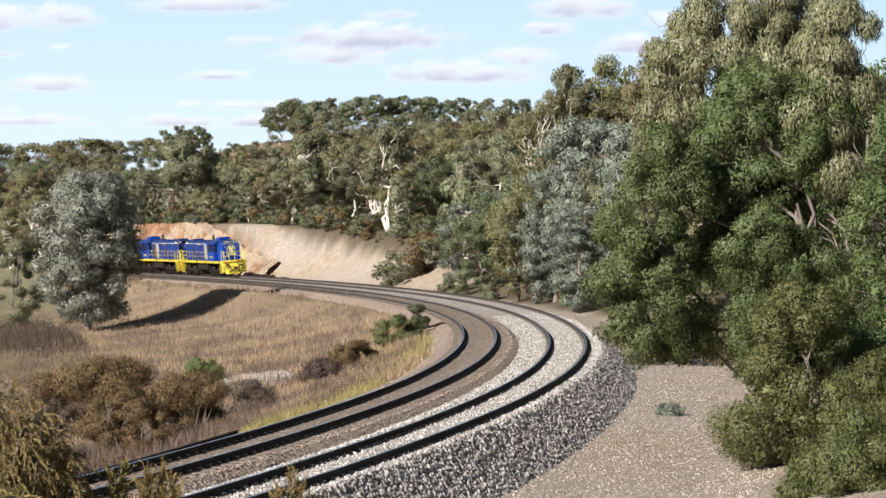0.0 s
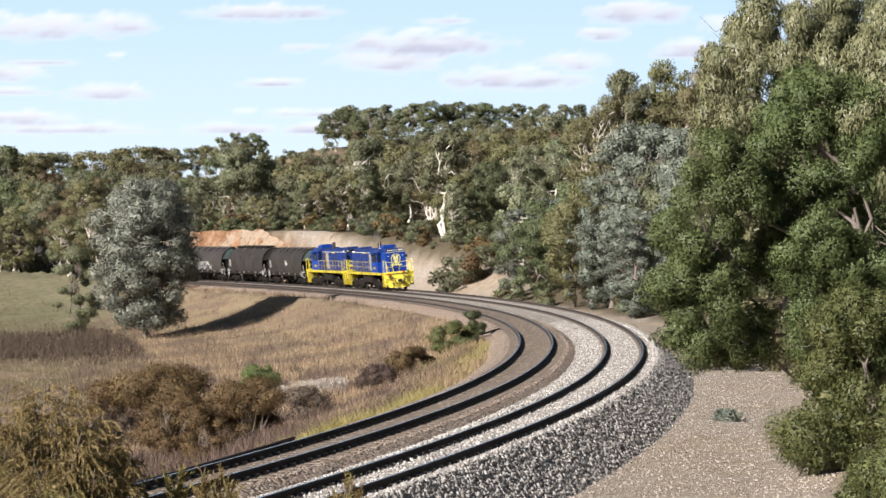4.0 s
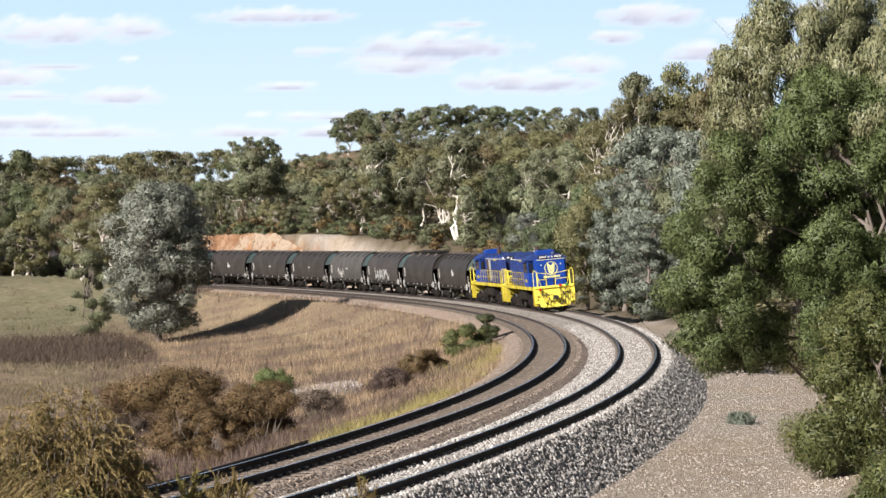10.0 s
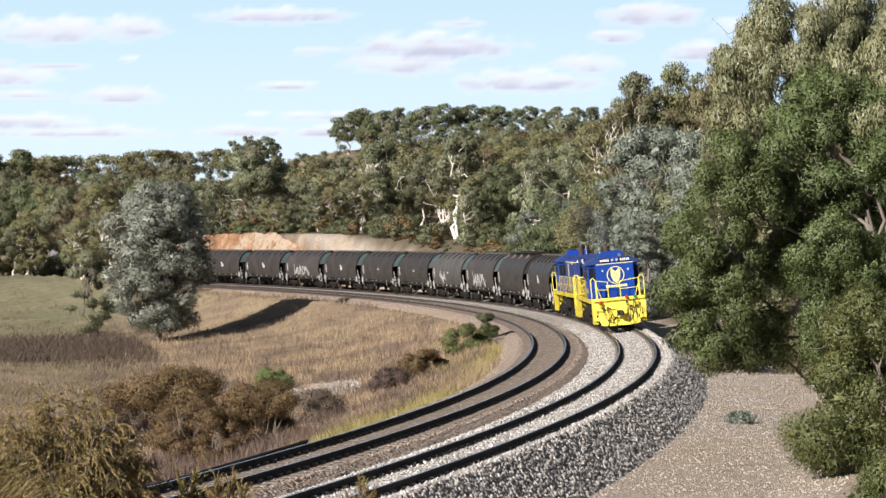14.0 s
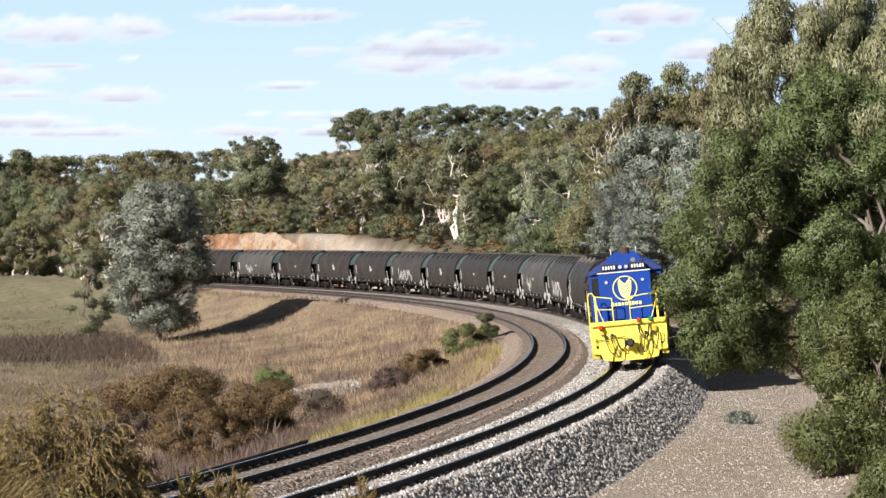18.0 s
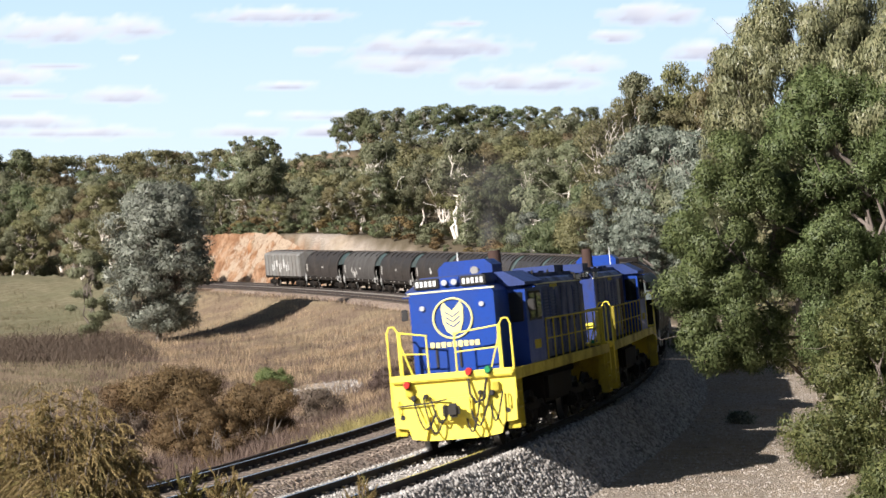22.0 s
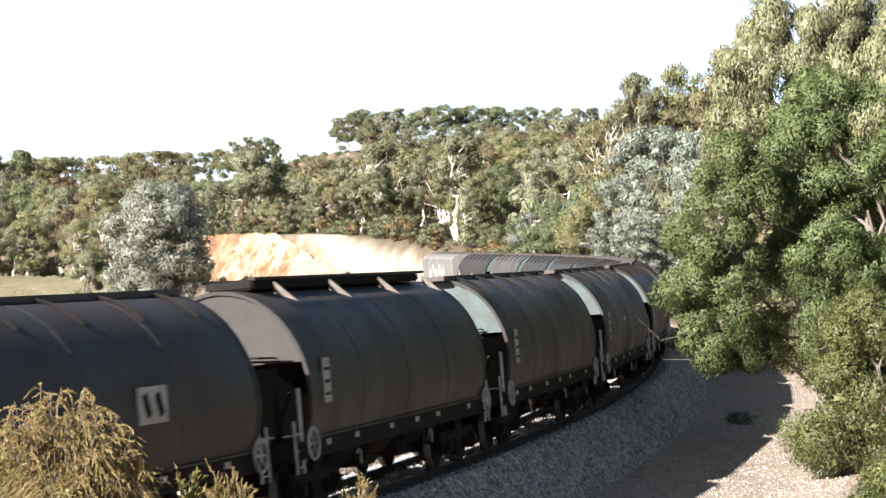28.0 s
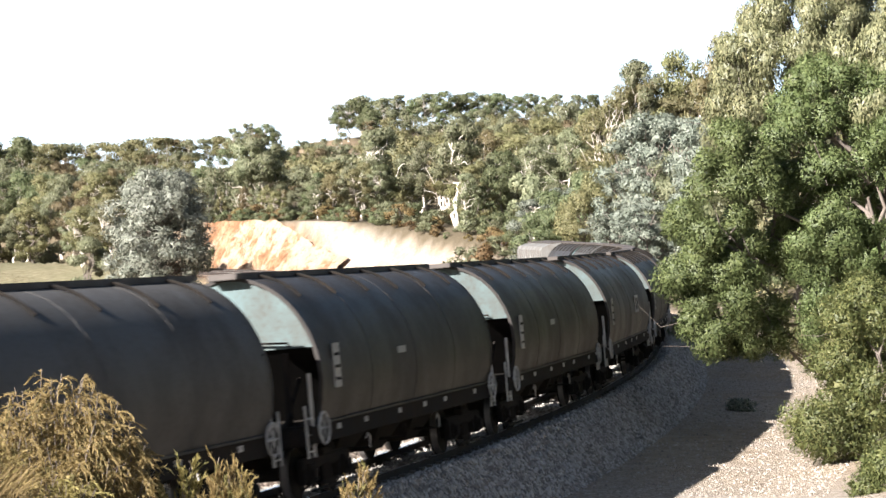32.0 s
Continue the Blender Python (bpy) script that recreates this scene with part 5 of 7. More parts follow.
def tree(seed, height, spread, base, mat, bark, leaves, leaf=(0.5, 0.22), droop=0.3, puffs=26, puff=0.22, forks=1, shape="dome", bare=0.0, trunk_r=0.03, shell=0.5, out=0.2, twigs=0, shift=(0, 0)):
    """A tree of its own: tapered trunk and limbs, and a crown of many leaf clumps.
    base: height at which the crown starts, as a share of the height; bare: share of limbs that show without leaves."""
    rng = np.random.RandomState(seed)
    th = new("tree")
    cz0, cz1 = height * base, height
    cs, rs = [], []
    tries = 0
    while len(cs) < puffs and tries < puffs * 40:
        tries += 1
        u = rng.random_sample()
        z = cz0 + (cz1 - cz0) * u
        if shape == "dome":
            r = spread * (math.sin(math.pi * min(1, 0.18 + 0.75 * u)) ** 0.7)
        elif shape == "bell":
            r = spread * max(0.05, 1 - u ** 2.6) ** 0.55 * (0.86 + 0.14 * min(1, u * 5))
        elif shape == "egg":
            r = spread * (0.62 + 0.38 * min(1, u * 3.2)) * (1 - max(0, (u - 0.35) / 0.65) ** 3 * 0.72)
        elif shape == "vase":
            r = spread * (0.35 + 0.65 * u) * (1 - max(0, u - 0.75) * 1.6)
        else:
            r = spread * (1 - (2 * u - 1) ** 4) ** 0.5
        a = rng.uniform(0, 2 * math.pi)
        q = math.sqrt(rng.random_sample()) * r * rng.uniform(0.75, 1.08)
        pr = puff * spread * rng.uniform(0.65, 1.35)
        c = np.array([q * math.cos(a) + shift[0] * (0.4 + 0.6 * u), q * math.sin(a) + shift[1] * (0.4 + 0.6 * u), min(z, cz1 - pr * 0.6)])
        if cs and min(np.linalg.norm(c - o) for o in cs) < pr * 0.55:
            continue
        cs.append(c)
        rs.append([pr * rng.uniform(0.9, 1.3), pr * rng.uniform(0.9, 1.3), pr * rng.uniform(0.6, 0.95)])
    # trunk(s)
    tr = height * trunk_r
    tubes = []
    tops = []
    for k in range(forks):
        lean = np.array([rng.uniform(-1, 1), rng.uniform(-1, 1)]) * spread * (0.15 if forks == 1 else 0.42)
        top = np.array([lean[0], lean[1], height * (0.62 + 0.25 * rng.random_sample())])
        path = branch_path(rng, (rng.uniform(-.15, .15) * (forks > 1), rng.uniform(-.15, .15) * (forks > 1), -0.3), top, 8, 0.035)
        f = 1.0 if forks == 1 else 0.75
        tubes.append(tube(path, np.linspace(tr * f, tr * 0.25 * f, 8) * np.array([1.35, 1.05] + [1] * 6), 8))
        tops.append(path)
    limbs = tubes
    for c, r in zip(cs, rs):
        path = tops[rng.randint(len(tops))]
        j = int(np.clip(np.searchsorted(path[:, 2], c[2] - np.hypot(c[0], c[1]) * rng.uniform(0.5, 0.9)), 2, 6))
        lp = branch_path(rng, path[j], c + np.array([0, 0, r[2] * 0.3]), 6, 0.07, 0.04)
        limbs.append(tube(lp, np.linspace(tr * 0.34, tr * 0.06, 6), 5 if twigs else 4))
        for _ in range(twigs):
            e = c + rng.normal(size=3) * np.array(r) * 0.8
            limbs.append(tube(branch_path(rng, lp[3], e, 4, 0.08), np.linspace(tr * 0.13, tr * 0.03, 4), 4))
    for _ in range(int(bare * puffs)):
        a = rng.uniform(0, 2 * math.pi)
        path = tops[rng.randint(len(tops))]
        j = rng.randint(3, 7)
        e = path[j] + np.array([math.cos(a), math.sin(a), rng.uniform(0.1, 0.9)]) * spread * rng.uniform(0.5, 1.05)
        limbs.append(tube(branch_path(rng, path[j], e, 6, 0.1), np.linspace(tr * 0.36, tr * 0.05, 6), 5))
    v, f = join_tubes(limbs)
    trunk = new("trunk", fast_mesh("trunk", v, f, bark))
    trunk.parent = th
    v, f, nr = crown_leaves(rng, cs, rs, leaves, leaf, droop, out, shell)
    cr = new("crown", fast_mesh("crown", v, f, mat, nr))
    cr.parent = th
    return th


def plant(proto, x, y, height, proto_height, turn, wide=1.0, label="", category="tree", group="", sink=0.0):
    """A copy of a plant, set on the ground at its true height."""
    k = height / proto_height
    m = Matrix.LocRotScale((x, y, ground_z(x, y) - sink), Euler((0, 0, radians(turn))), (k * wide, k * wide, k))
    return tagged(copy_thing(proto, m), label, category, group)


def settle(proto, x, y, turn=0.0, label="", category="tree", group=""):
    proto.location = (x, y, ground_z(x, y))
    proto.rotation_euler = (0, 0, radians(turn))
    return tagged(proto, label, category, group)


# kinds of trees that recur in the woods; the first of each stands in place itself
KINDS = {}


def kind_of(name, n, height, fn):
    KINDS[name] = [(None, height, lambda i=i: fn(i)) for i in range(n)]


kind_of("gum", 5, 15.0, lambda i: tree(100 + i, 15.0, 4.4, 0.34, (LEAF_GUM, LEAF_OLIVE, LEAF_GUM, LEAF_OLIVE, LEAF_RUST)[i], BARK_WHITE, 5200, (0.36, 0.16), 0.35, 34, 0.25, 1 + i % 2, "dome", 0.16, 0.020))
kind_of("green", 3, 12.0, lambda i: tree(120 + i, 12.0, 4.0, 0.10, (LEAF_DARK, LEAF_GUM, LEAF_OLIVE)[i], BARK_GREY, 5200, (0.34, 0.15), 0.3, 36, 0.25, 1, "dome", 0.04, 0.018))
kind_of("grey", 3, 12.0, lambda i: tree(140 + i, 12.0, 3.2, 0.06, (LEAF_GREY, LEAF_GREY, LEAF_GREY)[i], BARK_GREY, 8000, (0.25, 0.11), 0.3, 60, 0.22, 1, "oval", 0.0, 0.016))
kind_of("rust", 2, 14.0, lambda i: tree(160 + i, 14.0, 2.9, 0.30, (LEAF_RUST, LEAF_OLIVE)[i], BARK_GREY, 5800, (0.30, 0.125), 0.6, 40, 0.24, 1, "oval", 0.05, 0.018))
kind_of("far", 2, 11.0, lambda i: tree(180 + i, 11.0, 3.9, 0.38, (LEAF_GUM, LEAF_OLIVE)[i], BARK_WHITE, 1200, (0.9, 0.36), 0.3, 18, 0.30, 1, "dome", 0.10, 0.020))
kind_of("shrub", 3, 2.0, lambda i: tree(200 + i, 2.0, 1.35, 0.05, (LEAF_SCRUB, LEAF_DARK, LEAF_GUM)[i], BARK_GREY, 600, (0.30, 0.10), 0.0, 10, 0.34, 2, "dome", 0.0, 0.02))
TREE_LABELS = {"gum": "tall gum tree with pale trunk and olive-green crown", "green": "bushy dark green tree at the wood's edge", "grey": "dense grey-green wattle tree beside the line",
               "rust": "slender tree with rusty olive foliage in the wood", "far": "gum tree on the distant wooded hill", "shrub": "low scrubby bush in dry grass"}


def stand(kind, x, y, height, rng, wide=None):
    i = rng.randrange(len(KINDS[kind]))
    proto, ph, make = KINDS[kind][i]
    wide = wide or rng.uniform(0.85, 1.2)
    turn = rng.uniform(0, 360)
    k = height / ph
    if proto is None:
        proto = make()
        if kind == "shrub":
            proto.name = "shrub"
        KINDS[kind][i] = (proto, ph, make)
        proto.location = (x, y, ground_z(x, y) - 0.1)
        proto.rotation_euler = (0, 0, radians(turn))
        proto.scale = (k * wide, k * wide, k)
        return tagged(proto, TREE_LABELS[kind], "shrub" if kind == "shrub" else "tree", "shrubs" if kind == "shrub" else "trees of the wood")
    m = Matrix.LocRotScale((x, y, ground_z(x, y) - 0.1), Euler((0, 0, radians(turn))), None)
    o = copy_thing(proto, m)
    o.scale = (k * wide, k * wide, k)
    return o


def grove(rng, kinds, b0, b1, y0, y1, n, top0, top1, least=5.0, low=0.82):
    """n trees scattered between two bearings and distances; their tops rise to an elevation (height per distance) between top0 and top1."""
    placed = []
    tries = 0
    while len(placed) < n and tries < n * 30:
        tries += 1
        y = math.sqrt(rng.uniform(y0 * y0, y1 * y1))
        b = rng.uniform(b0, b1)
        x = b * y
        f = (b - b0) / (b1 - b0 + 1e-9)
        top = EYE_Z + y * (top0 + (top1 - top0) * f) * rng.uniform(low, 1.0)
        g = ground_z(x, y)
        h = top - g
        if h < 4 or h > 24:
            h = max(5, min(h, 20))
        if any(math.hypot(x - a, (y - c) * 0.6) < least * 0.55 for a, c in placed):
            continue
        _, dd = along(np.array([x]), np.array([y]))
        if -7 < dd[0] < 7:
            continue
        placed.append((x, y))
        kind = rng.choice(kinds)
        if y > 338:
            FAR.append((x, y, g, h, kind, rng.random()))
        else:
            stand(kind, x, y, h, rng)


FAR = []     # trees of the distant wood, joined by foliage


def far_wood():
    """The wood past the cutting: every tree still has its trunk, limbs and clumps of leaves."""
    rng = np.random.RandomState(5)
    crowns = {"olive": [], "grey_green": [], "dark": [], "brown": []}
    mats = {"olive": LEAF_OLIVE, "grey_green": LEAF_GUM, "dark": LEAF_DARK, "brown": LEAF_RUST}
    stems = []
    for x, y, g, h, kind, u in FAR:
        tone = "dark" if kind == "green" and u < 0.5 else ("olive" if u < 0.42 else "grey_green" if u < 0.88 else "brown")
        base = 0.40 if kind == "far" else (0.30 if kind == "gum" else 0.08)
        wide = h * (0.36 if kind != "green" else 0.34) * rng.uniform(0.9, 1.2)
        n = 15
        uu = rng.random_sample(n)
        r = wide * np.sin(np.pi * np.minimum(1, 0.2 + 0.72 * uu)) ** 0.7
        a = rng.uniform(0, 6.28, n)
        q = np.sqrt(rng.random_sample(n)) * r
        pr = wide * rng.uniform(0.24, 0.44, n)
        c = np.stack([x + q * np.cos(a), y + q * np.sin(a), g + np.minimum(h * (base + (1 - base) * uu), h - pr * 0.6)], 1)
        rad = np.stack([pr * rng.uniform(0.95, 1.3, n), pr * rng.uniform(0.95, 1.3, n), pr * rng.uniform(0.6, 0.9, n)], 1)
        crowns[tone].append(crown_leaves(rng, c, rad, 760, (0.052 * h, 0.028 * h), 0.3, 0.2, 0.5, 16))
        top = (x + rng.uniform(-1, 1), y, g + h * 0.8)
        path = branch_path(rng, (x, y, g - 0.3), top, 6, 0.04)
        stems.append(tube(path, np.linspace(h * 0.016, h * 0.005, 6), 5))
        for k in range(4):
            stems.append(tube(branch_path(rng, path[2 + k % 3], c[k], 4, 0.1), np.linspace(h * 0.008, h * 0.0025, 4), 4))
    for tone, parts in crowns.items():
        v, nr = np.concatenate([q[0] for q in parts]), np.concatenate([q[2] for q in parts])
        tagged(new("far_foliage", fast_mesh("far_foliage", v, np.arange(len(v)).reshape(-1, 3), mats[tone], nr)), tone.replace("_", " ") + " foliage of the distant gum wood", "wood", kind="stuff")
    v, f = join_tubes(stems)
    tagged(new("far_trunks", fast_mesh("far_trunks", v, f, BARK_FAR)), "pale trunks and limbs of the distant gum wood", "wood", kind="stuff")


woods = random.Random(77)
# wooded hill behind the line: a row of spreading gums on the bare crest, then lower woods before it
kind_of("crest", 4, 8.5, lambda i: tree(190 + i, 8.5, 3.6, 0.36, (LEAF_DARK, LEAF_GUM, LEAF_DARK, LEAF_GUM)[i], BARK_FAR, 2600, (0.40, 0.18), 0.15, 26, 0.27, 1 + i % 2, "dome", 0.25, 0.024))
TREE_LABELS["crest"] = "spreading gum with a bare trunk on the hill's crest"
for b, top, wide in ((-0.0445, 0.0515, 0.8), (-0.0395, 0.0562, 1.0), (-0.0345, 0.0578, 1.05), (-0.0285, 0.0560, 0.85), (-0.0235, 0.0572, 0.9), (-0.0175, 0.0584, 0.9), (-0.0115, 0.0566, 0.85), (-0.006, 0.0590, 1.0),
                     (0.0005, 0.0597, 1.0), (0.0065, 0.0588, 0.95), (0.012, 0.0594, 1.0), (0.018, 0.0586, 1.0), (0.024, 0.0592, 1.0), (0.030, 0.0580, 0.9), (0.036, 0.0590, 0.9), (0.042, 0.0575, 0.9), (0.048, 0.0560, 0.9), (0.056, 0.0565, 0.9), (0.0625, 0.0550, 0.9)):
    y = 446 + woods.uniform(-5, 5)
    x = b * y
    stand("crest", x, y, max(5.0, EYE_Z + y * (top - 0.001) - ground_z(x, y)), woods, wide)
for _ in range(12):
    b, y = woods.uniform(-0.036, 0.05), woods.uniform(432, 442)
    stand("crest", b * y, y, max(4.0, EYE_Z + y * woods.uniform(0.0475, 0.0535) - ground_z(b * y, y)), woods, woods.uniform(0.7, 1.0))
grove(woods, ["gum", "far"], -0.072, -0.040, 350, 418, 34, 0.024, 0.033, 3.5)
grove(woods, ["far", "gum"], -0.034, 0.06, 405, 434, 36, 0.043, 0.052, 4)
grove(woods, ["gum", "far"], -0.040, 0.06, 372, 404, 36, 0.038, 0.050, 4)
grove(woods, ["gum", "far"], -0.044, 0.06, 340, 370, 36, 0.032, 0.047, 4)
grove(woods, ["far"], -0.20, -0.092, 455, 480, 30, 0.0355, 0.041, 4, 0.92)
for b, top in ((-0.088, 0.0435), (-0.081, 0.0455), (-0.075, 0.0452), (-0.0705, 0.0425), (-0.178, 0.0395), (-0.19, 0.038)):
    stand("crest", b * 452, 452, EYE_Z + 452 * top - ground_z(b * 452, 452), woods, 0.75)
grove(woods, ["far", "far", "gum", "green"], -0.20, -0.074, 415, 452, 36, 0.031, 0.037, 4)
grove(woods, ["gum", "green", "far"], -0.20, -0.045, 380, 412, 44, 0.027, 0.033, 4)
grove(woods, ["gum", "green", "far"], -0.20, -0.045, 345, 378, 40, 0.024, 0.032, 4)
grove(woods, ["gum", "gum", "green"], -0.115, -0.022, 322, 337, 18, 0.016, 0.030, 4)
grove(woods, ["green", "gum"], -0.21, -0.138, 306, 336, 18, 0.018, 0.030, 4)
grove(woods, ["green", "green", "gum"], -0.20, -0.146, 285, 305, 14, 0.004, 0.020, 4)
grove(woods, ["green", "green", "gum"], -0.158, -0.128, 262, 285, 6, 0.010, 0.020, 4)
grove(woods, ["gum"], -0.012, 0.060, 275, 332, 26, 0.038, 0.052)
grove(woods, ["gum", "gum", "green"], 0.004, 0.06, 244, 268, 18, 0.028, 0.046)
grove(woods, ["rust", "gum", "gum", "gum"], 0.056, 0.135, 232, 275, 24, 0.050, 0.072, 3.5)
grove(woods, ["green", "grey", "green"], 0.032, 0.075, 200, 228, 14, 0.014, 0.032, 4)
for x, y, h in ((11.4, 188, 9.0), (12.8, 190, 10.5)):
    stand("green", x, y, h, woods, 0.9)
for x, y, h in ((13.8, 181, 12.0), (15.4, 179, 13.8), (16.6, 182, 13.0), (17.4, 174, 13.0), (18.6, 168, 12.6), (19.9, 160, 12.0), (21.0, 150, 11.5)):
    stand("grey", x, y, h, woods, 0.95)
grove(woods, ["green", "green", "gum"], 0.082, 0.125, 172, 196, 9, 0.030, 0.050, 4)
grove(woods, ["green", "grey"], 0.035, 0.09, 150, 198, 7, -0.002, 0.016, 4)
grove(woods, ["green", "gum"], 0.11, 0.26, 110, 200, 14, 0.04, 0.05)
far_wood()
grove(woods, ["gum", "green"], -0.085, -0.020, 308, 322, 18, 0.014, 0.034, 3.0)
for _ in range(34):
    y = woods.uniform(302, 318)
    stand("shrub", woods.uniform(-0.08, -0.016) * y, y, woods.uniform(0.9, 2.4), woods)
for x, h, kind, w in ((16.6, 15.0, "gum", 0.6), (18.7, 17.6, "gum", 0.62), (19.0, 15.6, "rust", 0.8), (22.0, 14.0, "rust", 0.95), (22.8, 18.2, "gum", 0.60), (24.8, 15.6, "gum", 0.7), (26.2, 18.0, "gum", 0.7), (28.5, 17.5, "gum", 0.7)):
    stand(kind, x, 225, h, woods, w)
# brush along the top of the cutting
for _ in range(40):
    x, y, _z = line_at(woods.uniform(224, 252), woods.uniform(9.2, 13.5))
    stand("shrub", x, y, woods.uniform(0.6, 1.3), woods)
# pale-stemmed gums that stand out at the edge of the wood
for k, (x, y, h, f) in enumerate(((-9.3, 324, 12.5, 2), (-27.0, 326, 11, 1), (-24.6, 325, 11.5, 1), (-24.0, 327, 10, 2), (8.3, 214, 9, 2), (1.6, 252, 11, 2), (16.2, 300, 14.5, 2))):
    t = tree(300 + k, h, h * 0.30, 0.45, LEAF_GUM, BARK_PALE, 2600, (0.5, 0.19), 0.4, 20, 0.30, f, "dome", 0.35, 0.024)
    settle(t, x, y, 50 * k, "gum with bare white trunk and limbs at the wood's edge", "tree", "trees of the wood")
# unseen trees added on the bank beside and behind the camera to block skylight
for x, y, h in ((15, 38, 11), (19, 28, 12), (14, 20, 10), (22, 12, 12), (15, 4, 11), (12, -14, 11), (4, -20, 12), (26, 44, 12), (16, 48, 10), (10, -4, 9)):
    stand("green", x, y, h, woods)
# scrub on the slope beside the haul road
for k in range(120):
    x, y, _z = line_at(woods.uniform(150, 213), 13.4 + 13 * woods.random() ** 1.6)
    stand("shrub", float(x), float(y), woods.uniform(0.7, 1.7) if k % 3 else woods.uniform(1.6, 2.6), woods)
# scrub below the trees
for _ in range(46):
    y = woods.uniform(225, 300)
    x = woods.uniform(0.006, 0.06) * y
    stand("shrub", x, y, woods.uniform(1.2, 3.2), woods)
for _ in range(40):
    y = woods.uniform(288, 324)
    x = woods.uniform(-0.115, -0.066) * y if y < 306 else woods.uniform(-0.11, -0.02) * y
    stand("shrub", x, y, woods.uniform(0.8, 2.0), woods)
for _ in range(22):
    y = woods.uniform(160, 215)
    x = woods.uniform(0.03, 0.085) * y
    if along(np.array([x]), np.array([y]))[1][0] > 6.5:
        stand("shrub", x, y, woods.uniform(1.0, 2.2), woods)

# the silver tree inside the curve
silver = settle(tree(11, 13.4, 4.55, 0.09, LEAF_SILVER, BARK_GREY, 42000, (0.20, 0.10), 0.2, 260, 0.20, 1, "egg", 0.0, 0.017, shell=0.55, twigs=0), -24.0, 200, 30,
                "lone silver-grey tree with a dense crown in dry grass", "tree")
# the great green trees beside the access road
GREEN_TREES = "trees beside the access road"
lobed_tree(21, (10.9, 64), [(7.6, 62, 6.45, 1.1), (8.1, 62.5, 5.4, 1.1), (6.8, 62, 4.7, 1.1), (7.5, 62, 3.65, 1.1), (7.3, 61.5, 2.15, 1.1), (6.4, 61.5, 3.5, 0.7), (8.3, 62, 2.0, 0.85), (8.9, 63.5, 4.2, 1.1)],
           LEAF_WATTLE, BARK_GREY, 52000, (0.125, 0.042), 0.2, "leafy bright green wattle overhanging the gravel road")
lobed_tree(22, (12.4, 64), [(9.85, 63, 8.1, 1.2), (9.2, 63, 6.6, 1.3), (10.8, 63, 6.5, 1.35), (9.85, 62, 4.1, 1.25), (11.2, 62.5, 3.8, 1.35), (10.1, 62, 2.1, 1.05), (11.7, 63, 8.0, 1.25), (11.4, 62, 1.9, 1.2), (10.6, 64, 5.2, 1.4)],
           LEAF_WATTLE, BARK_GREY, 62000, (0.125, 0.042), 0.2, "tall green wattle with a feathery lobed crown")
lobed_tree(23, (9.9, 55.5), [(9.4, 55, 2.4, 1.05), (10.3, 55.5, 2.8, 1.2), (9.0, 54.6, 1.0, 0.95), (10.0, 55, 0.7, 1.3), (9.15, 54.4, -0.1, 0.85), (10.2, 54.5, -0.1, 1.1), (8.5, 54.3, 0.0, 0.55), (11.1, 54, -0.2, 1.2), (11.7, 54.5, 0.9, 1.2), (10.6, 53, -0.5, 0.9), (12.0, 53.2, -0.3, 1.1)],
           LEAF_LOW, BARK_GREY, 62000, (0.11, 0.034), 0.15, "low spreading yellow-green wattle on the road's edge", 0.07, 4)
lobed_tree(28, (14.2, 60), [(12.6, 60, 1.0, 1.3), (13.2, 60, 3.0, 1.4), (12.8, 60, 5.0, 1.4), (13.6, 60, 7.0, 1.4), (12.0, 57.5, 0.2, 1.1), (12.2, 57, 1.6, 1.2), (13.2, 57, 0.4, 1.3)],
           LEAF_WATTLE, BARK_GREY, 34000, (0.13, 0.045), 0.2, "dense green wattle on the upper bank")
lobed_tree(29, (9.3, 46.2), [(8.9, 46, -0.1, 0.8), (9.7, 46, 0.2, 1.0), (9.3, 45.4, -0.4, 0.75), (8.4, 46.4, -0.4, 0.55), (10.2, 45.5, -0.2, 0.9)],
           LEAF_LOW, BARK_GREY, 22000, (0.09, 0.030), 0.15, "low green wattle at the foot of the bank", 0.05, 4, 0.34)
lobed_tree(24, (14.2, 78), [(9.5, 77, 10.4, 0.85), (9.35, 77, 9.4, 0.85), (9.3, 77, 8.3, 0.85), (9.4, 77, 7.2, 0.9), (10.3, 77, 11.2, 0.9), (10.0, 77, 10.0, 1.15), (11.3, 77, 11.2, 1.35), (12.8, 77, 11.5, 1.5), (9.5, 77, 8.2, 1.1), (10.4, 77, 7.4, 1.35), (12.0, 77, 9.8, 1.5), (13.9, 78, 11.3, 1.4), (13.2, 77, 9.5, 1.6), (11.6, 78, 7.9, 1.5), (10.3, 78, 5.8, 1.4), (14.8, 78, 9.4, 1.5)],
           LEAF_DROOP, BARK_GREY, 70000, (0.19, 0.045), 0.85, "tall gum with drooping olive-brown leaves", 0.17, 2, 0.46, 9, 1.0, 2)
lobed_tree(25, (13.6, 63), [(11.2, 63, 9.3, 0.85), (11.5, 63, 8.2, 0.8), (12.3, 63, 9.7, 1.0), (12.4, 63, 8.0, 1.1), (12.9, 63, 6.6, 1.2)],
           LEAF_DROOP, BARK_GREY, 26000, (0.17, 0.042), 0.95, "gum with long drooping brownish leaves above the road", 0.13, 2, 0.44, 9, 1.0, 2)
settle(tree(26, 10.2, 2.6, 0.10, LEAF_WATTLE, BARK_GREY, 15000, (0.19, 0.07), 0.3, 80, 0.23, 2, "dome", 0.05, 0.015, twigs=1), 14.9, 72, 120, "tall green wattle at the back of the bank", "tree", GREEN_TREES)
for x, y, h in ((16.5, 80, 9.5), (15.8, 62, 8.0), (17.5, 70, 10.0), (14.2, 92, 9.0), (11.9, 100, 7.5)):
    stand("green", x, y, h, woods)


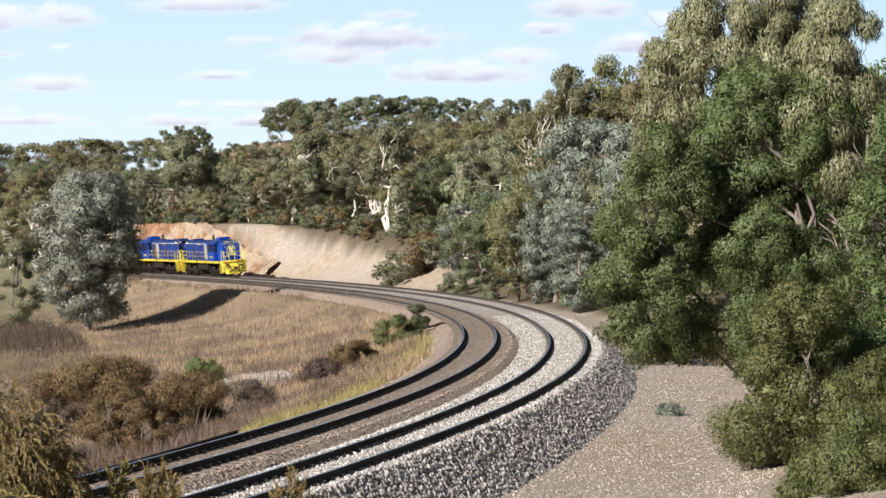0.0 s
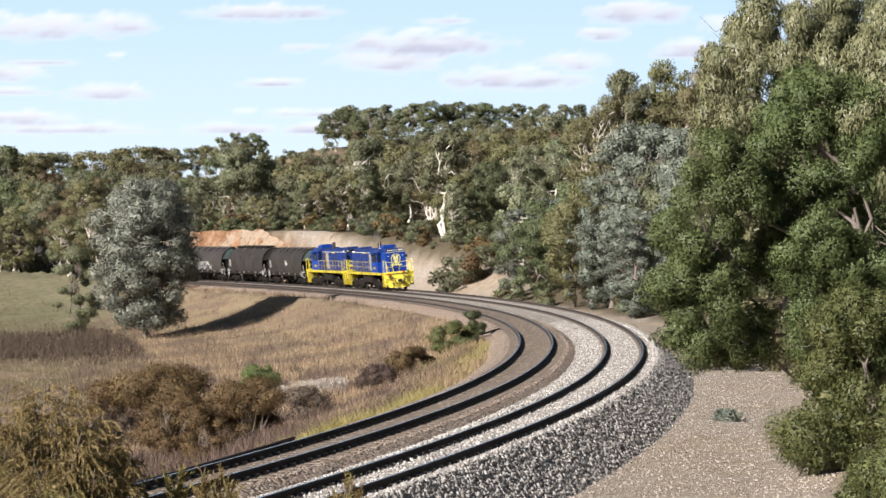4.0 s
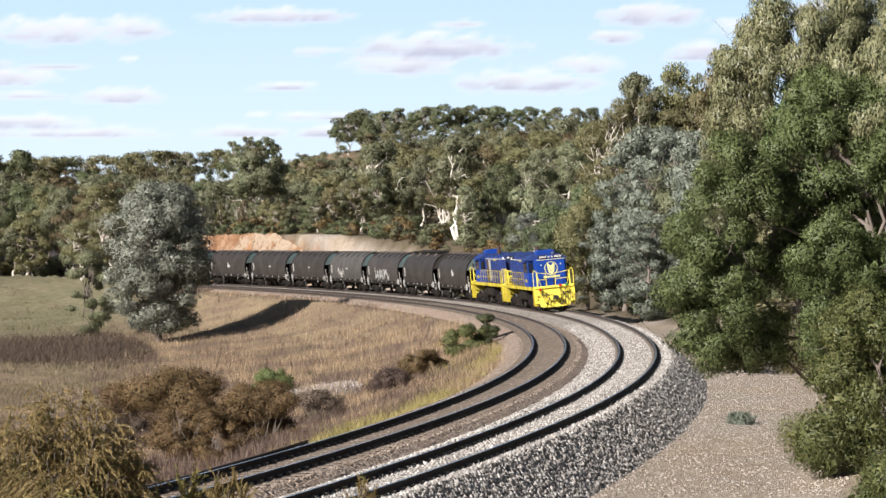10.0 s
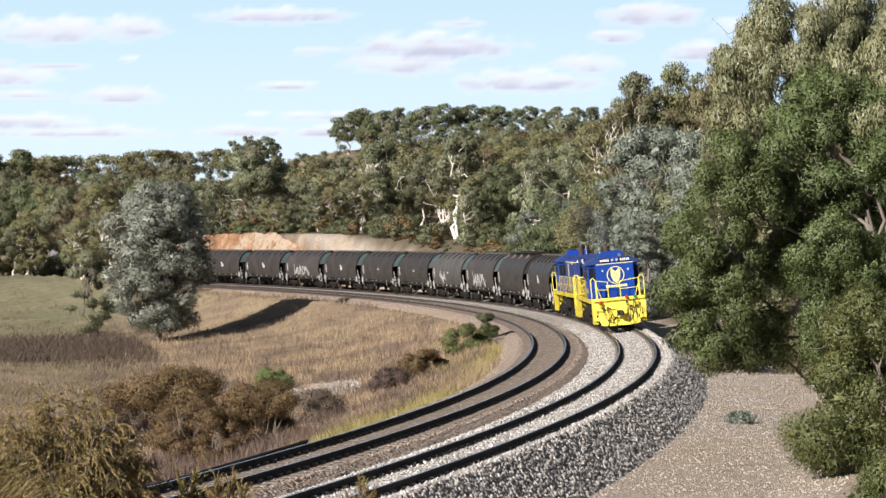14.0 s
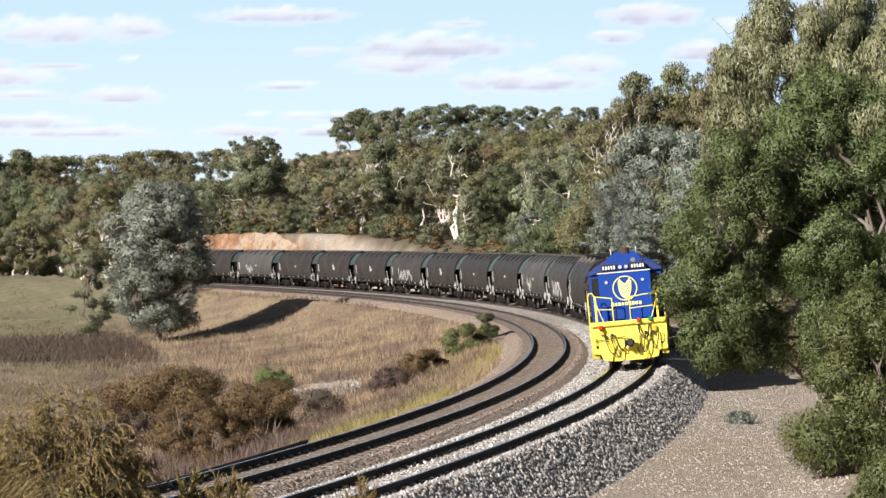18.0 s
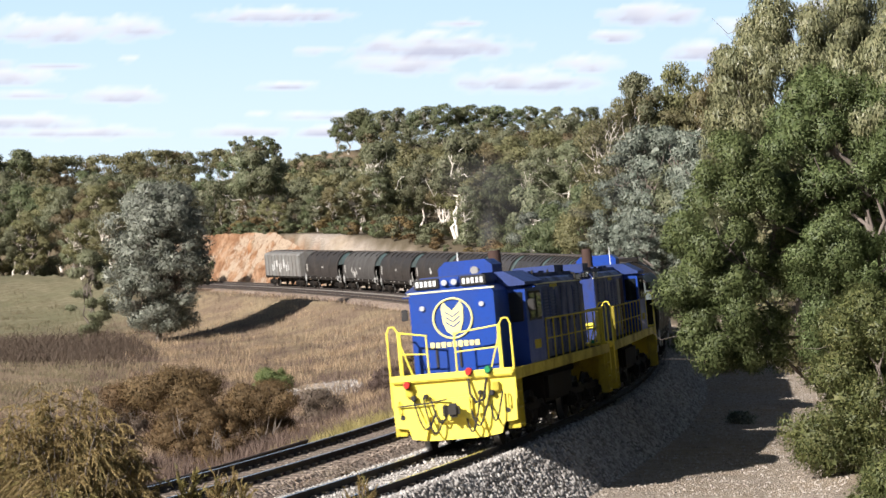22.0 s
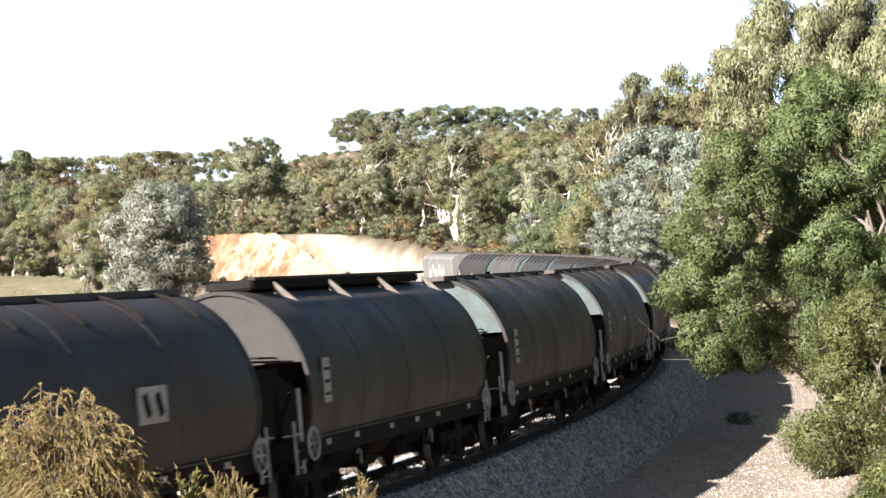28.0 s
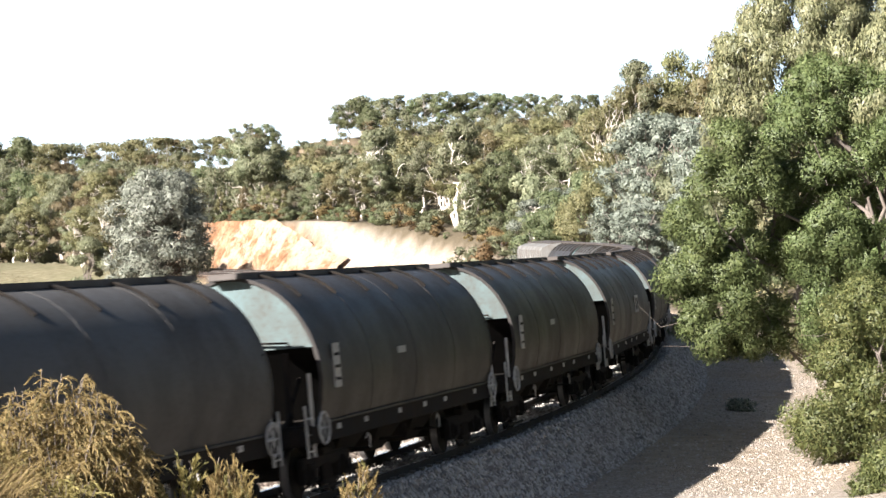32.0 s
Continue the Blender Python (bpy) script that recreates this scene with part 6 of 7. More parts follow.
def shrub(seed, x, y, height, spread, mat, n, leaf, label, category="shrub", droop=-0.1, puffs=22, out=0.6):
    t = tree(seed, height, spread, 0.02, mat, BARK_GREY, n, leaf, droop, puffs, 0.30, 5, "dome", 0.0, 0.016, shell=0.3, out=out)
    t.name = "shrub"
    return settle(t, x, y, seed * 37 % 360, label, category, "shrubs inside the curve")


shrub(41, 1.3, 128, 1.55, 1.25, LEAF_BUSH, 8000, (0.17, 0.04), "bright green shrub on the embankment shoulder")
shrub(42, 2.25, 130.5, 1.75, 0.85, LEAF_DARK, 6000, (0.16, 0.04), "dark green shrub with a bare side on the embankment")
shrub(43, -1.2, 119, 1.45, 1.15, LEAF_BROWN, 9425, (0.122, 0.028), "brown rounded shrub in dry grass")
shrub(44, -10.7, 98, 3.1, 2.4, LEAF_SCRUB, 23200, (0.122, 0.036), "straggly brown shrub in the hollow")
shrub(45, -6.6, 89, 2.6, 1.6, LEAF_SCRUB, 15950, (0.108, 0.030), "brown thorny shrub in the hollow")
shrub(46, -9.0, 86, 2.3, 1.6, LEAF_SCRUB, 17400, (0.101, 0.030), "brown and green shrub close to the line")
shrub(47, -7.8, 81.5, 2.0, 1.0, LEAF_SCRUB, 10150, (0.094, 0.029), "dark olive shrub close to the line")
shrub(53, -8.0, 92, 2.0, 1.5, LEAF_SCRUB, 11600, (0.108, 0.030), "tangled olive-brown shrub in the hollow")
shrub(54, -5.2, 100, 1.5, 1.3, LEAF_PURPLE, 8700, (0.108, 0.026), "low mauve-brown shrub among dry weeds")
shrub(55, -12.8, 92, 1.5, 1.6, LEAF_PURPLE, 8700, (0.108, 0.026), "low mauve-brown shrub among dry weeds")
shrub(56, -2.6, 112, 1.2, 1.2, LEAF_PURPLE, 7250, (0.108, 0.026), "low mauve-brown shrub among dry weeds")
shrub(48, -9.3, 130, 1.3, 1.1, LEAF_BUSH, 7250, (0.122, 0.036), "small green bush in dry grass")
shrub(49, -13.6, 104, 2.2, 1.8, LEAF_SCRUB, 13050, (0.122, 0.028), "broad brown shrub in the hollow")
shrub(50, -31.6, 213, 7.6, 2.3, LEAF_GUM, 9425, (0.216, 0.080), "tall olive-green bush beside the silver tree")
shrub(51, 9.0, 72, 0.38, 0.6, LEAF_GREY, 500, (0.14, 0.025), "small grey weed on the gravel road")
shrub(52, -12.2, 82, 1.7, 1.2, LEAF_SCRUB, 11600, (0.094, 0.022), "brown tangled shrub near the bank")


def blades(rng, xs, ys, zs, height, lean, width, mat, name, label, per=9, spread=0.12, segs=2, colour_by=None):
    """Grass: tufts of thin bent blades, all in one mesh."""
    n = len(xs) * per
    bx = np.repeat(xs, per) + rng.normal(size=n) * spread
    by = np.repeat(ys, per) + rng.normal(size=n) * spread
    bz = np.repeat(zs, per)
    h = np.repeat(np.broadcast_to(height, xs.shape), per) * rng.uniform(0.5, 1.15, n)
    a = rng.uniform(0, 2 * np.pi, n)
    ln = h * lean * rng.uniform(0.2, 1.0, n)
    dx, dy = np.cos(a), np.sin(a)
    fx = rng.uniform(0, 2 * np.pi, n)
    wx, wy = np.cos(fx) * width, np.sin(fx) * width
    rows = []
    for k in range(segs + 1):
        t = k / segs
        px, py, pz = bx + dx * ln * t ** 2, by + dy * ln * t ** 2, bz + h * (t - 0.18 * lean * t ** 3) - 0.04
        tp = 1.0 - 0.85 * t
        rows.append((np.stack([px - wx * tp, py - wy * tp, pz], 1), np.stack([px + wx * tp, py + wy * tp, pz], 1)))
    nv = 2 * (segs + 1)
    v = np.stack([q for pair in rows for q in pair], 1).reshape(-1, 3)
    base = (np.arange(n) * nv)[:, None]
    f = np.concatenate([base + np.array([2 * k, 2 * k + 1, 2 * k + 3, 2 * k + 2]) for k in range(segs)], 0)
    return tagged(new(name, fast_mesh(name, v, f, mat)), label, "grass", kind="stuff")


def strew(rng, n, b0, b1, y0, y1, keep):
    """Places spread evenly over the picture's angles, kept where keep(x, y, z, s, d) says so."""
    y = 1 / rng.uniform(1 / y1, 1 / y0, n)
    x = rng.uniform(b0, b1, n) * y
    z, s, d = land(x, y)
    k = keep(x, y, z, s, d)
    return x[k], y[k], z[k]


gr = np.random.RandomState(9)
def patchy(x, y):
    return waves(x, y, 11, 33) + 0.7 * waves(x, y, 4, 34)


x, y, z = strew(gr, 32000, -0.20, 0.07, 85, 265, lambda x, y, z, s, d: (d < -6.0 - 0.5 * waves(x, y, 5, 31)) & (d > -60) & (-x / y < 0.134) & (patchy(x, y) > -0.05))
blades(gr, x, y, z, 0.48 + 0.30 * waves(x, y, 7, 35), 0.55, 0.017, GRASS_DRY, "dry_grass", "tall straw-coloured dry grass on the embankment", 5, 0.22)
x, y, z = strew(gr, 26000, -0.20, 0.05, 70, 235, lambda x, y, z, s, d: (d < -7) & (d > -38) & (-x / y < 0.15) & (patchy(x, y) < 0.05))
blades(gr, x, y, z, 0.62 + 0.35 * waves(x, y, 5, 36), 0.45, 0.014, GRASS_PURPLE, "dry_weeds", "brownish mauve dry weeds in the hollow", 5, 0.25)
x, y, z = strew(gr, 17000, -0.10, 0.05, 66, 150, lambda x, y, z, s, d: (d < -6.2) & (d > -9.0 - 1.4 * waves(x, y, 6, 37)) & (waves(x, y, 5, 38) > -0.05))
blades(gr, x, y, z, 0.45 + 0.2 * waves(x, y, 3, 39), 0.6, 0.012, GRASS_GREENISH, "yellow_grass", "yellow-green grass tussocks beside the inner track", 7, 0.16)
x, y, z = strew(gr, 13000, -0.22, -0.105, 150, 232, lambda x, y, z, s, d: (d < -26) & (np.abs(y - 190 - 7 * waves(x, y, 20, 40) + gr.normal(size=len(x)) * 7) < 15 * smooth(-x / y + 0.008 * waves(x, y, 9, 44), 0.108, 0.135)))
blades(gr, x, y, z, np.full(len(x), 0.85) + 0.30 * waves(x, y, 5, 41) + gr.normal(size=len(x)) * 0.2, 1.1, 0.026, REEDS, "reeds", "dark brown reed bed along the hollow", 5, 0.3)
x, y, z = strew(gr, 5000, -0.22, -0.08, 120, 172, lambda x, y, z, s, d: (d < -24) & (waves(x, y, 8, 43) > -0.3))
blades(gr, x, y, z, 0.30 + 0.12 * waves(x, y, 6, 48), 0.6, 0.018, GRASS_PASTURE, "pasture_grass", "pale straw-green pasture grass", 6, 0.3)
x, y, z = strew(gr, 6000, -0.22, -0.115, 205, 300, lambda x, y, z, s, d: (d < -24) & (waves(x, y, 6, 46) > -0.2))
blades(gr, x, y, z, 0.28 + 0.14 * waves(x, y, 5, 47), 0.6, 0.025, GRASS_PASTURE, "paddock_grass", "short mottled green and straw paddock grass", 5, 0.4)
x, y, z = strew(gr, 7000, -0.12, 0.06, 235, 330, lambda x, y, z, s, d: (d > 9.5) & ((d > 30) | (s > 230)) & (waves(x, y, 6, 45) > -0.3))
blades(gr, x, y, z, np.full(len(x), 0.5), 0.5, 0.03, GRASS_DRY, "wood_edge_grass", "dry grass along the edge of the wood", 5, 0.3)


x, y, z = strew(gr, 9000, -0.21, -0.085, 58, 150, lambda x, y, z, s, d: (d < -15) & (patchy(x, y) + 0.5 * waves(x, y, 2.5, 51) > -0.1))
blades(gr, x, y, z, 0.32 + 0.16 * waves(x, y, 4, 49), 0.6, 0.012, GRASS_DRY, "straw_grass", "short straw-coloured grass in the hollow", 5, 0.25)
x, y, z = strew(gr, 9000, -0.21, -0.085, 58, 150, lambda x, y, z, s, d: (d < -15) & (patchy(x, y) < 0.1))
blades(gr, x, y, z, 0.40 + 0.2 * waves(x, y, 4, 50), 0.5, 0.012, GRASS_PURPLE, "hollow_weeds", "mauve-brown weeds in the hollow", 5, 0.25)


def stones(rng, n, keep_d, s0, s1, height, mat, name, label, size=0.035):
    """Loose broken stone lying on the ballast."""
    s = s0 + (s1 - s0) * rng.random_sample(n) ** 1.35
    d = rng.uniform(keep_d[0], keep_d[1], n)
    th = np.interp(s, S_AX, TH)
    x, y = np.interp(s, S_AX, CX) + d * np.sin(th), np.interp(s, S_AX, CY) - d * np.cos(th)
    z = height(d)
    base = np.array([[1, 0, 0], [0, 1, 0], [-1, 0, 0], [0, -1, 0], [0, 0, 1], [0, 0, -1]], float)
    v = base[None] * rng.uniform(0.55, 1.25, (n, 6, 1)) * (size * rng.uniform(0.6, 1.5, n))[:, None, None] + rng.normal(size=(n, 6, 3)) * size * 0.18
    a = rng.uniform(0, 6.28, n)
    c, q = np.cos(a)[:, None], np.sin(a)[:, None]
    v = np.stack([v[..., 0] * c - v[..., 1] * q, v[..., 0] * q + v[..., 1] * c, v[..., 2]], -1)
    v += np.stack([x, y, z], 1)[:, None]
    tri = np.array([[0, 1, 4], [1, 2, 4], [2, 3, 4], [3, 0, 4], [1, 0, 5], [2, 1, 5], [3, 2, 5], [0, 3, 5]])
    f = (np.arange(n) * 6)[:, None, None] + tri[None]
    f = f.reshape(-1, 3)
    me = bpy.data.meshes.new(name)
    me.vertices.add(n * 6)
    me.vertices.foreach_set("co", v.astype(np.float32).ravel())
    me.loops.add(len(f) * 3)
    me.loops.foreach_set("vertex_index", f.astype(np.int32).ravel())
    me.polygons.add(len(f))
    me.polygons.foreach_set("loop_start", np.arange(len(f), dtype=np.int32) * 3)
    me.polygons.foreach_set("loop_total", np.full(len(f), 3, np.int32))
    me.update(calc_edges=True)
    me.materials.append(mat)
    return tagged(new(name, me), label, "gravel", kind="stuff")


H2 = GAUGE / 2
def bed_height(d):
    """Top of the outer track's ballast at d."""
    return np.where(d < 1.35, CANT_OUT * (np.clip(d, -1.55, 2) + H2) / GAUGE - 0.18, 0.01 - (d - 1.35) * 0.76) - np.where(d < -1.55, (-1.55 - d) * 0.3, 0)


stones(gr, 22000, (-2.2, 1.4), -32, 75, bed_height, STONES, "ballast_stones", "loose grey broken stone between the sleepers", 0.036)
stones(gr, 36000, (1.15, 2.75), -26, 62, lambda d: bed_height(d) + 0.03, STONES, "shoulder_stones", "heaped grey broken stone on the ballast shoulder", 0.052)
stones(gr, 15000, (D_IN - 2.2, D_IN + 1.5), -28, 75, lambda d: Z_IN - 0.20 + CANT_IN * (np.clip(d - D_IN, -1.6, 2) + H2) / GAUGE - np.clip(D_IN - 1.55 - d, 0, 2) * 0.75, STONES_OLD, "old_ballast_stones", "loose brown stone along the inner track", 0.03)


stones(gr, 12000, (2.4, 8.0), -25, 55, lambda d: np.interp(d, [2.0, 2.6, 6.5, 8.5], [-0.92, -0.955, -1.005, -0.7]), PEBBLES, "road_gravel", "pale gravel scattered on the access road", 0.034)

stones(gr, 1500, (5.2, 7.4), 194, 244, lambda d: np.interp(d, [5.2, 6.2, 8.0], [-0.75, -0.6, 0.2]), ROCK, "cutting_rubble", "orange rubble at the foot of the cutting", 0.20)


def stone_patch():
    """A wash of grey stones in the hollow."""
    rng = np.random.RandomState(71)
    n = 2600
    a, q = rng.uniform(0, 6.28, n), np.sqrt(rng.random_sample(n))
    x, y = -6.6 + 2.3 * q * np.cos(a), 126 + 8 * q * np.sin(a)
    z = land(x, y)[0]
    base = np.array([[1, 0, 0], [0, 1, 0], [-1, 0, 0], [0, -1, 0], [0, 0, 1]], float)
    v = base[None] * rng.uniform(0.05, 0.13, (n, 5, 1)) + rng.normal(size=(n, 5, 3)) * 0.015 + np.stack([x, y, z + 0.08], 1)[:, None]
    f = (np.arange(n) * 5)[:, None, None] + np.array([[0, 1, 4], [1, 2, 4], [2, 3, 4], [3, 0, 4]])[None]
    tagged(new("stone_wash", mesh_from("stone_wash", v.reshape(-1, 3), f.reshape(-1, 3), STONES)), "pale grey stones washed into the hollow", "stones", kind="stuff")


stone_patch()


def lying_rail():
    """A spare rail left on the ground beside the inner track."""
    v, f = sweep([(-6.85 + a, -0.80 + b) for a, b in ((-.07, -.16), (-.012, -.14), (-.012, -.045), (-.036, -.03), (-.03, 0), (.03, 0), (.036, -.03), (.012, -.045), (.012, -.14), (.07, -.16))], -24, -2, 1.0)
    return tagged(new("spare_rail", mesh_from("spare_rail", v, f, RAIL_SIDE)), "rusty spare rail lying beside the inner track", "rail")


lying_rail()
bm = bmesh.new()
gz = ground_z(3.1, 131)
rod(bm, [(1.6, 128.5, ground_z(1.6, 128.5) + 0.05), (2.3, 130, gz + 0.12), (3.0, 131.5, gz + 0.25), (3.9, 132.4, gz + 0.5)], 0.05, 6)
rod(bm, [(2.3, 130, gz + 0.12), (2.9, 129.6, gz + 0.2), (3.4, 129.9, gz + 0.2)], 0.03, 5)
tagged(part("fallen_branch", bm, BARK_GREY), "grey fallen branch lying on the embankment", "branch")
bm = bmesh.new()
gz = ground_z(-26.2, 258)
box(bm, -26.2, 258, gz + 0.25, 2.4, 0.25, 0.35, 0.03, rot=(0, 0, 12))
tagged(part("rusty_beam", bm, RUST), "rusty steel beam lying beside the line", "beam")


def cutting_face():
    """The raw earth face beyond the line, rough and gullied."""
    ss = np.arange(197, 247, 0.45)
    uu = np.linspace(0, 1, 20)
    Sg, U = np.meshgrid(ss, uu, indexing="ij")
    lx, ly, _ = line_at(ss, 9.4)
    top = land(lx, ly)[0][:, None] + 0.15 + 0.25 * waves(Sg, Sg * 0.3, 4.0, 84)
    n1 = waves(Sg * 1.0, U * 3.0, 2.6, 81)
    n2 = waves(Sg * 1.0, U * 4.0, 0.9, 82)
    n3 = waves(Sg, U * 1.5, 7.0, 83)
    dd = 5.7 + 3.2 * U + 0.45 * n3 + 0.35 * n1 * np.sin(np.pi * U) + 0.16 * n2
    zz = -0.95 + (top + 0.95) * (U ** 0.9) + 0.10 * n2 * np.sin(np.pi * U)
    th = np.interp(Sg, S_AX, TH)
    x, y = np.interp(Sg, S_AX, CX) + dd * np.sin(th), np.interp(Sg, S_AX, CY) - dd * np.cos(th)
    a, b = Sg.shape
    i = np.arange((a - 1) * (b - 1))
    r, c = i // (b - 1), i % (b - 1)
    v0 = r * b + c
    me = mesh_from("cutting_face", np.stack([x.ravel(), y.ravel(), zz.ravel()], 1), np.stack([v0, v0 + 1, v0 + b + 1, v0 + b], 1), ROCK_FACE)
    return tagged(new("cutting_face", me), "raw orange and cream earth face of the cutting", "cutting", kind="structure")


cutting_face()


def exhaust(seed, height, trail, n):
    """Thin dark exhaust haze: soft flakes that travel with the locomotive."""
    rng = np.random.RandomState(seed)
    vs, fs, soft = [], [], []
    for k in range(n):
        t = (k + rng.random_sample()) / n
        c = np.array([0.9 - trail * t ** 1.4, rng.normal() * (0.1 + 0.8 * t), 4.3 + height * t ** 0.7 + rng.normal() * 0.4 * t])
        r = 0.35 + 1.5 * t ** 0.8
        a = rng.normal(size=3)
        a /= np.linalg.norm(a)
        b = np.cross(a, rng.normal(size=3))
        b /= np.linalg.norm(b)
        off = len(vs)
        vs.append(c)
        soft.append(1.0 - 0.55 * t)
        for j in range(10):
            q = j * 0.6283
            vs.append(c + (a * math.cos(q) + b * math.sin(q)) * r * rng.uniform(0.8, 1.2))
            soft.append(0.0)
        fs += [(off, off + 1 + j, off + 1 + (j + 1) % 10) for j in range(10)]
    me = mesh_from("exhaust_haze", np.array(vs), fs, SMOKE, True)
    at = me.attributes.new("soft", "FLOAT", "POINT")
    at.data.foreach_set("value", np.array(soft, np.float32))
    return tagged(new("exhaust_haze", me), "thin dark diesel exhaust haze above the locomotive", "smoke", "exhaust")


SMOKE_A = exhaust(1, 2.0, 4.5, 3)
SMOKE_B = exhaust(2, 2.8, 6.0, 4)


def tussock(seed, x, y, height, spread, n, mat, label, seeds=True):
    """A clump of long arching grass with feathery heads, on the bank before the camera."""
    rng = np.random.RandomState(seed)
    gz = ground_z(x, y)
    th = new("grass_tussock")
    th.location = (x, y, gz)
    vs, fs, hv, hf = [], [], [], []
    off = hoff = 0
    for i in range(n):
        plume = seeds and i % 11 == 0
        a = rng.uniform(0, 2 * math.pi)
        h = height * rng.uniform(0.6, 1.05) * (1.08 if plume else 0.95)
        r0 = spread * math.sqrt(rng.random_sample()) * 0.6
        b = a + rng.normal() * 0.7
        ox, oy = r0 * math.cos(b), r0 * math.sin(b)
        w = rng.uniform(0.004, 0.009)
        f2 = rng.uniform(0, math.pi)
        lean0, lean1 = rng.uniform(0.0, 0.14), rng.uniform(1.2, 3.3)
        p = np.array([ox, oy, -0.03])
        pts = [p]
        for k in range(7):
            q = lean0 + (lean1 - lean0) * ((k + 0.5) / 7) ** 3.0
            p = p + np.array([math.cos(a) * math.sin(q), math.sin(a) * math.sin(q), math.cos(q)]) * h * 1.12 / 7
            pts.append(p)
        for k, p in enumerate(pts):
            tp = w * (1 - 0.8 * k / 7) * (0.6 if plume else 1)
            vs += [(p[0] - math.cos(f2) * tp, p[1] - math.sin(f2) * tp, p[2]), (p[0] + math.cos(f2) * tp, p[1] + math.sin(f2) * tp, p[2])]
        fs += [(off + 2 * k, off + 2 * k + 1, off + 2 * k + 3, off + 2 * k + 2) for k in range(7)]
        off += 16
        if plume:
            for _ in range(34):
                u = 5.4 + 1.6 * rng.random_sample()
                k = min(6, int(u))
                q = pts[k] + (pts[k + 1] - pts[k]) * (u - k)
                d = (pts[k + 1] - pts[k])
                d = d / np.linalg.norm(d) + rng.normal(size=3) * 0.35
                d[2] -= 0.25
                d *= rng.uniform(0.010, 0.020)
                v2 = rng.normal(size=3) * 0.0022
                hv += [tuple(q), tuple(q + d * 0.5 + v2), tuple(q + d), tuple(q + d * 0.5 - v2)]
                hf.append((hoff, hoff + 1, hoff + 2, hoff + 3))
                hoff += 4
    ob = tagged(new("foliage", fast_mesh("foliage", np.array(vs), np.array(fs), mat)), kind="stuff")
    ob.parent = th
    if hv:
        o2 = tagged(new("plume", fast_mesh("plume", np.array(hv), np.array(hf), PLUME)), kind="stuff")
        o2.parent = th
    return tagged(th, label, "grass tussock", "tussocks on the bank")


def plume_bush(seed, x, y, height, spread, stems, per, label, upright=False):
    """A heath-like bush: woody stems that end in many fine drooping plumes of tiny leaves."""
    rng = np.random.RandomState(seed)
    th = new("heath_bush")
    th.location = (x, y, ground_z(x, y))
    tubes, base, way, shell = [], [], [], []
    for i in range(stems):
        a, r = rng.uniform(0, 2 * math.pi), math.sqrt(rng.random_sample())
        top = height * math.sqrt(max(0.05, 1 - (0.85 * r) ** 2)) * rng.uniform(0.72, 1.0)
        e = np.array([math.cos(a) * r * spread, math.sin(a) * r * spread, top])
        path = branch_path(rng, (math.cos(a) * r * spread * 0.35, math.sin(a) * r * spread * 0.35, -0.05), e, 6, 0.04, 0.02)
        tubes.append(tube(path, np.linspace(0.008, 0.002, 6), 4))
        for k in range(per):
            u = rng.uniform(0.30 if not upright else 0.1, 1.0)
            j = min(4, int(u * 5))
            q = path[j] + (path[j + 1] - path[j]) * (u * 5 - j)
            b = a + rng.normal() * 0.9
            w = np.array([math.cos(b), math.sin(b), 0.35 + 0.5 * rng.random_sample()]) if not upright else np.array([math.cos(b) * 0.28, math.sin(b) * 0.28, 1.0])
            base.append(q)
            way.append(w / np.linalg.norm(w))
            shell.append(u + 0.25 * rng.normal())
    base, way, shell = np.array(base), np.array(way), np.array(shell)
    n, m = len(base), 34
    ln = rng.uniform(0.08, 0.17, n) * (1.0 if not upright else 0.7)
    t = np.linspace(0.02, 1, m)
    fall = rng.uniform(0.6, 1.5, n) if not upright else np.full(n, 0.05)
    side = rng.normal(size=(n, 1, 3)) * 0.18
    p = base[:, None] + (way[:, None] * t[None, :, None] + side * (t * t)[None, :, None]) * ln[:, None, None]
    p[..., 2] -= fall[:, None] * ln[:, None] * t[None] ** 2
    tan = way[:, None] + side * (2 * t)[None, :, None] + rng.normal(size=(n, m, 3)) * 0.42
    tan[..., 2] -= 2 * fall[:, None] * t[None]
    tan /= np.linalg.norm(tan, axis=-1)[..., None]
    w = np.cross(tan, rng.normal(size=(n, m, 3)))
    w /= np.linalg.norm(w, axis=-1)[..., None] + 1e-9
    lf = rng.uniform(0.018, 0.040, (n, m, 1))
    v = np.stack([p + w * 0.0036, p + tan * lf, p - w * 0.0036], 2)
    gold = shell > 0.62
    vv, ff = join_tubes(tubes)
    new("branchwork", fast_mesh("branchwork", vv, ff, BARK_GREY)).parent = th
    for name, keep, mat in (("foliage", ~gold, HEATH), ("plume", gold, PLUME)):
        q = v[keep].reshape(-1, 3)
        ob = tagged(new(name, fast_mesh(name, q, np.arange(len(q)).reshape(-1, 3), mat)), kind="stuff")
        ob.parent = th
    return tagged(th, label, "bush", "bushes on the bank")


HEATH = leaf_material("olive_heath_leaves", [(0.1, (0.078, 0.068, 0.026)), (0.5, (0.176, 0.153, 0.058)), (0.9, (0.325, 0.267, 0.111))], 0.7, 0.3, 0.1)
plume_bush(1, -2.28, 14.0, 1.24, 0.60, 190, 22, "golden olive heath bush with drooping feathery tips")
plume_bush(2, -2.86, 13.7, 0.98, 0.46, 110, 17, "golden olive heath bush with drooping feathery tips")
plume_bush(3, -2.22, 13.2, 0.66, 0.42, 80, 15, "low olive heath bush on the bank")
TUSS = "dry golden grass tussock with feathery heads on the bank"
tussock(4, -2.62, 13.0, 0.74, 0.40, 1500, TUSSOCK, TUSS)
tussock(5, -2.95, 13.2, 0.85, 0.40, 1300, TUSSOCK, TUSS)
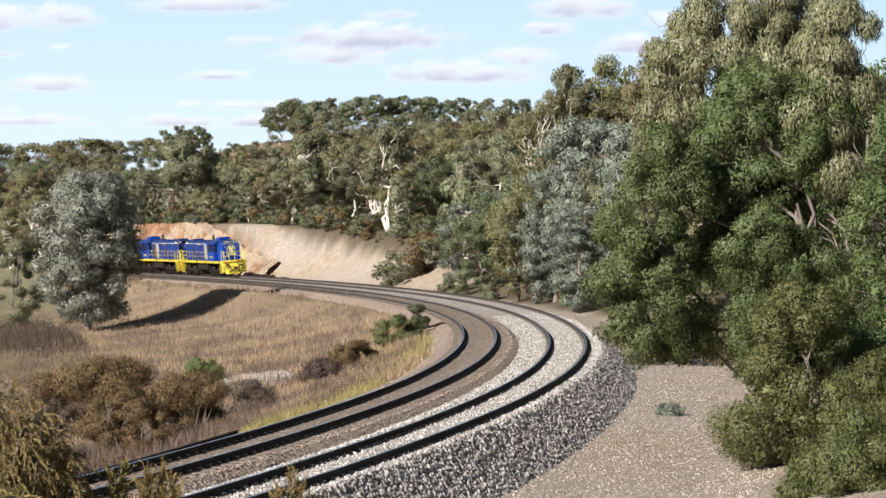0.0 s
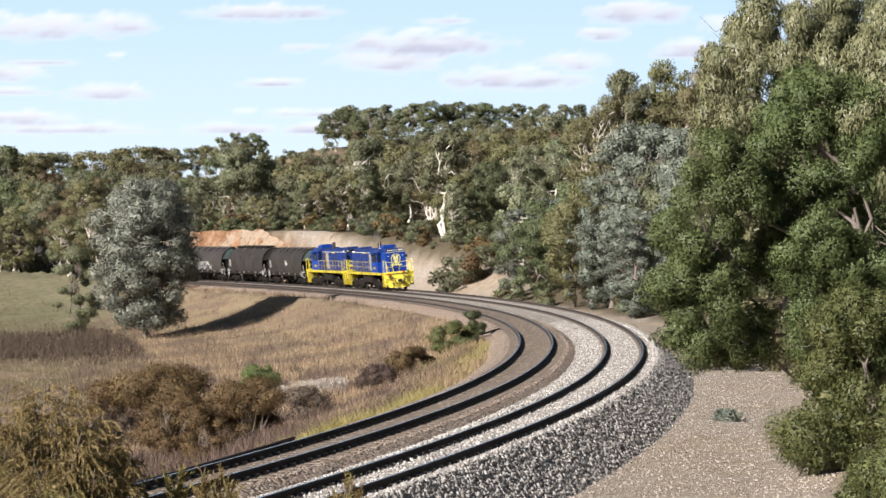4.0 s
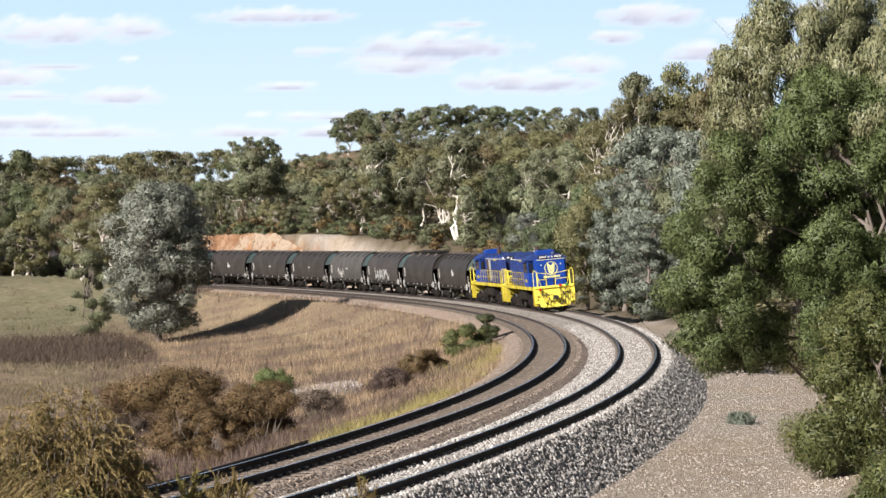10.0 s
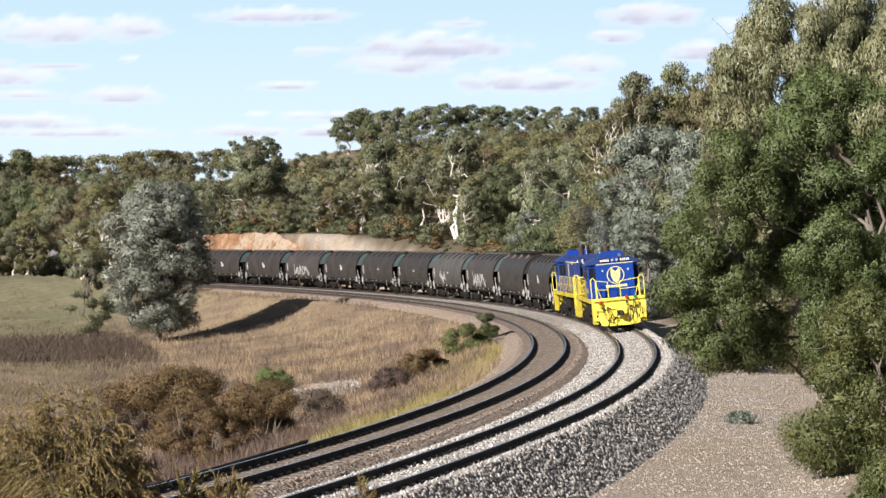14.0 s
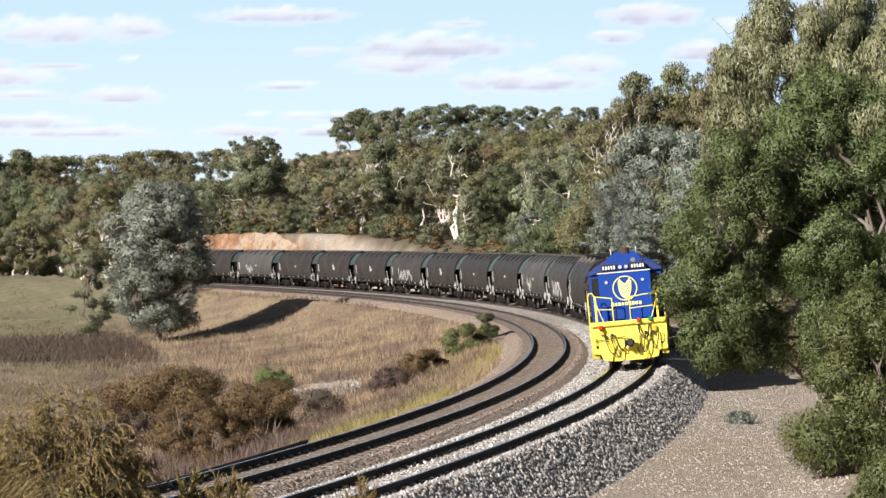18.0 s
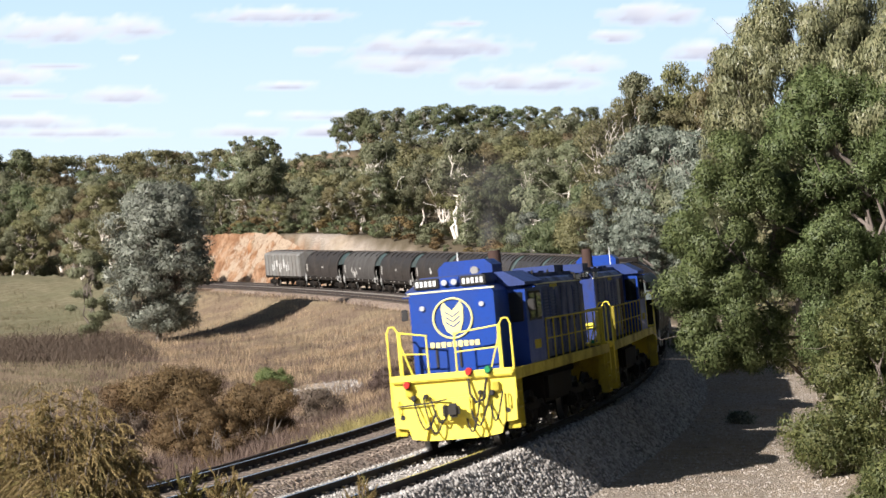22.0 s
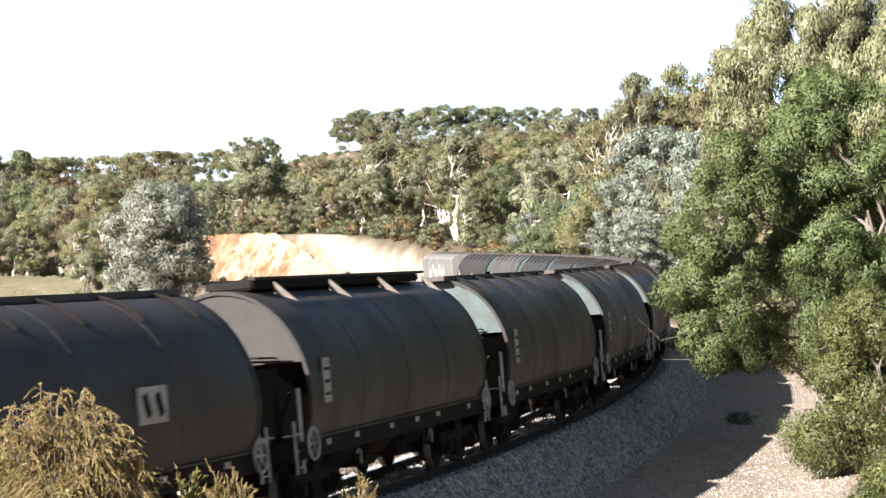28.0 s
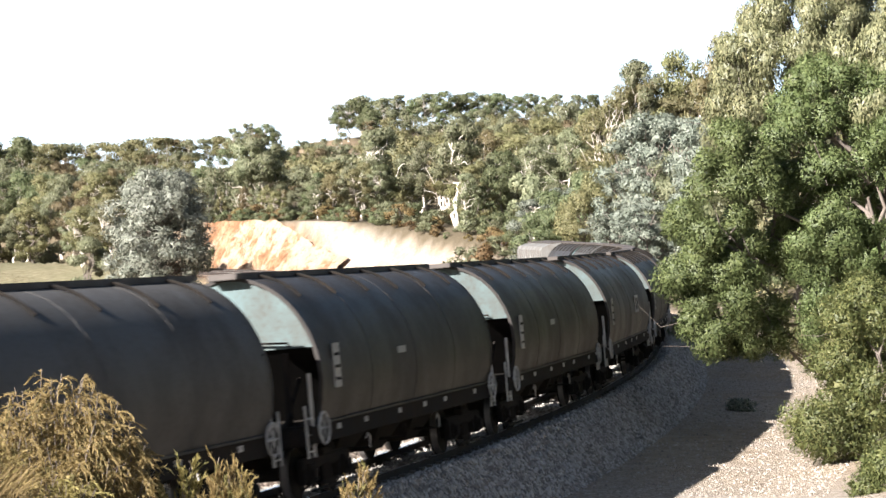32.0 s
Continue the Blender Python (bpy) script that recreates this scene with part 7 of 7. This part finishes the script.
TUFT = "small upright heath tuft with golden tips"
plume_bush(6, -1.56, 14.1, 0.76, 0.12, 20, 16, TUFT, True)
plume_bush(7, -1.30, 14.0, 0.70, 0.13, 20, 16, TUFT, True)
plume_bush(8, -1.17, 13.9, 0.68, 0.08, 12, 14, TUFT, True)
plume_bush(9, -0.52, 14.0, 0.70, 0.09, 14, 14, TUFT, True)

# ---- sky with fair-weather cloud, far behind the hill ----
def sky_screen():
    R = 4200.0
    b = np.linspace(-0.30, 0.36, 261)
    e = np.linspace(-0.01, 0.17, 101)
    B, E = np.meshgrid(b, e)
    clouds = [(-0.1653, 0.0870, 0.0357, 0.0040), (-0.1308, 0.0889, 0.0155, 0.0033), (-0.0724, 0.0946, 0.0286, 0.0026), (-0.0534, 0.0808, 0.0107, 0.0014), (-0.0033, 0.0808, 0.0310, 0.0045), (0.0038, 0.0848, 0.0143, 0.0021),
              (-0.0152, 0.0732, 0.0214, 0.0036), (0.0348, 0.0665, 0.0286, 0.0038), (0.0610, 0.0736, 0.0143, 0.0031), (0.0872, 0.0941, 0.0202, 0.0038), (0.0729, 0.0860, 0.0107, 0.0021), (0.1086, 0.0789, 0.0119, 0.0036),
              (-0.1355, 0.0605, 0.0155, 0.0026), (-0.1796, 0.0682, 0.0191, 0.0029), (-0.1772, 0.0617, 0.0143, 0.0017), (-0.0665, 0.0658, 0.0143, 0.0010), (-0.1641, 0.0741, 0.0143, 0.0010), (0.0067, 0.0917, 0.0095, 0.0012),
              (-0.1315, 0.0770, 0.0052, 0.0007), (-0.1725, 0.0498, 0.0262, 0.0021), (-0.1558, 0.0455, 0.0310, 0.0021), (-0.0843, 0.0460, 0.0167, 0.0017), (-0.0462, 0.0460, 0.0143, 0.0017), (-0.0534, 0.0532, 0.0214, 0.0010),
              (-0.0772, 0.0536, 0.0095, 0.0007), (0.1301, 0.0884, 0.0167, 0.0033), (0.1658, 0.0979, 0.0214, 0.0029), (-0.2153, 0.0741, 0.0262, 0.0033), (-0.2249, 0.0884, 0.0214, 0.0029), (-0.1153, 0.1098, 0.0310, 0.0033),
              (0.0038, 0.1146, 0.0357, 0.0033), (0.1229, 0.1170, 0.0286, 0.0033)]
    flat = np.zeros_like(B)
    shade = np.zeros_like(B)
    wob = waves(B.ravel() * 1000, E.ravel() * 3500, 38, 61).reshape(B.shape)
    fine = waves(B.ravel() * 1000, E.ravel() * 3000, 11, 62).reshape(B.shape)
    for cb, ce, wb, we in clouds:
        q = ((B - cb) / (wb * 1.2)) ** 2 + ((E - ce - we * 0.3) / np.where(E > ce, we * 1.9, we * 1.1)) ** 2
        k = np.clip(1.0 - q + 0.50 * wob + 0.45 * fine, 0, 1) ** 0.8
        flat = np.maximum(flat, k)
        shade = np.maximum(shade, k * np.clip(0.85 - (E - ce) / we * 0.5 + 0.3 * wob, 0, 1))
    x, y = B * R, np.full_like(B, R)
    z = EYE_Z + E * R
    nb, ne = len(b), len(e)
    i = np.arange((ne - 1) * (nb - 1))
    r, c = i // (nb - 1), i % (nb - 1)
    v0 = r * nb + c
    me = mesh_from("sky_backdrop", np.stack([x.ravel(), y.ravel(), z.ravel()], 1), np.stack([v0, v0 + 1, v0 + nb + 1, v0 + nb], 1), SKY_SCREEN, True)
    for nm, val in (("cloud", flat), ("under", shade), ("up", np.clip(E / 0.12, 0, 1))):
        at = me.attributes.new(nm, "FLOAT", "POINT")
        at.data.foreach_set("value", val.ravel().astype(np.float32))
    ob = new("backdrop", me)
    return tagged(ob, "pale blue hazy sky with small flat clouds", "sky", kind="structure")


def sky_material():
    m = bpy.data.materials.new("sky_backdrop")
    m.use_nodes = True
    nt = m.node_tree
    nt.nodes.clear()

    def attr(nm):
        n = nt.nodes.new("ShaderNodeAttribute")
        n.attribute_name = nm
        return n.outputs["Fac"]
    blue = ramp(nt, attr("up"), [(0.0, (0.80, 0.90, 0.985)), (0.45, (0.68, 0.84, 1.0)), (1.0, (0.52, 0.73, 0.99))])
    cl = mix(nt, attr("under"), (0.95, 0.955, 0.985), (0.57, 0.59, 0.73))
    col = mix(nt, attr("cloud"), blue, cl)
    em = nt.nodes.new("ShaderNodeEmission")
    em.inputs[1].default_value = 0.61
    nt.links.new(col, em.inputs[0])
    out = nt.nodes.new("ShaderNodeOutputMaterial")
    nt.links.new(em.outputs[0], out.inputs[0])
    return m


SKY_SCREEN = sky_material()
sky_screen()
# ---- movement ----
TIMES = np.array([0, 6, 9, 13, 16.5, 19, 21, 23, 25.5, 28.5, 32.0])
FRONT = np.array([186.03, 130.77, 103.14, 66.03, 33.95, 11.42, -6.19, -23.45, -46.6, -74.7, -108.5])


def spline(x, y):
    """Second-order terms of the smooth curve through the points."""
    n, h = len(x), np.diff(x)
    a, b = np.eye(n), np.zeros(n)
    for i in range(1, n - 1):
        a[i, i - 1:i + 2] = h[i - 1], 2 * (h[i - 1] + h[i]), h[i]
        b[i] = 3 * ((y[i + 1] - y[i]) / h[i] - (y[i] - y[i - 1]) / h[i - 1])
    return np.linalg.solve(a, b)


BEND = spline(TIMES, FRONT)


def front_at(t):
    """How far up the line the front coupler stands at t seconds."""
    i = int(np.clip(np.searchsorted(TIMES, t) - 1, 0, len(TIMES) - 2))
    h, u = TIMES[i + 1] - TIMES[i], t - TIMES[i]
    b = (FRONT[i + 1] - FRONT[i]) / h - h * (2 * BEND[i] + BEND[i + 1]) / 3
    return float(FRONT[i] + b * u + BEND[i] * u * u + (BEND[i + 1] - BEND[i]) / (3 * h) * u ** 3)


LEAN = math.degrees(math.atan2(CANT_OUT, GAUGE))


def vehicle_pose(t, back, half, turned):
    s = front_at(t) + back
    x0, y0, _ = line_at(s - half)
    x1, y1, _ = line_at(s + half)
    yaw = math.degrees(math.atan2(y0 - y1, x0 - x1))
    m = pose((x0 + x1) / 2, (y0 + y1) / 2, CANT_OUT / 2, 0, 0, yaw) @ pose(0, 0, 0, LEAN, 0, 0)
    return m @ pose(0, 0, 0, 0, 0, 180) if turned else m


def motions():
    times = [k * 0.5 for k in range(65)]
    for ob, back, half, turned in TRAIN:
        walk(ob, [(t, vehicle_pose(t, back, half, turned)) for t in times])
    walk(SMOKE_A, [(t, vehicle_pose(t, LOCO_LEN / 2, 3.95, False)) for t in times])
    walk(SMOKE_B, [(t, vehicle_pose(t, LOCO_LEN * 1.5 + 1.8, 3.95, False)) for t in times])
    turned_names = {o.name for o in loco_b.children_recursive}
    for w, place, r, ax in WHEELS:
        sign = -1 if w.name in turned_names else 1
        rows = []
        for k in range(0, 481):
            t = k / 15
            a = sign * (front_at(0) - front_at(t)) / r
            rows.append((t, Matrix.Translation(place) @ Matrix.Rotation(a, 4, "Y")))
        walk(w, rows)


motions()
